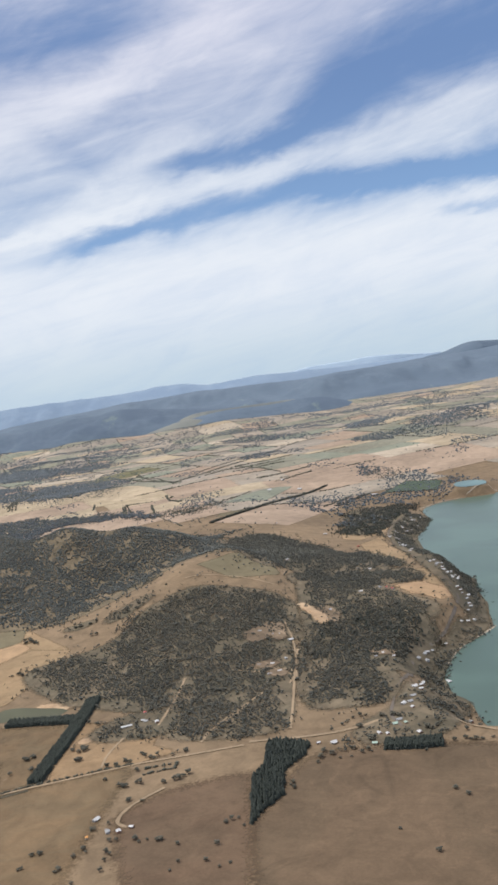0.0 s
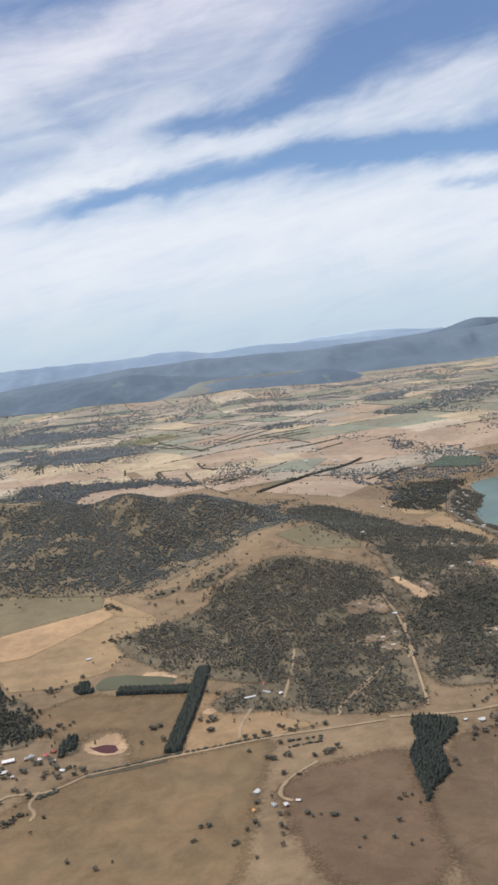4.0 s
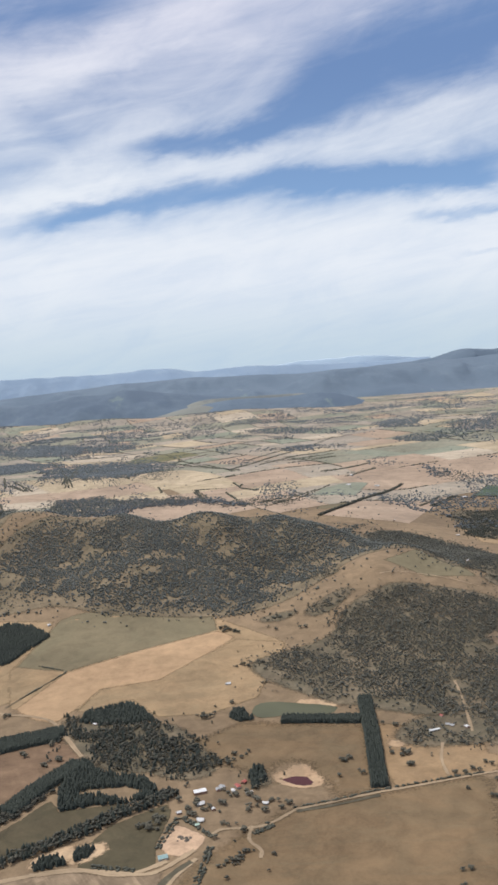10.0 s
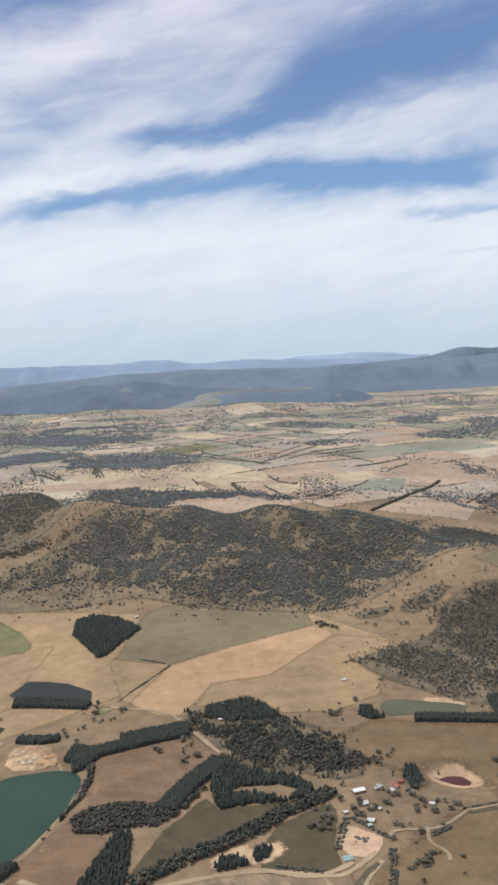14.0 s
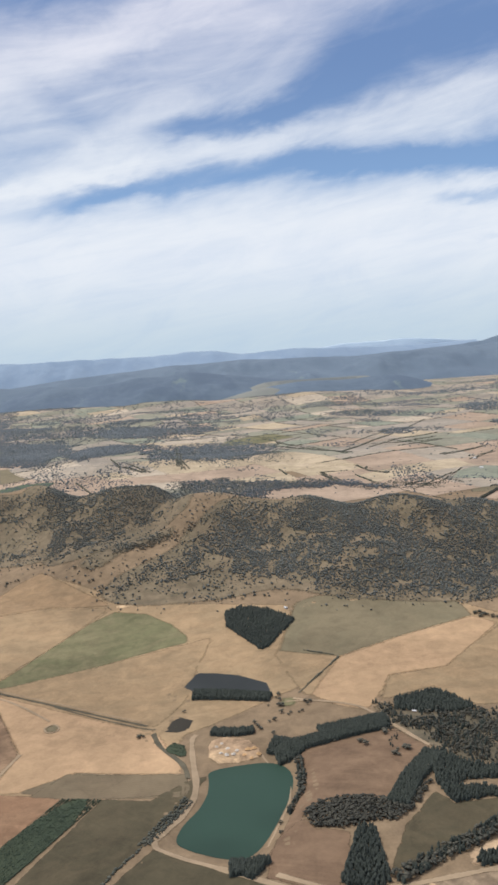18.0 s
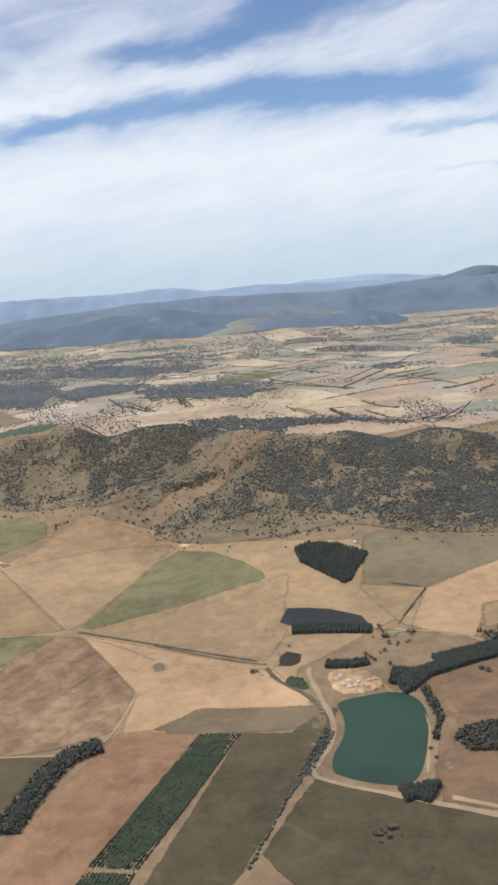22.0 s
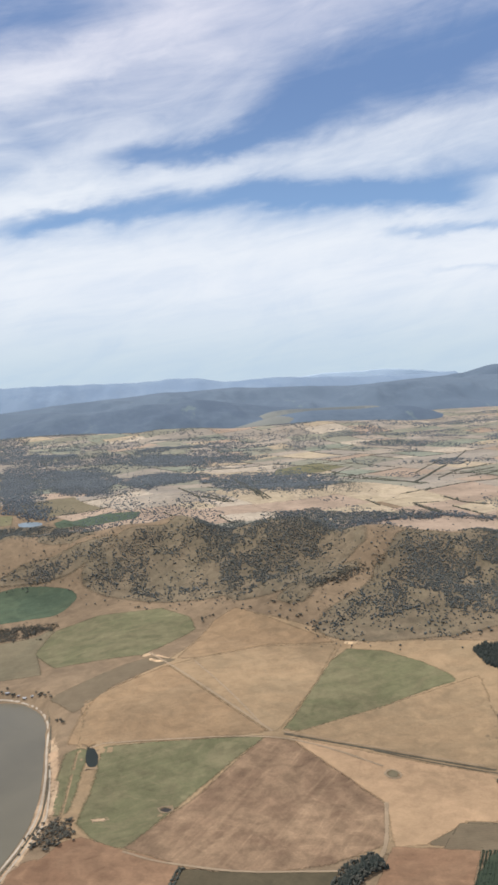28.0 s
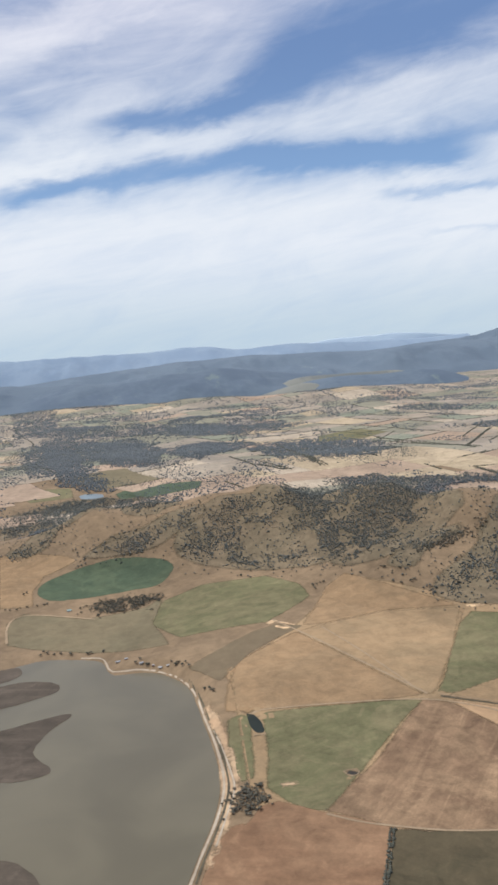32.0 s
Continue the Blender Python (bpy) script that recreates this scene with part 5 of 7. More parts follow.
    stand(name, words, category, SHAPES[shape], kind, gx, gy, size, wide)


BELTS = {
    "pine": (0.62, 2.1, 2.7, 1.0, "cone", "pine_belt", "dark windbreak of tall pines"),
    "mixed": (0.8, 1.2, 2.3, 0.9, "broad", "tree_belt", "straggling belt of dark trees"),
    "hedge": (0.8, 0.6, 1.2, 1.2, "bush", "hedgerow", "dark scrubby hedgerow along a fence"),
}


def belt(kind, width, line):
    step, lo, hi, wide, shape, name, words = BELTS[kind]
    if line[0][1] > 780:
        step, lo, hi, shape = 1.7, 1.1, 2.3, "far"
    pts = np.array(resample(line, step, False))
    t = np.gradient(pts, axis=0)
    t /= np.linalg.norm(t, axis=1)[:, None] + 1e-9
    side = np.stack([-t[:, 1], t[:, 0]], 1)
    rows = max(1, int(width / (step * 1.2)))
    xs, ys = [], []
    for r in range(rows):
        off = (r + 0.5) / rows - 0.5
        q = pts + side * off * width + RNG.uniform(-0.35, 0.35, pts.shape) * step
        xs.append(q[:, 0])
        ys.append(q[:, 1])
    x, y = np.concatenate(xs), np.concatenate(ys)
    keep = RNG.random(len(x)) < (0.98 if kind == "pine" else 0.86)
    x, y = x[keep], y[keep]
    if kind == "mixed" and shape == "broad":
        # some conifers stand in the belt
        cone = RNG.random(len(x)) < 0.35
        stand("conifer_row", "dark conifers in a straggling tree belt", "trees", SHAPES["cone"], "pine", x[cone], y[cone], RNG.uniform(1.8, 3.0, cone.sum()), RNG.uniform(0.8, 1.0, cone.sum()))
        x, y = x[~cone], y[~cone]
    stand(name, words, "hedge" if kind == "hedge" else "trees", SHAPES[shape], kind, x, y, RNG.uniform(lo, hi, len(x)), RNG.uniform(0.85, 1.15, len(x)) * wide)


# single paddock trees, each a thing of its own
TREE_KINDS = []
for wood_mesh, crown_mesh in SHAPES["full"]:
    TREE_KINDS.append((mesh_of("trunk", *wood_mesh, BARK), mesh_of("crown", *crown_mesh, LEAF["paddock"], False)))


def lone_trees(places):
    xy = np.array(places)
    z = height(xy[:, 0], xy[:, 1])
    for (x, y), h in zip(places, z):
        trunk, crown = TREE_KINDS[int(RNG.integers(len(TREE_KINDS)))]
        s = RNG.uniform(0.95, 2.0) * (0.8 if y < 265 else 1.0) if y < 780 else RNG.uniform(2.2, 3.6)
        root = tagged(new("tree"), "dark spreading gum tree in dry grass" if s > 1.7 else "small dark shrubby tree in dry grass", "tree", "paddock trees")
        w = s * RNG.uniform(1.0, 1.35)
        root.matrix_basis = pose(x, y, h - 0.03, 0, 0, RNG.uniform(0, 360)) @ Matrix.Diagonal((w, w, s, 1))
        for name, me in (("trunk", trunk), ("crown", crown)):
            ob = new(name, me)
            ob.parent = root


# ---- buildings ----
def box(bm, x0, x1, y0, y1, z0, z1):
    m = Matrix.Translation(((x0 + x1) / 2, (y0 + y1) / 2, (z0 + z1) / 2)) @ Matrix.Diagonal((x1 - x0, y1 - y0, z1 - z0, 1))
    bmesh.ops.create_cube(bm, size=1.0, matrix=m)


def gable(long, wide, eave, ridge, over=0.12, thick=0.05):
    bm = bmesh.new()
    a, b = long / 2 + over, wide / 2 + over
    for s in (-1, 1):
        low, high = eave - (ridge - eave) * over / (wide / 2), ridge
        v = [bm.verts.new(p) for p in ((-a, s * b, low), (a, s * b, low), (a, 0, high), (-a, 0, high), (-a, s * b, low + thick), (a, s * b, low + thick), (a, 0, high + thick), (-a, 0, high + thick))]
        for q in ((0, 1, 2, 3), (7, 6, 5, 4), (0, 4, 5, 1), (1, 5, 6, 2), (3, 2, 6, 7), (0, 3, 7, 4)):
            bm.faces.new([v[i] for i in q])
    bmesh.ops.recalc_face_normals(bm, faces=bm.faces)
    return bm


def walls(long, wide, eave, ridge):
    bm = bmesh.new()
    a, b = long / 2, wide / 2
    ring = [bm.verts.new((x, y, z)) for z in (-0.3, eave) for x, y in ((-a, -b), (a, -b), (a, b), (-a, b))]
    top = [bm.verts.new((s * a, 0, ridge)) for s in (-1, 1)]
    for q in ((0, 1, 5, 4), (2, 3, 7, 6)):
        bm.faces.new([ring[i] for i in q])
    bm.faces.new([ring[1], ring[2], ring[6], top[1], ring[5]])
    bm.faces.new([ring[3], ring[0], ring[4], top[0], ring[7]])
    return bm


HOUSE_WORDS = {"white": ("house", "low house with a bright white iron roof", "house"), "grey": ("house", "low house with a weathered grey roof", "house"), "red": ("house", "low house with a red iron roof", "house"),
               "green": ("house", "low house with a pale green roof", "house"), "barn": ("barn", "large white-roofed farm barn", "barn"), "teal": ("shed", "large farm shed with a faded teal roof", "shed"),
               "orange": ("shed", "small rusty orange shed", "shed"), "shed": ("shed", "long pale iron-roofed machinery shed", "shed")}


def make_house(kind, variant):
    name, words, category = HOUSE_WORDS[kind]
    long, wide, eave = {"barn": (7.5, 4.0, 1.3), "teal": (5.5, 4.2, 1.0), "shed": (6.0, 1.6, 0.8), "orange": (1.8, 1.3, 0.6)}.get(kind, ((3.2, 2.0, 0.75), (2.6, 2.1, 0.75), (3.8, 1.9, 0.8))[variant])
    ridge = eave + wide * 0.22
    root = tagged(new(name), words, category, "houses of the district")
    wall = part("wall", walls(long, wide, eave, ridge), WALLS[variant], root)
    part("roof", gable(long, wide, eave, ridge), ROOF[kind], root)
    if category == "house":
        bm = bmesh.new()
        box(bm, long * 0.22, long * 0.22 + 0.22, 0.15, 0.37, eave, ridge + 0.3)
        part("chimney", bm, WALLS[1], root)
        if variant != 1:
            # a lean-to wing
            bm = bmesh.new()
            v = [bm.verts.new(p) for p in ((-long * 0.3, -wide / 2 - 0.8, eave * 0.7), (long * 0.4, -wide / 2 - 0.8, eave * 0.7), (long * 0.4, -wide / 2 - 0.1, eave * 0.95), (-long * 0.3, -wide / 2 - 0.1, eave * 0.95))]
            f = bm.faces.new(v)
            up = bmesh.ops.extrude_face_region(bm, geom=[f])["geom"]
            bmesh.ops.translate(bm, verts=[g for g in up if isinstance(g, bmesh.types.BMVert)], vec=(0, 0, 0.05))
            part("veranda_roof", bm, ROOF[kind], root)
            for k in range(3):
                bm = bmesh.new()
                px = -long * 0.28 + k * long * 0.33
                box(bm, px - 0.03, px + 0.03, -wide / 2 - 0.76, -wide / 2 - 0.70, -0.3, eave * 0.7)
                part("post", bm, TIMBER, root)
    for s in (-1, 1):
        for k in range(3 if category != "barn" else 4):
            px = (k - 1) * long * 0.3
            bm = bmesh.new()
            door = k == 1 and s < 0
            box(bm, px - 0.16, px + 0.16, s * wide / 2 - 0.02, s * wide / 2 + 0.02, 0.0 if door else eave * 0.4, eave * 0.8)
            part("door" if door else "window", bm, TIMBER if door else PANE, wall)
    return root


HOUSE_STOCK = {}


BUILT = []


def houses(kind, places):
    places = [p for p in places if all(math.hypot(p[0] - a, p[1] - b) > 2.8 for a, b in BUILT)]
    if not places:
        return
    BUILT.extend(places)
    xy = np.array(places)
    z = height(xy[:, 0], xy[:, 1])
    for (x, y), h in zip(places, z):
        variant = int(RNG.integers(3))
        turn = RNG.choice([12, 20, 102, 110, -15, 60]) if kind not in ("barn", "teal", "shed") else 14
        s = RNG.uniform(0.5, 0.72) if y < 800 else 1.5
        at = pose(x, y, h + 0.1, 0, 0, turn)
        if (kind, variant) not in HOUSE_STOCK:
            HOUSE_STOCK[kind, variant] = make_house(kind, variant)
            HOUSE_STOCK[kind, variant].matrix_basis = at @ Matrix.Scale(s, 4)
        else:
            ob = copy_thing(HOUSE_STOCK[kind, variant], at)
            ob.scale = (s, s, s)
        block(x, y, 1)
        if y < 520:
            # the yard on the sunny side is kept clear of trees
            block(x, y - 2.6, 1)
            block(x + 1.5, y - 4.2, 0)


# ---- heaps of spoil and scrap ----
HEAP_LOOK = {"pale": ("quarry", "heap of bleached white spoil", 0), "ochre": ("sand", "heap of ochre gravel", 0), "grey": ("ditch", "heap of grey scrap and earth", 0)}


def heaps(kind, size, places):
    soil_name, words, _ = HEAP_LOOK[kind]
    for x, y in places:
        k, rings = 11, 5
        v = [(0, 0, 1.0)]
        for r in range(1, rings + 1):
            for i in range(k):
                a = 2 * math.pi * i / k
                q = r / rings * RNG.uniform(0.8, 1.15)
                v.append((q * math.cos(a), q * math.sin(a), (math.cos(min(q, 1) * math.pi) + 1) / 2 * RNG.uniform(0.75, 1.1) - (0.12 if r == rings else 0)))
        f = [(0, 1 + i, 1 + (i + 1) % k) for i in range(k)]
        for r in range(rings - 1):
            for i in range(k):
                a, b = 1 + r * k + i, 1 + r * k + (i + 1) % k
                f += [(a, a + k, b + k), (a, b + k, b)]
        s = size * RNG.uniform(0.7, 1.3)
        me = mesh_of("heap", np.array(v) * (s, s * RNG.uniform(0.7, 1.4), s * 0.55), f, HEAP_SOIL[soil_name])
        root = tagged(new("mound", me), words, "heap", "heaps in the yards")
        root.matrix_basis = pose(x, y, float(height(x, y)[0]) + 0.05, 0, 0, RNG.uniform(0, 360))


HEAP_SOIL = {"quarry": soil_material("pale spoil", soil(232, 214, 190), soil(206, 184, 156), rim=False), "sand": soil_material("ochre gravel", soil(222, 178, 122), soil(196, 150, 104), rim=False),
             "ditch": soil_material("grey scrap and earth", soil(104, 94, 80), soil(132, 116, 94), rim=False)}


# bare clearings among the gums above the village
for kind, poly in (
    ("rough", [(-10.2, 353.5), (-5.2, 355.5), (0, 350.9), (-1.8, 345.7), (-7.1, 347)]),
    ("rough", [(35.4, 361.5), (42.4, 359.8), (48.7, 357), (45.9, 353.1), (36.6, 356)]),
    ("rough", [(-10.5, 408.9), (0.2, 402.2), (0.3, 385.8), (-4.5, 383.7)]),
    ("sand", [(8.2, 423.5), (11, 426), (15.6, 418.5), (19, 411), (22.5, 405), (21.5, 397), (18.2, 395.5), (15.8, 403), (12.6, 412)]),
    ("rough", [(15.6, 418.5), (19, 420), (25, 417), (28, 408), (27, 397), (21.5, 397), (22.5, 405), (19, 411)]),
    ("rough", [(-20, 398), (-12, 404), (-5, 398), (-8, 388), (-16, 386)]),
    ("rough", [(-18, 362), (-8, 366), (-3, 360), (-9, 356)]),
):
    field(kind, poly, 0.62)
    xs, ys = np.meshgrid(np.arange(-22, 50, 1.2), np.arange(344, 430, 1.2))
    # single trees still stand about in them
    inside = (edge_distance(xs.ravel(), ys.ravel(), poly) < 0) & (RNG.random(xs.size) < (0.8 if kind == "sand" else 0.4))
    for x, y in zip(xs.ravel()[inside], ys.ravel()[inside]):
        block(x, y)
houses("white", [(119.6, 701.4), (113.1, 684), (105.5, 670), (93, 632.2), (87.8, 617.8), (90.1, 593.6), (89.8, 581.4), (89.7, 541), (92.7, 488.2), (95, 476.8), (99.2, 478.1), (97.3, 463.9), (106, 487.7), (100, 443.8), (97, 430.4), (86, 402.9), (93.4, 408.1), (73.5, 383.8), (8.2, 515.8), (43.1, 438.4), (48.4, 487.7), (54.5, 483.9), (42.8, 652.6), (96, 736), (-2.4, 391.9), (44.9, 352.9)])
houses("grey", [(107.3, 659.9), (97.3, 436), (92.4, 414.8), (64.8, 373.1), (60.1, 362), (54, 443.2), (-1, 364.8), (111.4, 690.7), (91.9, 614.9), (120.4, 710.6), (94.7, 430.5), (96.7, 427.1), (60.1, 366.7), (56.1, 360.2), (103.3, 484.7), (93.4, 481.7), (122.1, 703.9), (96.7, 648.9), (93.7, 589.6)])
houses("red", [(60, 439.2), (60.8, 591.5), (57.1, 442.2)])
houses("grey", [(-11.5, 398), (-8.6, 350.4), (-5.5, 392.5), (-13, 362), (24, 413)])
houses("white", [(2.5, 384), (-4.3, 352.1), (-1.7, 391.2), (41, 356.5), (-7, 361)])
houses("white", [(-1.3, 365.8), (65, 343.5), (52.5, 333.5), (48.5, 313.5), (46.4, 316.2), (39.3, 300.9), (41.9, 296.2), (40.1, 274.6), (29.6, 276.9), (11.1, 276.1), (6, 277.4), (27, 278.2)])
houses("green", [(37.1, 283.7), (33.3, 284.3), (24.4, 270.8)])
houses("grey", [(44.1, 306.8), (42, 301.7), (61.8, 369.6), (62.6, 298.5), (65, 373), (35.3, 287.3)])
houses("barn", [(-152.9, 294.7)])
houses("white", [(-159.5, 282.2), (-131.3, 283.5), (-141.7, 293.8), (-152.6, 286.9), (-148.4, 282.9), (-136.3, 291), (-152.4, 276.7)])
houses("grey", [(-146.7, 295.4), (-145.4, 296.7), (-146.9, 280.8)])
houses("red", [(-137.7, 298.8), (-140, 296.2)])
houses("teal", [(-163.3, 257.2)])
houses("red", [(-60.1, 330.4)])
houses("grey", [(-59.9, 322.7), (-58.6, 321.4), (-60, 239.5)])
houses("shed", [(-65.9, 319)])
houses("white", [(-53.8, 318.3), (-52.8, 240), (-57.3, 319.9), (-65, 248.4), (-56.4, 238.5)])
houses("orange", [(-65.9, 238.2)])
houses("white", [(-239.4, 488.2)])
houses("white", [(-196.8, 359.8), (-141.1, 390)])
houses("teal", [(-578.8, 619.6)])
houses("white", [(40.6, 955.8), (6.6, 712.2), (112.2, 864.2), (6.5, 946.6), (-2.1, 1934.5), (24.7, 1031.3)])
houses("green", [(-153.5, 273.8)])
houses("white", [(112.4, 684.7), (118.8, 703), (121.9, 699), (130.7, 720.9), (105.9, 666.2), (98, 645), (92.4, 609.1), (90.5, 575.6), (87.4, 532.7), (89.9, 485.6), (92.5, 488.2), (92.9, 475.2), (94.6, 471.4), (95.1, 466.8), (97.8, 467.6), (101.9, 474.1), (95.1, 444.7), (96.2, 443), (95.9, 436.2), (96.1, 431.4), (86.4, 403.4), (89.9, 405.2), (92.9, 407.5), (65.6, 375.1), (59.7, 365.8), (50.8, 328), (45.2, 315.6), (41.3, 296.5), (38.9, 301.4), (65.3, 343.1), (29.1, 276.7), (-1.6, 390.3), (-0.4, 365.1), (11.3, 275.6)])
houses("grey", [(119.6, 682.6), (112.7, 668.5), (103.5, 648.6), (63, 370.4), (60.2, 362.1), (48.2, 312.7), (43.6, 306.1), (36.8, 284.2), (26, 278.2), (0.8, 383.6), (37.3, 353.8), (44.7, 352.5), (96.9, 487.7), (105, 489), (96.1, 439.6), (91.7, 477.7)])
heaps("pale", 1.0, [(-276.1, 349.1), (-274.2, 351.4), (-271.8, 346.3), (-274.4, 343.6), (-272.3, 342.5), (-269.6, 342.7), (-268.3, 344.4)])
heaps("ochre", 1.2, [(-263.9, 344.5), (-261.7, 344.9), (-260.1, 342.1), (-262.8, 340.6), (-265.5, 342)])
heaps("grey", 0.9, [(-159.3, 265.9), (-158, 266.9), (-156.7, 267.1), (-155.4, 267.1), (-158.5, 268), (-156.5, 265.8)])
heaps("ochre", 1.3, [(11.3, 416.8), (14, 412.2), (15.6, 405.6), (16.7, 402.1), (15.3, 416.4)])
heaps("pale", 1.0, [(20, 414.9), (21.8, 410.4), (24.5, 412.2), (24.2, 404.6), (21.6, 402.8)])
houses("grey", [(-538.9, 514.9), (-534.5, 516), (-519.2, 504), (-515.3, 501.1), (-511.2, 500.1), (-525.7, 507.6)])
houses("white", [(79.5, 731.4), (95.2, 705.5), (114.5, 729.6), (70.6, 684.2)])

# ---- woods ----
wood("pine", 1.0, [(-273.2, 493), (-264.5, 498.3), (-249.5, 489.9), (-235.5, 472.1), (-242.1, 461), (-251.2, 443.1), (-255.2, 440.6), (-264.4, 459.3), (-272.3, 474.6)])
wood("pine", 1.0, [(-231.1, 282.2), (-226.7, 281.4), (-226.1, 265.1), (-226.7, 252.5), (-232.1, 250.8), (-239.5, 252.3), (-239.8, 256.2), (-235.7, 268.1)])
wood("pine", 1.0, [(-240.4, 248), (-237.6, 243.9), (-234.9, 232.7), (-231.9, 219), (-227.5, 201.1), (-263.4, 205.7), (-256.6, 222.7), (-249.1, 235.4)])
wood("pine", 1.0, [(-197.1, 327.7), (-187.3, 314.2), (-172.5, 308.1), (-167.5, 298.9), (-169.3, 293.6), (-176, 292.5), (-171.4, 298.6), (-178, 303.5), (-191.4, 303.5), (-197.3, 299.6), (-186.8, 298), (-176.2, 291.5), (-189, 291.6), (-199.4, 289.8), (-201.8, 302.4), (-200.4, 315.9)])
wood("pine", 1.0, [(-203.7, 363.7), (-202.1, 373.3), (-193.4, 375.9), (-183.9, 379.1), (-177.7, 370.5), (-172, 358.5), (-180, 356.6), (-195.6, 358.6)])
wood("mixed", 0.72, [(-209.8, 371.6), (-203.7, 363.6), (-195.7, 357.5), (-172.4, 355.3), (-162.8, 351.3), (-155.4, 335), (-146.7, 315.4), (-149.3, 306.7), (-157.7, 304.6), (-165.6, 308.7), (-171.3, 313.6), (-184.9, 314.9), (-195.7, 328.7), (-203.9, 342.8), (-208.8, 359.5)])
wood("mixed", 0.7, [(-210.7, 368.3), (-205.1, 370.2), (-202.5, 343.8), (-205.3, 341.8)])
wood("pine", 1.0, [(-201.1, 258.2), (-199.2, 261.7), (-194.3, 262.1), (-191.8, 258), (-193.8, 254.8), (-200.3, 254.7)])
wood("pine", 1.0, [(-189.9, 262.6), (-187.2, 266.8), (-184.6, 265.2), (-185.6, 260.5), (-189.2, 258.9)])
wood("pine", 1.0, [(-16.8, 257), (-12.1, 268.4), (-11.4, 282.6), (-8, 286), (3.3, 277.4), (1.3, 270.8), (-6.1, 260.9), (-7, 245.3), (-11.2, 240.5), (-16.9, 231.2)])
wood("pine", 1.0, [(-141.3, 354.3), (-139.3, 361.1), (-132.6, 358), (-131.6, 348.4), (-137.9, 349.3)])
wood("mixed", 1.0, [(-135.4, 298.8), (-134.6, 304.6), (-130.1, 304), (-128.9, 297.7), (-131.6, 293.9)])
wood("eucalypt", 0.97, [(-92.1, 413.1), (-78.6, 448.3), (-60.8, 464.9), (-29, 472.1), (2, 446.5), (5.3, 405), (0.7, 357.1), (-0.2, 320.6), (-2.7, 292.7), (-26.1, 291.4), (-49.4, 300.3), (-51.5, 320.6), (-64.5, 334.4), (-85.6, 360), (-123.5, 399.3), (-119.4, 418.4)])
wood("eucalypt", 0.8, [(6.5, 385.4), (24.8, 383.4), (45.9, 355.9), (37, 317.5), (30.4, 303), (3.5, 309.9), (2.3, 343.2)])
wood("eucalypt", 1.0, [(9.7, 377.7), (22.5, 397.6), (40.8, 413.1), (53, 403.9), (66.7, 389.6), (73, 387.9), (60.7, 373.7), (48.7, 357.2), (29.5, 360.2), (11.9, 363.4)])
wood("eucalypt", 0.8, [(-16.1, 454.6), (7.8, 431.7), (8.1, 401.6), (11, 378.7), (-4.7, 395.2), (-16.7, 410)])
wood("eucalypt", 0.9, [(-16.6, 653), (3.3, 646.9), (28.8, 594.9), (42.1, 583.5), (38.4, 540.6), (7.7, 505.6), (-5.7, 512.4), (-15.1, 499.2)])
wood("eucalypt", 0.8, [(7.3, 471.3), (21.9, 492.3), (36, 483.8), (47.4, 480.6), (82.5, 472.2), (79.1, 450.7), (61.7, 452.6), (44.4, 458.1), (29.2, 447), (12.3, 460.7)])
wood("eucalypt", 0.8, [(39.3, 532.5), (59.6, 567.4), (75.2, 495.4), (75.5, 480.9), (51, 496.7)])
wood("eucalypt", 0.5, [(31.5, 442.6), (58.7, 435.1), (73.7, 418.6), (78.9, 408.6), (70.6, 395.5), (53.2, 405), (33.2, 423.6)])
wood("eucalypt", 0.95, [(108.8, 601), (95.9, 492.7), (116.1, 514.7), (115.9, 493.6), (111, 476.8), (109.7, 445), (103, 422), (101.2, 407.3), (90, 394.9), (80.7, 387.3), (68, 361.6), (64.9, 364.7), (77.3, 387.3), (90, 402.1), (99.6, 437), (98, 450.6), (94.1, 472.8), (89.7, 499.2)])
wood("eucalypt", 0.8, [(65.7, 376.2), (70.1, 374.4), (64.4, 355.9), (64.3, 340.5), (69, 336.9), (66.7, 323.6), (64.7, 306.7), (57.7, 301.9), (52.3, 298.8), (55.6, 341.1), (60.6, 359.4)])
wood("eucalypt", 0.55, [(97.7, 671.6), (130, 733.2), (134, 710.5), (113.1, 650.1), (86.2, 602.6)])
wood("eucalypt", 0.6, [(69.7, 773.6), (89.6, 798), (118.5, 754.2), (110.9, 711.4), (89.5, 700.1), (66, 720.1)])
wood("scrub", 0.8, [(-121.3, 461), (-100.6, 456.5), (-88, 457.8), (-72.6, 471.7), (-71.5, 466.2), (-79.6, 458.9), (-93.7, 456.7), (-113.1, 457.1)])
wood("eucalypt", 0.42, [(18, 272), (36, 270), (52, 272), (62, 300), (54, 326), (44, 322), (36, 298), (20, 288)])
wood("eucalypt", 0.42, [(-82, 320), (-66, 333), (-46, 326), (-40, 308), (-58, 305), (-76, 309)])
wood("eucalypt", 0.55, [(-102.9, 499.9), (-83.4, 517.6), (-71.4, 511.5), (-72.1, 504.3), (-84.3, 505.3), (-100.4, 487.5)])
wood("hill", 0.92, [(-308.2, 604.3), (-281.4, 612.5), (-261.3, 636.2), (-248.2, 633.9), (-223.3, 620.6), (-210.4, 832.7), (-119.1, 610.9), (-57.9, 705.5), (-27.1, 613.7), (15, 532.7), (4.3, 494.5), (-19.1, 520), (-42.7, 521.6), (-64.4, 515.5), (-79.1, 507.6), (-101.4, 481), (-139.8, 474.6), (-169.6, 498.7), (-212.2, 497), (-251.6, 525.9), (-288.7, 532.9)])
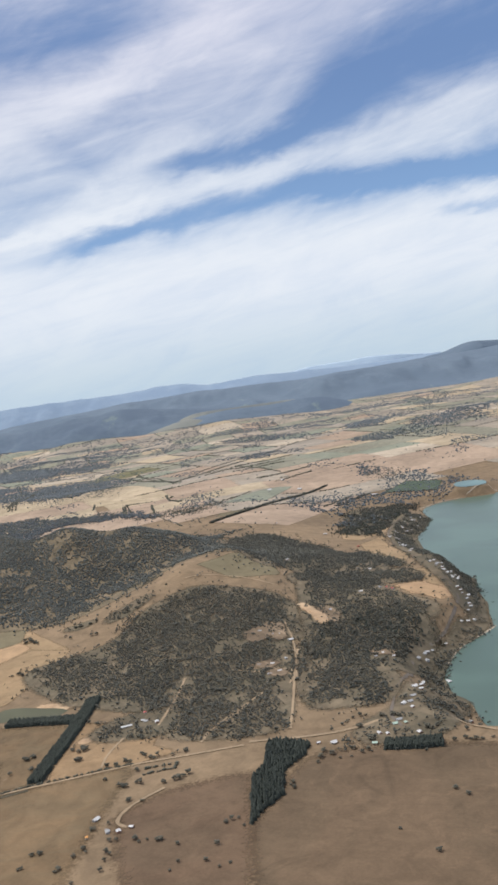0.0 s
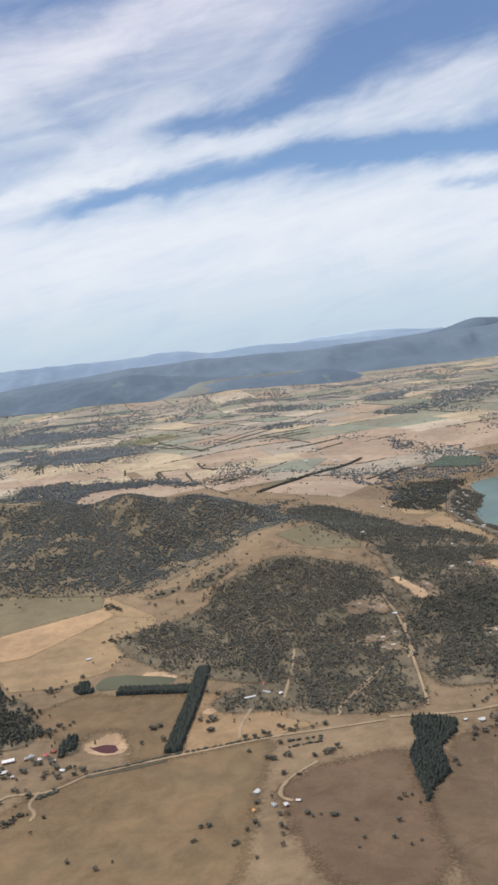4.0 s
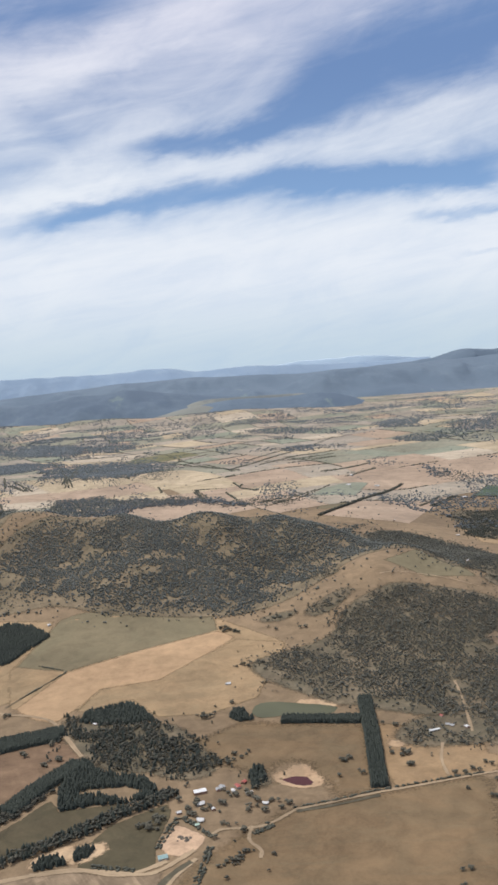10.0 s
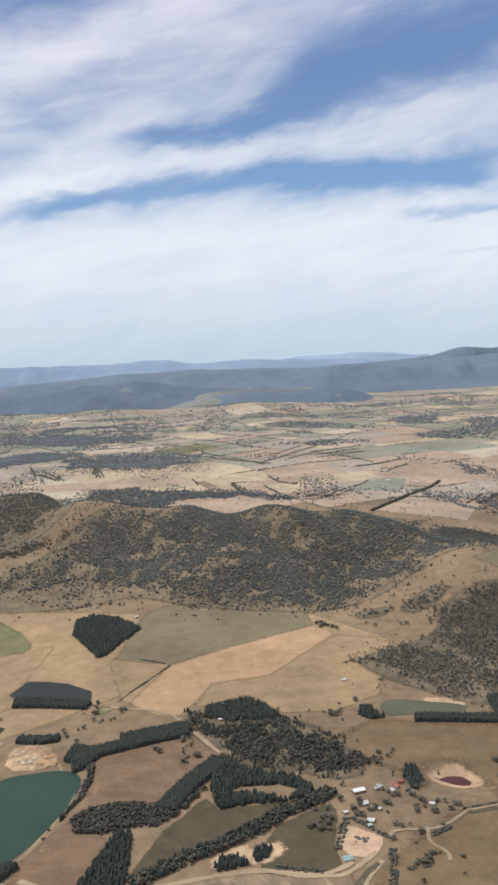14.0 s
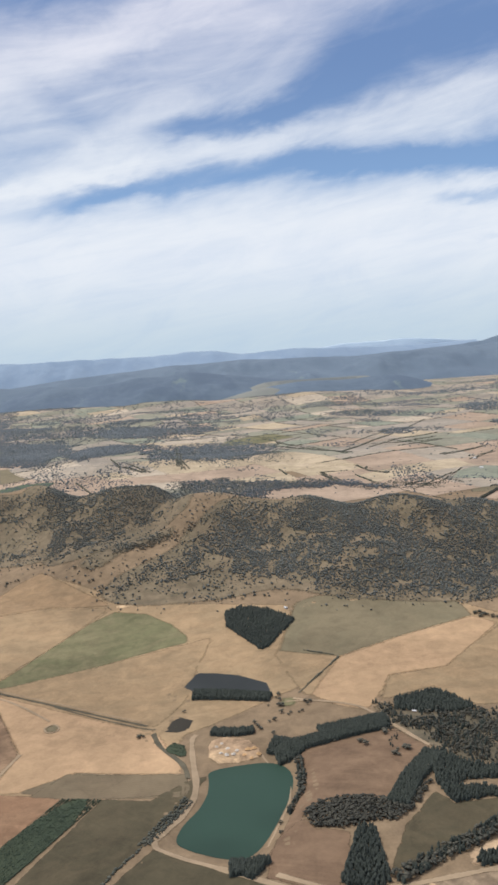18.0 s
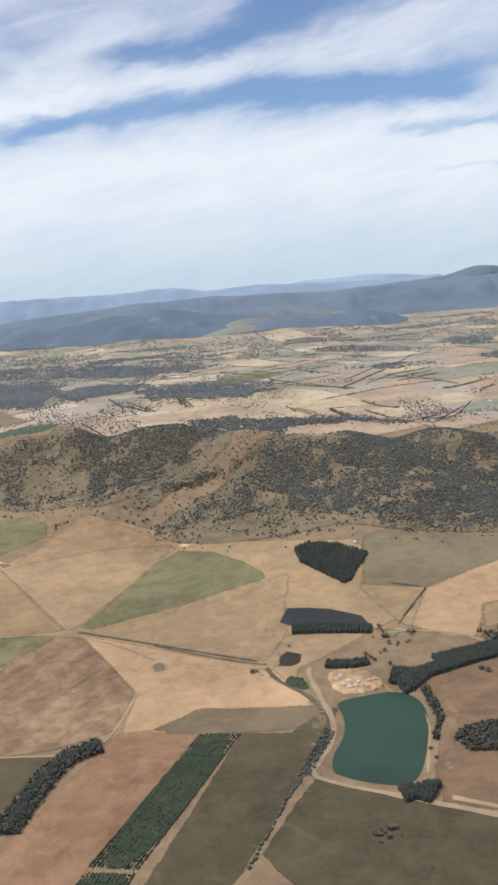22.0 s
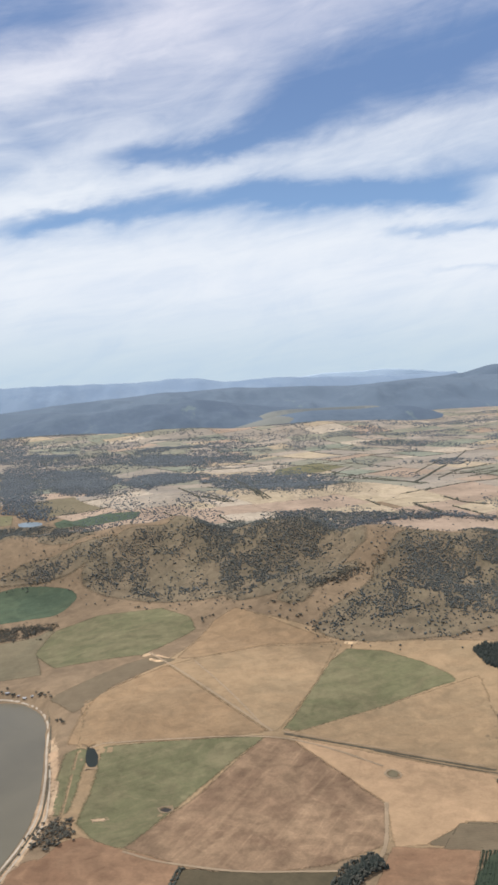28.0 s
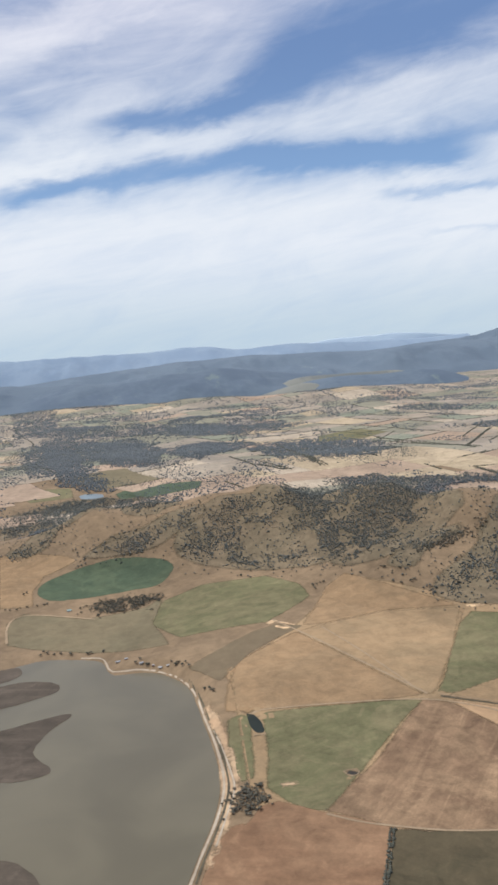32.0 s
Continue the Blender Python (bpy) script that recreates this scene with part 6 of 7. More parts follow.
wood("hill", 0.85, [(-420.5, 719.3), (-383.4, 985.7), (-312.8, 928.7), (-289.5, 637.6), (-314.7, 633.2), (-350.8, 591.9), (-377.2, 592.8), (-402.3, 606.6)])
wood("hill", 0.9, [(-266.4, 656.2), (-237.3, 629.1), (-212.5, 632.1), (-130.3, 599.2), (-14.8, 711), (-108.2, 477.7), (-140.8, 476.7), (-207.1, 490.4), (-242.2, 519.1), (-272.7, 511.7), (-338.8, 526.5), (-354.8, 553.7), (-306.2, 589.8), (-286.1, 618.2)])
wood("hill", 0.85, [(-465.2, 737.5), (-426.9, 726.1), (-355.3, 954.4), (-354.1, 682.9), (-334.9, 689.7), (-371, 650.5), (-395.7, 611.7), (-439.9, 634.3), (-494.7, 672.7), (-510.9, 704.4), (-491.8, 724.5)])
wood("hill", 0.8, [(-647.8, 739.3), (-623.2, 756), (-624.8, 973), (-588.5, 974.5), (-602.7, 742.1), (-627.6, 725.5)])
wood("hill", 0.8, [(-577.9, 716.1), (-556, 731.3), (-500.4, 738.3), (-489.1, 730.2), (-524.3, 702.9)])
wood("scrub", 0.9, [(-565.7, 623.5), (-558.7, 635), (-535.8, 643.8), (-520.1, 637.9), (-518.5, 616.9), (-538.4, 604.5), (-560.3, 603)])
wood("hill", 0.7, [(-693.1, 954), (-647.2, 1002.6), (-585.6, 1015.9), (-526.7, 964), (-557.4, 765.7), (-628.1, 909.1), (-670.3, 843.1)])
wood("hill", 0.85, [(-330.6, 946.1), (-271.2, 968), (-157.9, 948.6), (-160.1, 893), (-266.9, 913.4), (-275.2, 646.5)])
wood("eucalypt", 0.7, [(-159.8, 901.1), (-51.9, 899.9), (-35.2, 860.2), (-76, 818.5), (-138.8, 856.7)])
wood("hill", 0.5, [(-364.6, 1297.5), (-258.9, 1373.1), (-187.2, 1279.8), (-195.2, 1078.6), (-280.2, 1084.4), (-353.1, 1106.4)])
wood("hill", 0.6, [(-819.9, 1569.3), (-707.1, 1614.9), (-539.1, 1493.2), (-516.3, 1222.8), (-608.8, 1211.8), (-705.5, 1243.9), (-754.3, 1254.5)])
wood("hill", 0.45, [(-668, 1199), (-587.4, 1127.1), (-501.5, 1086.2), (-542.1, 1053.8), (-642.6, 1115.5)])
wood("eucalypt", 0.6, [(135.4, 1070.4), (176.4, 1002.8), (162.4, 945), (121.7, 984)])
wood("scrub", 0.8, [(-356.1, 589.1), (-315.1, 614.5), (-289.8, 615), (-292.1, 608.3), (-321.8, 596.6), (-353.8, 583.4)])
wood("scrub", 0.6, [(-388.9, 622.2), (-352.1, 649.5), (-329.6, 670.2), (-329.4, 663.6), (-348.5, 641.8), (-384.8, 606.8)])
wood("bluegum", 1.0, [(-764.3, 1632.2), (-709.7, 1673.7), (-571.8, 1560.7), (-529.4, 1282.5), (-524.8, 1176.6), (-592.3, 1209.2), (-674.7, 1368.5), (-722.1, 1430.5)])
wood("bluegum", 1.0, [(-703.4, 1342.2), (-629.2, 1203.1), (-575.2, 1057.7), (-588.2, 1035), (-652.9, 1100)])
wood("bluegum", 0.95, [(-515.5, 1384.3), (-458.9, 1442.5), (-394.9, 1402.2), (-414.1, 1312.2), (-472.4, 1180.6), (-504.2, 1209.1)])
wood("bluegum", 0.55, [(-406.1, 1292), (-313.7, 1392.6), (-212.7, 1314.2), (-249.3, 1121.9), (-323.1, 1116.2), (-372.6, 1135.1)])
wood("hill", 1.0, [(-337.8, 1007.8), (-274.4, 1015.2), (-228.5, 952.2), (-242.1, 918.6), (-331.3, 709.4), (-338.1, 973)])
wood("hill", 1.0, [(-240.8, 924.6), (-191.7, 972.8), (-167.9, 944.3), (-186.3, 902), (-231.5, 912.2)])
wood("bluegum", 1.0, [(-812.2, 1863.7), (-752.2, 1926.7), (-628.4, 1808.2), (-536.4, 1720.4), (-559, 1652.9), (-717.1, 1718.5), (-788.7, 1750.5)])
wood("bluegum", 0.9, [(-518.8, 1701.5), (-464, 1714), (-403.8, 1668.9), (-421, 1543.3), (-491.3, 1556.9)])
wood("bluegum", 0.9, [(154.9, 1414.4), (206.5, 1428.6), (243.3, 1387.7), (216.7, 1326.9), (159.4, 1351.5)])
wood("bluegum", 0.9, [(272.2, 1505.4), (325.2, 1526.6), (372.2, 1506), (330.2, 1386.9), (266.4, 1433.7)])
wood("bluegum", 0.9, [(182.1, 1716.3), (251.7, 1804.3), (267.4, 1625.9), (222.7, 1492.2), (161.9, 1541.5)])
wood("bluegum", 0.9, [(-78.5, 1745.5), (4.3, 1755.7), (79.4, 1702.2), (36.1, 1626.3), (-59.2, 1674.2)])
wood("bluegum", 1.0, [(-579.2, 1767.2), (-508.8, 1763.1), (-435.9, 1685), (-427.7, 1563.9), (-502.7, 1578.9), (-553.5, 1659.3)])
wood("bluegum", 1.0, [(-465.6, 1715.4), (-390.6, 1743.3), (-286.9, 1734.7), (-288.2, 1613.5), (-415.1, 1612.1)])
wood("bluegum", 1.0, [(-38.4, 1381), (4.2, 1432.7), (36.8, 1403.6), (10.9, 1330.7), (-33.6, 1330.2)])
wood("eucalypt", 1.0, [(-43.5, 601.9), (-20.1, 662.2), (0.3, 656.8), (25.7, 599.3), (34.2, 570), (24.7, 513.6), (0.8, 493.1), (-14.7, 507.6), (-42.2, 563.7)])
wood("eucalypt", 0.9, [(31.9, 569.2), (47.3, 552.2), (60.4, 526.1), (76.2, 502), (76.1, 483.2), (58.2, 488.5), (38.2, 510.9)])
wood("eucalypt", 1.0, [(5.6, 481.2), (22.5, 492.2), (34.7, 483.5), (62.4, 480.5), (78.1, 475.4), (78.7, 454.1), (65.7, 451.4), (44.2, 448.9), (23.4, 450.4), (7, 464.4)])
wood("mixed", 1.0, [(12.4, 379.5), (23.3, 398.3), (29.7, 409.4), (50.2, 408.4), (69.2, 396.1), (73.6, 393.6), (59.4, 369.7), (44.7, 352.5), (31, 353.7), (18.3, 362.8)])
wood("eucalypt", 0.8, [(5.6, 337.8), (19.6, 351.8), (25.8, 339.1), (42.3, 341.1), (43.5, 322.4), (34.7, 304.3), (22.8, 304.9), (3.6, 306.6)])
wood("eucalypt", 0.85, [(113.4, 723.8), (136.4, 747.5), (138.5, 707.4), (117.5, 662), (112.1, 616), (102.1, 497.7), (121.3, 508.2), (110.1, 466.7), (95.6, 413.5), (87.9, 413), (89.3, 429.4), (86.7, 465.1), (83.1, 497.6), (85.9, 599.2), (91.4, 648.7)])
wood("eucalypt", 0.9, [(87.4, 406.8), (92.5, 403.9), (88.1, 392.4), (77, 377.7), (66.9, 359.3), (66.1, 348.4), (70.2, 334.9), (62.5, 303.5), (54.9, 300.6), (57.7, 331.3), (55.1, 341.4), (64.8, 369.5), (75.8, 388.7)])
wood("copse", 1.0, [(-247.2, 292.3), (-243.6, 298.1), (-231.7, 300.2), (-220.3, 296.4), (-217.4, 291.5), (-210.8, 297.6), (-202.3, 305.7), (-212.1, 288.6), (-219.5, 283.5), (-228.4, 284.1), (-236.3, 282), (-244, 284.3)])
wood("scrub", 0.9, [(-281.7, 252.7), (-278, 256), (-274.9, 254), (-275.5, 250.3), (-280.4, 250.5)])
wood("scrub", 1.0, [(-298.1, 368.3), (-295.4, 376.4), (-286.9, 378.7), (-286.8, 368.7), (-294.5, 368.5)])
wood("pine", 1.0, [(-135.8, 302.6), (-133.3, 309.3), (-130.4, 307.8), (-129.9, 302), (-134, 292.4), (-136.5, 290.4)])
wood("scrub", 1.0, [(-146.3, 250.6), (-142.3, 256.2), (-136.1, 257), (-136.2, 254.6), (-141.8, 250.4)])
wood("hill", 1.0, [(-659.5, 966.1), (-632.8, 1018.4), (-590.6, 1009.8), (-563.8, 765.6), (-596.8, 765.2), (-643.1, 888.9)])
wood("hill", 1.0, [(-581.6, 993.5), (-542.6, 1003.2), (-493.6, 959.1), (-501.6, 750.3), (-519.7, 742.8), (-549, 759)])
wood("hill", 1.0, [(-484.8, 735.1), (-478.8, 723.4), (-504.5, 713.5), (-521.8, 707), (-574.6, 711.8), (-580.1, 718.6), (-541.4, 729), (-510.3, 738.7)])
wood("bluegum", 1.0, [(-930.5, 2240.2), (-921.6, 2578.5), (-794.7, 2143.3), (-760.9, 1817.7), (-827.4, 1753.3)])
wood("bluegum", 0.75, [(-800.3, 1625.3), (-735.2, 1663.7), (-664.3, 1461.1), (-631.6, 1181.4), (-704.4, 1177.9)])
wood("scrub", 1.0, [(-484.1, 354.8), (-481.2, 367.6), (-476.5, 366.6), (-474.8, 357.8), (-480.1, 349.5)])
wood("mixed", 0.4, [(82.4, 779.5), (142.5, 784.6), (82, 632.6), (52.4, 651.2)])
wood("eucalypt", 0.95, [(-98.2, 459.2), (-85.7, 468), (-71.5, 475), (-70.9, 466.1), (-85.6, 452.5), (-95, 451.2)])
wood("eucalypt", 0.9, [(-124, 462.8), (-114.5, 464.6), (-102.1, 463.8), (-104.6, 457.5), (-115.6, 455.9)])
wood("eucalypt", 0.75, [(10.7, 490.5), (35.1, 502.9), (59.1, 443.5), (70.6, 400.3), (62.8, 354.2), (45.5, 333.3), (10.6, 343.2), (9.6, 390.5)])
wood("eucalypt", 0.6, [(-44.6, 673.2), (32.5, 609.1), (67.4, 491.6), (62.5, 463.2), (34.1, 462.8), (-2.1, 501.4)])
wood("eucalypt", 0.4, [(-132.7, 413.4), (-93.3, 420.6), (-68.9, 445.7), (-54.5, 378.9), (-51.7, 322.9), (-97.5, 356.5), (-123.4, 388.5)])
wood("hill", 1.0, [(-309.1, 621.8), (-328.9, 625.1), (-357, 593.4), (-372.7, 584.2), (-354.6, 573.1), (-347.9, 583.9), (-332.2, 605.7), (-307.9, 612.8)])
wood("orchard", 1.0, [(-330.8, 322.1), (-316.1, 318.9), (-349.2, 253.3), (-363.2, 257.1)])
wood("orchard", 1.0, [(-363.6, 254.8), (-350, 251.8), (-356, 234.4), (-371, 236.7)])
wood("orchard", 0.6, [(-296.9, 352.4), (-293.3, 356.6), (-288.8, 353.1), (-287.6, 343.3), (-291.6, 345.8)])

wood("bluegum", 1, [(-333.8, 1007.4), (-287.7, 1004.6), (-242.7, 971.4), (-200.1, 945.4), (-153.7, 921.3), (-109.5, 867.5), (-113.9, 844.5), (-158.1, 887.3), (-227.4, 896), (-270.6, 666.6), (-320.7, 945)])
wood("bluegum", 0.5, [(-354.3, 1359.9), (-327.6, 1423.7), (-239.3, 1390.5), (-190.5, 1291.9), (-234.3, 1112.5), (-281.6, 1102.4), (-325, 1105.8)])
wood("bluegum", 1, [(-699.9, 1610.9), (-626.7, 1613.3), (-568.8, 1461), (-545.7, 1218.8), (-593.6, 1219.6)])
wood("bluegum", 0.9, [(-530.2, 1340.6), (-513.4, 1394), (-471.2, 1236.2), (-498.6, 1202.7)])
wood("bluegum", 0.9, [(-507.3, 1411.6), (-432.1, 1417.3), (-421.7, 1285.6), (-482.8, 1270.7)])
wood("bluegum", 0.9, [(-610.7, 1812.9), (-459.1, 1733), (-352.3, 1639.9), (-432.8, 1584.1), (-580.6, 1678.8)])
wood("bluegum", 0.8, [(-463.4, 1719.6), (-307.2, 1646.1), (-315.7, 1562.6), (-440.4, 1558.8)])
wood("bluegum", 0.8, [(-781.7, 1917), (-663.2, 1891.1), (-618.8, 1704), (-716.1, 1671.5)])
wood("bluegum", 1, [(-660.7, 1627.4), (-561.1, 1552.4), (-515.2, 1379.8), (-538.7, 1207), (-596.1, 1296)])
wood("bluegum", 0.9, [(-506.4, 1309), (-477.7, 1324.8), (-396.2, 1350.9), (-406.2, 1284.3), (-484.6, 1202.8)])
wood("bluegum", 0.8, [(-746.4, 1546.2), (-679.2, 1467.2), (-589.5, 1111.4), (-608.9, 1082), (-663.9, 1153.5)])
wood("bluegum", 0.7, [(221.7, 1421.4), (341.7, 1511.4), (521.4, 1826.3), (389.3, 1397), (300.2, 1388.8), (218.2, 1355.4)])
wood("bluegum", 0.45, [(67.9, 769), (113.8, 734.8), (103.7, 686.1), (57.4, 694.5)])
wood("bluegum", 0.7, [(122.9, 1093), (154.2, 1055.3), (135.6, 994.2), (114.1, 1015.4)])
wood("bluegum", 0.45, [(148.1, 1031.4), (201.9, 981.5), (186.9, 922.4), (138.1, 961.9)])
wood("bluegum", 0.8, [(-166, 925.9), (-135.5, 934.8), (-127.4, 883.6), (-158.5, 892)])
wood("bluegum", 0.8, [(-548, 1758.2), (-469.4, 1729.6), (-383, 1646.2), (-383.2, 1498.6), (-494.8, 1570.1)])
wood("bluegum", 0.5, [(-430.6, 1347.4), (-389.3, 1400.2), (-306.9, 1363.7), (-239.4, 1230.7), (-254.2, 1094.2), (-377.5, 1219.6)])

# ---- belts and hedges ----
belt("pine", 5.5, [(-120.2, 345.3), (-108.4, 342.3), (-90.4, 336.5)])
belt("pine", 5.5, [(-85.3, 356), (-88.3, 324.4), (-93.4, 284.6)])
belt("pine", 6, [(-286.9, 397.4), (-274.2, 394.7), (-263.7, 391.5), (-253.7, 388.1)])
belt("pine", 5, [(-278, 361.8), (-269.6, 358.7), (-261.7, 358.7)])
belt("pine", 8, [(-255, 345.3), (-246.1, 340.4), (-228.9, 346.2), (-210.3, 350.8)])
belt("pine", 7, [(-253.2, 338.1), (-249.1, 338.9), (-243.7, 339.8)])
belt("mixed", 2.6, [(-245.6, 333.5), (-245.2, 322.6), (-246.6, 310.3), (-251.7, 299.2)])
belt("pine", 9, [(-270.7, 269.2), (-266.2, 269.3), (-261.8, 265.9)])
belt("pine", 8, [(-235.5, 349.8), (-222.4, 352.3), (-209.1, 355.2)])
belt("pine", 7.5, [(-216.8, 292), (-208.8, 307.6), (-197.6, 323.4)])
belt("mixed", 5.5, [(-224.4, 253.8), (-209.4, 263.7), (-199, 268.7), (-185.3, 278.3), (-179.3, 285.1), (-168.2, 289.8), (-162.1, 296.4)])
belt("pine", 3, [(-389.7, 277.1), (-387.2, 289.9), (-382.4, 304.2), (-377.4, 314.8), (-371.2, 319.2), (-365.8, 321.3)])
belt("mixed", 9, [(-389.7, 277.1), (-387.2, 289.9), (-382.4, 304.2), (-377.4, 314.8), (-371.2, 319.2), (-365.8, 321.3)])
belt("hedge", 1.6, [(-318.9, 247.7), (-312.2, 261.3), (-305.9, 274.2), (-298.8, 285.8)])
belt("hedge", 4, [(-298, 287.1), (-292.7, 298.1), (-285.3, 312.3)])
belt("hedge", 1.2, [(-235.7, 397.9), (-227.2, 410.2), (-219.2, 422.2)])
belt("hedge", 0.8, [(-234.4, 434.1), (-221.9, 425.5)])
belt("hedge", 2.2, [(-432.6, 328.1), (-437.4, 313.3), (-442.3, 298.5)])
belt("hedge", 2.5, [(-165.1, 262.7), (-162.5, 271.4), (-159.8, 278.8)])
belt("hedge", 2.0, [(-158.1, 279.1), (-153.9, 274), (-149.1, 266.9)])
belt("hedge", 2.2, [(-183.6, 255.6), (-177.3, 253.8), (-170.7, 251.9)])
belt("hedge", 2.4, [(-149.4, 260.9), (-152.3, 246.5), (-155.1, 237.7), (-158.8, 227.4)])
belt("hedge", 2.4, [(-135.9, 266.3), (-130.3, 269.1), (-131.3, 271.2)])
belt("pine", 6, [(27.7, 268.3), (37, 266.1), (45.3, 264.8)])
belt("hedge", 1.2, [(-53.4, 278.8), (-42.5, 278.6), (-43, 275.3), (-53.6, 274.3)])
belt("hedge", 1.2, [(-121.9, 278.7), (-109.1, 280.2), (-96, 282.4), (-70.7, 283.9), (-58.6, 284.3)])
belt("mixed", 3, [(-51.5, 752), (-10.8, 814.9), (72.7, 973.2)])
belt("mixed", 3, [(-92.6, 829.7), (-58.2, 861), (-14.5, 946.8)])
belt("mixed", 7, [(69.3, 827.3), (108, 879.5)])
belt("hedge", 4, [(-3.4, 1067.8), (60.7, 1126.9)])
belt("hedge", 4, [(22.1, 1052.5), (65.6, 1084.2)])
belt("hedge", 3, [(-195.7, 1325), (-154.2, 1254.3), (-118.1, 1122.1)])
belt("hedge", 4, [(-324.6, 1074.4), (-335.4, 1124.3), (-359.8, 1237.3)])
belt("hedge", 4, [(-397, 1114.1), (-367.5, 1062.7)])
belt("hedge", 4, [(-120.5, 1030.9), (-111.1, 980.7), (-96.2, 949)])
belt("hedge", 4, [(-78.6, 1174.6), (-8.4, 1277.7)])
belt("hedge", 4, [(-39.9, 1170.3), (35.2, 1234.9)])
belt("hedge", 4, [(-165.9, 995.3), (-134.9, 997.3)])
belt("mixed", 5, [(-99, 856.9), (-74.2, 870.4)])
belt("hedge", 5, [(-352.6, 1350.2), (-340.7, 1168.2), (-334.2, 1091.6)])
belt("hedge", 5, [(-406.2, 1105.7), (-376.7, 1064)])
belt("hedge", 5, [(-119, 1149.4), (-20.2, 1324.9)])
belt("hedge", 5, [(-35.7, 1250.5), (52.3, 1326.2)])
belt("hedge", 5, [(-165.8, 984.8), (-153.3, 911.3)])

belt("hedge", 2.5, [(-189, 1315.2), (-148.2, 1206), (-115.6, 1126.5)])
belt("hedge", 2.5, [(-163.5, 1057.9), (-113.8, 1088)])
belt("hedge", 4, [(-163.8, 993.3), (-149.8, 927.8)])
belt("hedge", 2.5, [(-118.4, 1026.1), (-111, 977.3)])
belt("hedge", 2.5, [(-111, 977.3), (-93.8, 949.5)])
belt("hedge", 3, [(-6.4, 1073.6), (68.9, 1134.4)])
belt("hedge", 3, [(-210, 1036.8), (-204.2, 992.9)])
belt("hedge", 3, [(-403.8, 1131.6), (-373, 1063.1)])
belt("hedge", 3, [(-341.6, 1262.8), (-329.3, 1075.3)])
belt("hedge", 3, [(-434.2, 1200.7), (-407, 1092.6)])
belt("hedge", 2.5, [(-36.2, 1209.1), (35.2, 1238.8)])
belt("hedge", 2.5, [(-90, 1250.3), (-9.3, 1391.5), (26.5, 1407.8)])
belt("hedge", 3, [(-85.5, 835), (-34.2, 915)])
belt("hedge", 2, [(-58.5, 1371.4), (48.5, 1363.4)])
belt("hedge", 3, [(56.6, 826.7), (93.6, 885.7)])
belt("hedge", 2.5, [(123.6, 869.9), (157.3, 930.1)])
belt("hedge", 2.5, [(157.3, 930.1), (192.5, 903.2)])
belt("hedge", 2.5, [(123.6, 869.9), (172.3, 838.3)])
belt("hedge", 3, [(-7.1, 1074.6), (63.6, 1131.3)])
belt("hedge", 3, [(15.3, 1023.3), (65, 1092)])
belt("hedge", 2.5, [(-152.7, 1401.4), (-205.9, 1295.6)])
belt("hedge", 2.5, [(-237.2, 1360.6), (-116.5, 1139.9)])
belt("hedge", 3, [(-320.7, 1078.2), (-373.9, 1302.7), (-407.2, 1415.1)])
belt("hedge", 2.5, [(-113.9, 988.8), (-108.5, 1009.8)])
belt("hedge", 3, [(-95.5, 856.3), (-72.1, 852.6)])
belt("hedge", 2, [(38.6, 1279.2), (-31, 1212.5), (-80.4, 1215.3)])
belt("hedge", 3, [(73.8, 1502.4), (28.6, 1418)])

# ---- paddock trees ----
lone_trees([(-101.4, 304.9), (-97.3, 294.7), (-80, 303.9), (-80.1, 296.1), (-72, 316.4), (-70.3, 317.4), (-78.9, 327), (-82.8, 330.6), (-56.3, 278.1), (-50.9, 285.1), (-56.2, 290.7), (-54.8, 288.3), (-52.4, 286.6), (-50.3, 287.3), (-44.6, 286.1), (-40.1, 287.2), (-56.2, 257.3), (-51, 255.1), (-55.4, 268.9), (-45.8, 265.6), (-61.2, 268.8), (-59.3, 267.2), (-66.8, 275.4), (-68.1, 285.7), (-64.8, 285.4), (-61.7, 287.1), (-59.7, 285.6), (-65.7, 232.1), (-58.4, 228.4), (-58.4, 234.1), (-64.8, 242.5), (-79, 234.1), (-82.4, 227.5), (-71.7, 222.4), (-65.6, 215.2), (-105, 223.9), (-109.2, 221.4), (-118.2, 226.9), (-68, 229), (-60.4, 244.2), (-58, 304.5), (-62.7, 308.6), (-59.5, 307), (-60.3, 312.8)])
lone_trees([(-210.9, 326.1), (-211.6, 342.8), (-206.3, 328.7), (-220.2, 335.5), (-168.6, 275.8), (-165.9, 273.1), (-164.4, 279.2), (-164.9, 284.8), (-181.5, 283.3), (-180.3, 280.2), (-140.7, 316.3), (-139.9, 322), (-136.1, 320.1), (-152, 358.9), (-150.6, 355.8), (-154.5, 279.8), (-150.7, 282.5), (-144.9, 285.7), (-142.5, 290.4), (-140.6, 290.7), (-133.7, 285.6), (-153.7, 289), (-133.4, 302.6), (-131.5, 307.1), (-132.2, 298.3), (-134, 293.6), (-129, 285), (-126.1, 279.4), (-124.3, 282), (-143.8, 272.2), (-141.2, 272.5), (-139.1, 268.1), (-137.1, 279.8), (-136.3, 289.8), (-159.6, 290.2), (-156.9, 283.9), (-146.4, 280.8), (-144.7, 294.7), (-148.1, 265.7), (-125.7, 386.1)])
lone_trees([(-144.7, 252.2), (-143.1, 252.7), (-141.9, 254.1), (-140.9, 256.2), (-139.2, 256.5), (-138, 256.7), (-136.7, 256.8), (-139.9, 254.2), (-142.3, 252.6)])
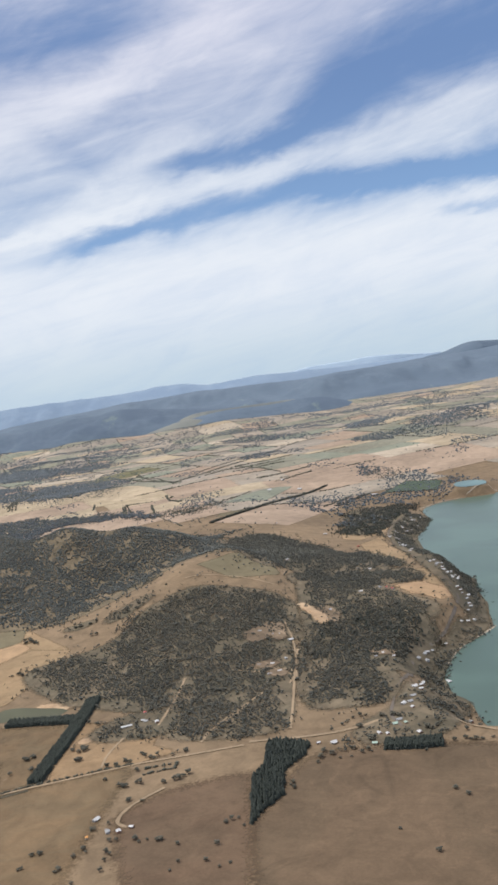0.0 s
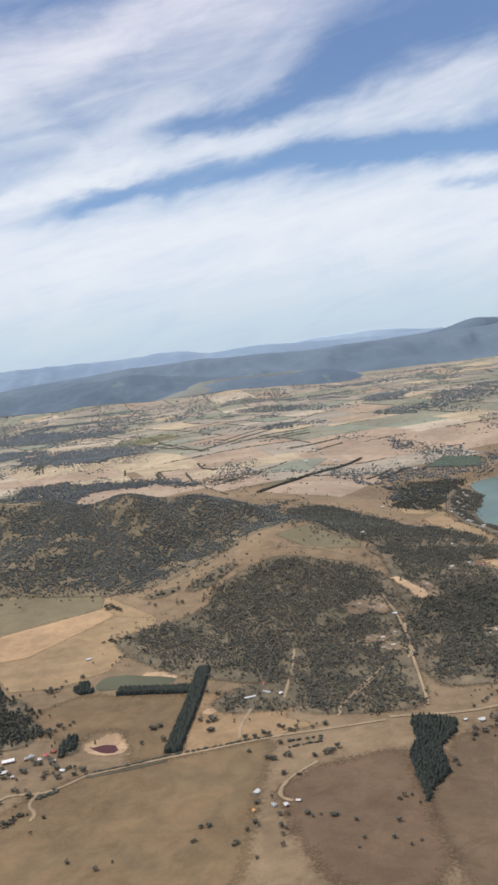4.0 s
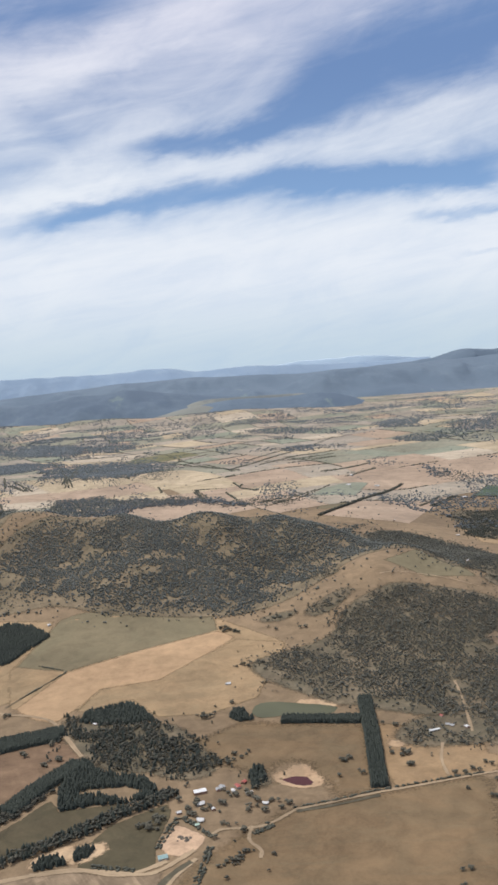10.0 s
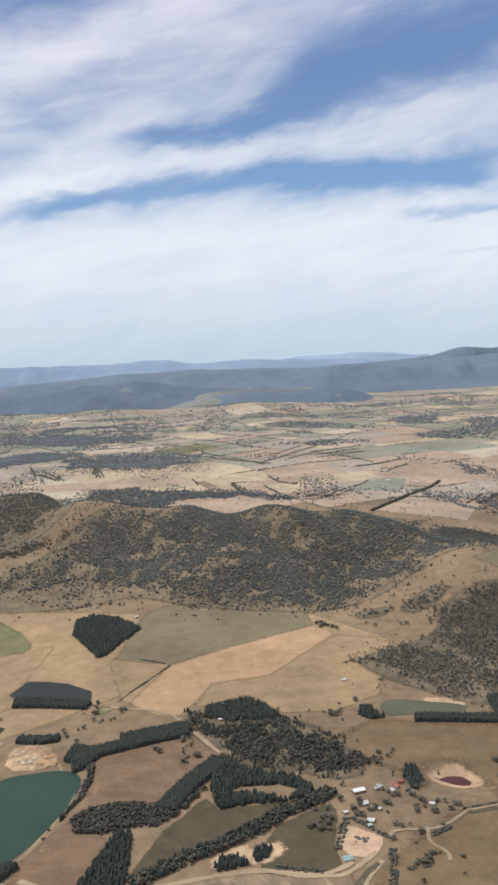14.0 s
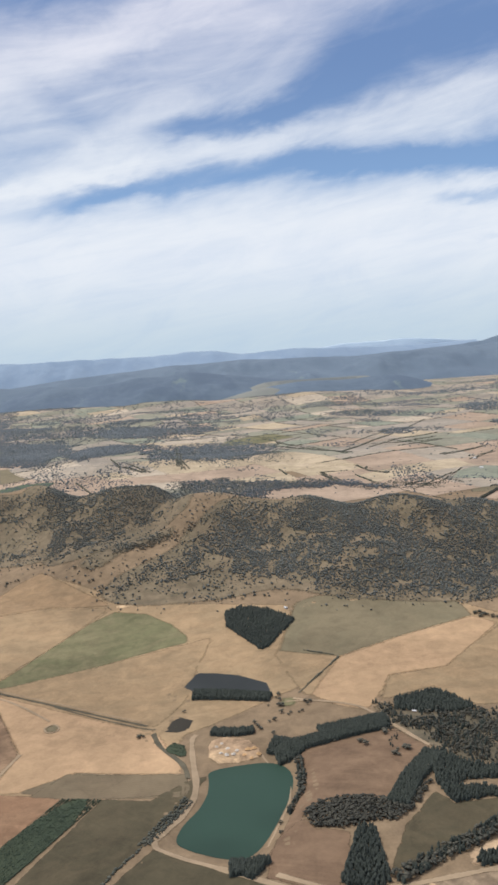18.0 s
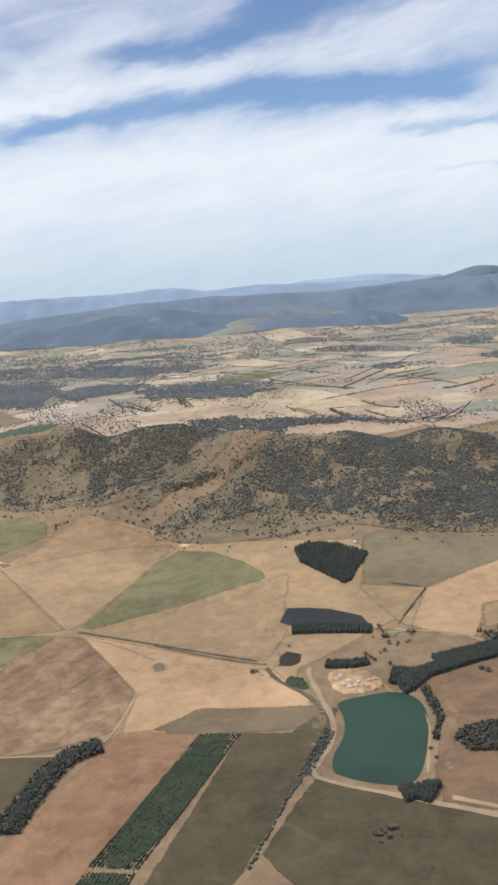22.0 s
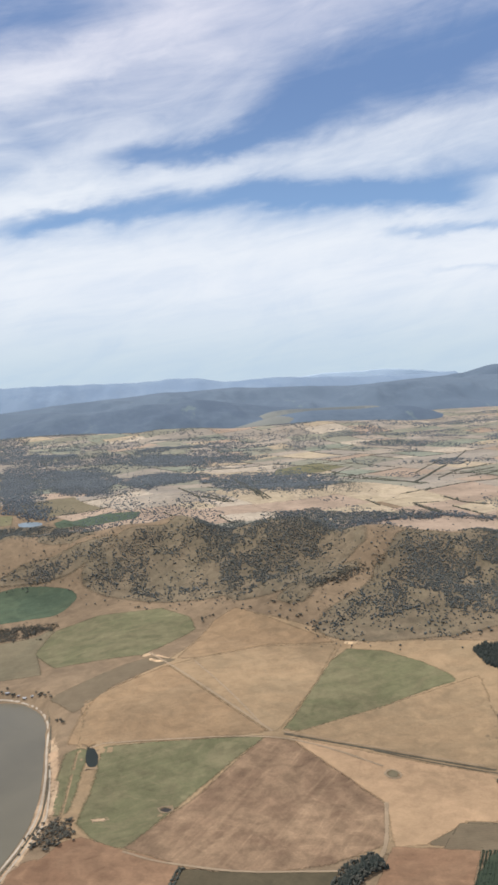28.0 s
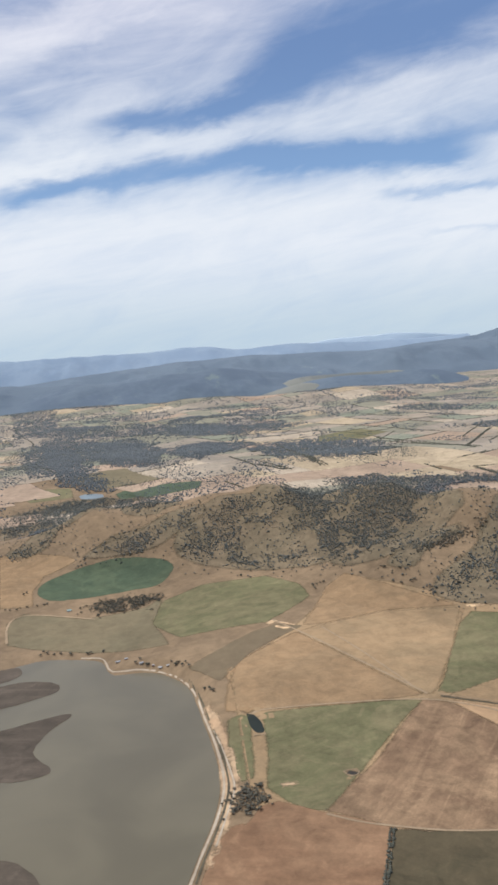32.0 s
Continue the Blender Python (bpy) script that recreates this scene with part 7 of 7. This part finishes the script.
lone_trees([(-58.2, 224), (-65.8, 232.2), (-57.1, 226.7), (-64.6, 230.3), (-56.3, 233.9), (-53.9, 268.4), (-56.4, 256.7), (-51.8, 255.4), (-45.3, 265.7), (-59.9, 268.2), (-58.4, 267.3), (-42.1, 266.2), (-40.7, 266.5), (-39.5, 267.8), (-37.7, 269.2), (-29.4, 216), (-25.5, 212), (-22.7, 213.3), (-24.3, 234), (-22.7, 235.1), (-20.7, 235.3), (-19.1, 230.9), (-37.8, 226.3), (-42.9, 230), (-44, 229.9), (-26.7, 223.3), (-58.5, 219.1), (-83.4, 227.3), (-81.2, 234.1), (-71, 223.5), (-49.4, 230.8), (-47.1, 231.3), (-50.9, 232.7), (-101.5, 305.1), (-81.7, 303.6), (-80.6, 306.2), (-37, 217.2), (-38.9, 213.5), (-81.1, 296), (-84.8, 306.1), (-79.1, 304.4)])
lone_trees([(23.2, 218.1), (30.8, 205.4), (42.2, 234.9), (44.9, 230.8), (39.5, 261.2), (-4.8, 250.9), (-3.9, 252), (-3.7, 248.7), (6, 266.3), (9.8, 267.5), (12.1, 264), (15.7, 263.8), (16.9, 269.3), (14.5, 277.1), (21.3, 285.3), (19.6, 280), (17.7, 292.2), (20, 294.2), (22.6, 295), (24.6, 294.9), (21.6, 266.8), (19.6, 265.7), (23.6, 274.2), (25.2, 275.3), (17.1, 291.1), (11.6, 286), (7.3, 270.8), (4.8, 263.1), (30.2, 292.1), (34.1, 291.8), (35.8, 290.4), (55.3, 271.9), (43, 277.4), (44.6, 276), (46.9, 277.8), (48.4, 279.9), (49.5, 265.2), (53.2, 265.5), (58.1, 263.4), (61.7, 263.7), (54.6, 264.1), (56.3, 263.8)])
lone_trees([(-249.7, 389.8), (-249.4, 385.1), (-248.6, 379.4), (-249.5, 372.8), (-253.1, 366.7), (-237, 380.2), (-240.7, 371.9), (-245.6, 371.9), (-254.7, 380.6), (-260.8, 365.9), (-258.7, 360), (-253.6, 353.4), (-221.4, 338), (-231.6, 345.8), (-232, 342.5), (-255, 287.3), (-254.7, 295), (-282, 252.5), (-280, 253.2), (-277.9, 254.1), (-277, 254.1), (-279.6, 251), (-281.2, 252.1), (-307.4, 366.1), (-306.2, 364.9), (-308.2, 365.1), (-239, 289.2), (-237.5, 286.1)])
lone_trees([(-211.4, 344.4), (-221.9, 338), (-211.7, 325.7), (-206.5, 329.6), (-210, 324.4), (-231.2, 341.3), (-172, 276.6), (-166.6, 279.8), (-168.4, 284.9), (-168.8, 273.5), (-171.9, 275.3), (-149, 357), (-147.5, 360), (-139.9, 368.3), (-147.1, 366.7), (-156.6, 284.2), (-141.1, 454.5), (-137.6, 454.9), (-135.7, 452.4), (-133.8, 449.7), (-139, 456.4), (-133, 409.3), (-129.6, 410.7), (-126.1, 412), (-123.9, 409.2), (-121.7, 406.4), (-117.7, 459.5), (-114.2, 459.8), (-111, 459.1), (-105.9, 458.9)])
lone_trees([(-585.4, 541.2), (-581.8, 543), (-577.6, 540.5), (-573.7, 540.2), (-567.6, 537.9), (-557.6, 535.2), (-555.8, 536.6), (-584.2, 545.8), (-526.4, 511.7), (-505.9, 497.3), (-503.2, 492.9), (-499.6, 489.1), (-501.3, 493.5), (-492.6, 461.4), (-490.2, 457.6), (-488.6, 454.5), (-613.7, 633.5), (-609.3, 634.4), (-602.5, 634.7), (-598, 635.6), (-596, 637), (-615.3, 629.9), (-623.5, 631.3), (-619.9, 630), (-616, 660), (-614.2, 663.5), (-570.2, 613.4), (-572.1, 609.8), (-481, 364), (-483.7, 361.9), (-479.4, 359.5), (-475.3, 356)])
lone_trees([(-474.4, 357), (-471.8, 357.9), (-475.9, 354.9), (-476.6, 360.5), (-418.1, 583.7), (-415.6, 585.6), (-413, 587.5), (-417.6, 580.4), (-386.8, 584.2), (-384.1, 606), (-392.8, 609.1), (-400.3, 606.7), (-425.4, 626), (-453.8, 640.2), (-370.5, 566.1), (-366, 562.7), (-359.7, 562.3), (-371.7, 581.7), (-373.3, 584.3), (-357.3, 563)])
lone_trees([(-152.6, 356.1), (-141.7, 454.3), (-138.5, 456.3), (-143.3, 458.8), (-136.1, 451.7), (-183.1, 375), (-147.8, 357.8), (-137.8, 317.6), (-140.4, 320.3), (-134.9, 321.7), (-142.6, 313.9), (-105.2, 295), (-209.6, 329.1), (-211.5, 325.5), (-206.6, 330.5), (-99.4, 441.5), (-102.3, 441.9), (-63.4, 478.4), (-168.8, 274.6), (-170.4, 276), (-165.9, 276.8), (-141.9, 252.6), (-145.5, 250.8)])
lone_trees([(-307.8, 365.4), (-331.9, 528.2), (-332.7, 553.7), (-345.1, 572.9), (-352.8, 566.1), (-363, 576.6), (-368.6, 573.9), (-418, 586), (-410.7, 586.9), (-461, 634.4), (-278.2, 528.4), (-283.9, 533.9), (-268.2, 514.1), (-263, 508.6), (-250.2, 507.8), (-269, 524.6)])
lone_trees([(-154.7, 359.3), (-152.1, 357.6), (-101.8, 305.7), (-99.8, 306.9), (-36.3, 366.7), (-131, 406.9), (-133.9, 409.8), (-125.6, 408.7), (-136.5, 408.3), (-54.7, 453.7), (-50, 454.6), (-45.4, 455.3), (-40.3, 459.3), (-60.1, 461.7), (-114.4, 445.8), (-142.8, 459.2), (-137.9, 455.7), (-140.4, 459.6)])
lone_trees([(-146.1, 286.3), (-151.9, 283), (-155.9, 280.7), (-145.4, 273.6), (-134.7, 286.8), (-129.8, 284.2), (-126.6, 279.2), (-134.1, 282.2), (-137, 291.6), (-136.8, 282.5), (-127.1, 283.8), (-123.5, 281.3), (-141.2, 290.6), (-149.6, 284), (-154, 286.5), (-143.3, 292.8), (-131.7, 278.5), (-140.9, 320.9), (-136, 319.5), (-102.8, 305.9), (-98.1, 297), (-170.1, 276.8), (-167.4, 273.7), (-165.8, 279.5)])
lone_trees([(-250.9, 387.3), (-250.2, 379.7), (-252.5, 366.5), (-246.6, 370), (-242.1, 371.1), (-238.8, 381), (-254.7, 365.3), (-238.1, 377.7), (-259.7, 362.8), (-222.2, 338), (-211.9, 345.9), (-207.3, 329.9), (-211.1, 325.9), (-232.5, 345.9)])
lone_trees([(-528.8, 508.4), (-522.4, 505.8), (-509.2, 501), (-504.8, 496.4), (-548.5, 534.6), (-555, 535.2), (-507, 496.6)])


# ---- the patchwork of the valley floor ----
def on_valley(u, v):
    """From the valley's own grid to the ground: turned, and bent a little like old boundaries are."""
    u, v = u + 26 * math.sin(v / 170 + 0.6) + 9 * math.sin(v / 61), v + 20 * math.sin(u / 230) + 7 * math.sin(u / 77 + 2)
    a = radians(21)
    return u * math.cos(a) - v * math.sin(a) + 480, u * math.sin(a) + v * math.cos(a)


def split(u0, v0, u1, v1, rnd, plots, lines):
    """Parcels a block of land again and again, as paddocks are."""
    w, d = u1 - u0, v1 - v0
    if w * d < rnd.uniform(4000, 26000) * (0.55 if v0 > 1150 else 1.0) or max(w, d) < 50:
        plots.append((u0, v0, u1, v1))
        return
    f = rnd.uniform(0.32, 0.68)
    if w > d * rnd.uniform(0.7, 1.5):
        m = u0 + w * f
        lines.append(((m, v0), (m, v1)))
        split(u0, v0, m, v1, rnd, plots, lines)
        split(m, v0, u1, v1, rnd, plots, lines)
    else:
        m = v0 + d * f
        lines.append(((u0, m), (u1, m)))
        split(u0, v0, u1, m, rnd, plots, lines)
        split(u0, m, u1, v1, rnd, plots, lines)


def in_valley(x, y):
    return 805 + 0.10 * abs(x + 200) < y < 2980 and -440 - 0.42 * y < x < 60 + 0.40 * y and not (x > 60 and y < 800)


def dry(x, y, gap):
    return all(edge_distance(np.array([x]), np.array([y]), p)[0] > gap for _, _, p in WATERS)


def patchwork():
    # most of these tints are paled or greyed in colour for haze
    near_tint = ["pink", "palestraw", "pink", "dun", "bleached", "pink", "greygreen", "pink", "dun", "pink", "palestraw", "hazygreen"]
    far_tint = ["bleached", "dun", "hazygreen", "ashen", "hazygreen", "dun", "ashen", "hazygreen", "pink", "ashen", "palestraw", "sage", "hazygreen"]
    rnd = random.Random(23)
    plots, lines, done = [], [], []
    split(-2400, 450, 1700, 3300, rnd, plots, lines)
    for u0, v0, u1, v1 in plots:
        cx, cy = on_valley((u0 + u1) / 2, (v0 + v1) / 2)
        if not in_valley(cx, cy) or not dry(cx, cy, 60) or (cy < 1150 and rnd.random() < 0.06):
            continue
        g = -1.2
        ring = [(u0 + g, v0 + g), ((u0 + u1) / 2, v0 + g), (u1 - g, v0 + g), (u1 - g, (v0 + v1) / 2), (u1 - g, v1 - g), ((u0 + u1) / 2, v1 - g), (u0 + g, v1 - g), (u0 + g, (v0 + v1) / 2)]
        place = [on_valley(*p) for p in ring]
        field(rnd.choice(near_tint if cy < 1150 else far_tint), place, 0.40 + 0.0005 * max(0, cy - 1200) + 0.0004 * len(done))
        done.append(cx)
        if cy > 1450 and rnd.random() < (0.26 if cx < -300 - 0.1 * cy else 0.08):
            k = rnd.uniform(0.55, 1.0)
            wood("bluegum", 0.85, [(cx + (x - cx) * k, cy + (y - cy) * k * rnd.uniform(0.6, 1.0)) for x, y in place])
    for (ua, va), (ub, vb) in lines:
        long = math.hypot(ub - ua, vb - va)
        n = max(1, int(long / 60))
        run = [on_valley(ua + (ub - ua) * i / n, va + (vb - va) * i / n) for i in range(n + 1)]
        # trees stand along some stretches of the boundary only
        i = 0
        while i < n:
            k = rnd.randint(1, 3)
            piece = run[i:i + k + 1]
            i += k
            mx, my = piece[len(piece) // 2]
            if rnd.random() < (0.52 if my > 1450 else 0.22) and in_valley(mx, my) and dry(mx, my, 30):
                belt("hedge", rnd.choice((1.5, 2.0, 2.5, 4.0)), piece)
    # woods along the feet of the ranges
    for k in range(64):
        x, y = rnd.uniform(-1350, 1000), rnd.uniform(1700, 2480)
        a, b = rnd.uniform(40, 130), rnd.uniform(18, 50)
        if abs(x) < 0.42 * y + 440:
            wood("bluegum", 0.85, [(x + a * math.cos(t) * rnd.uniform(0.5, 1.2), y + b * math.sin(t) * rnd.uniform(0.5, 1.2)) for t in (0, 0.8, 1.6, 2.4, 3.2, 4, 4.8, 5.6)])


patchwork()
field("green", [(-289.2, 1354.6), (-271.4, 1434.6), (-198, 1481.4), (-163.3, 1400.6), (-211.7, 1349.9)], 0.75)
field("darkgreen", [(-567.2, 1023.8), (-525.1, 1055.8), (-477, 1028.9), (-481.5, 989.3), (-503.3, 988.3), (-537.9, 990.2)], 0.75)
field("darkgreen", [(123.6, 869.9), (157.3, 930.1), (192.5, 903.2), (172.3, 838.3)], 0.75)
field("sage", [(-24.2, 925.3), (19.2, 972), (34.5, 975.9), (0.9, 870.6), (-44.4, 876.5)], 0.75)


def scattered_trees():
    """Single trees and small clumps strewn over valley, hillsides and paddocks."""
    n = 90000
    y = 780 + (RNG.random(n) ** 1.35) * 1750
    x = RNG.uniform(-1, 1, n) * (0.42 * y + 150) - 150
    c = np.array([noise.fractal(Vector((a / 110, b / 190, 9.0)), 0.7, 2.0, 5) for a, b in zip(x, y)])
    # thicker to the west and towards the ranges
    lush = 0.13 * np.clip((-x - 120 - 0.12 * y) / 300, -0.4, 1.2) + 0.10 * np.clip((y - 1300) / 900, 0, 1)
    keep = RNG.random(n) < np.clip(0.02 + 5.0 * (c + lush - np.where(y < 1350, 0.24, 0.12)), 0.012, 0.95)
    for _, _, p in WATERS:
        keep &= edge_distance(x, y, p) > 2
    x, y = x[keep], y[keep]
    size = RNG.uniform(1.0, 2.0, len(x)) * (1 + np.clip((y - 1000) / 1500, 0, 0.8))
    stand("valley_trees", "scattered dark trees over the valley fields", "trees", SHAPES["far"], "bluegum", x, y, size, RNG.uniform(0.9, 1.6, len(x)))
    n = 9000
    x, y = RNG.uniform(-650, 110, n), RNG.uniform(470, 800, n)
    c = np.array([noise.fractal(Vector((a / 30, b / 40, 5.0)), 0.8, 2.0, 4) for a, b in zip(x, y)])
    keep = (raw_height(x, y) > 17) & (RNG.random(n) < np.clip(0.10 + 0.9 * c, 0.02, 0.6))
    for _, _, p in WATERS:
        keep &= edge_distance(x, y, p) > 2
    x, y = x[keep], y[keep]
    ok = untaken(x, y, 0.95)
    x, y = x[ok], y[ok]
    stand("slope_trees", "single gums dotted over dry grassy slopes", "trees", SHAPES["gum"], "hill", x, y, RNG.uniform(0.8, 1.8, len(x)), RNG.uniform(0.9, 1.3, len(x)))


scattered_trees()
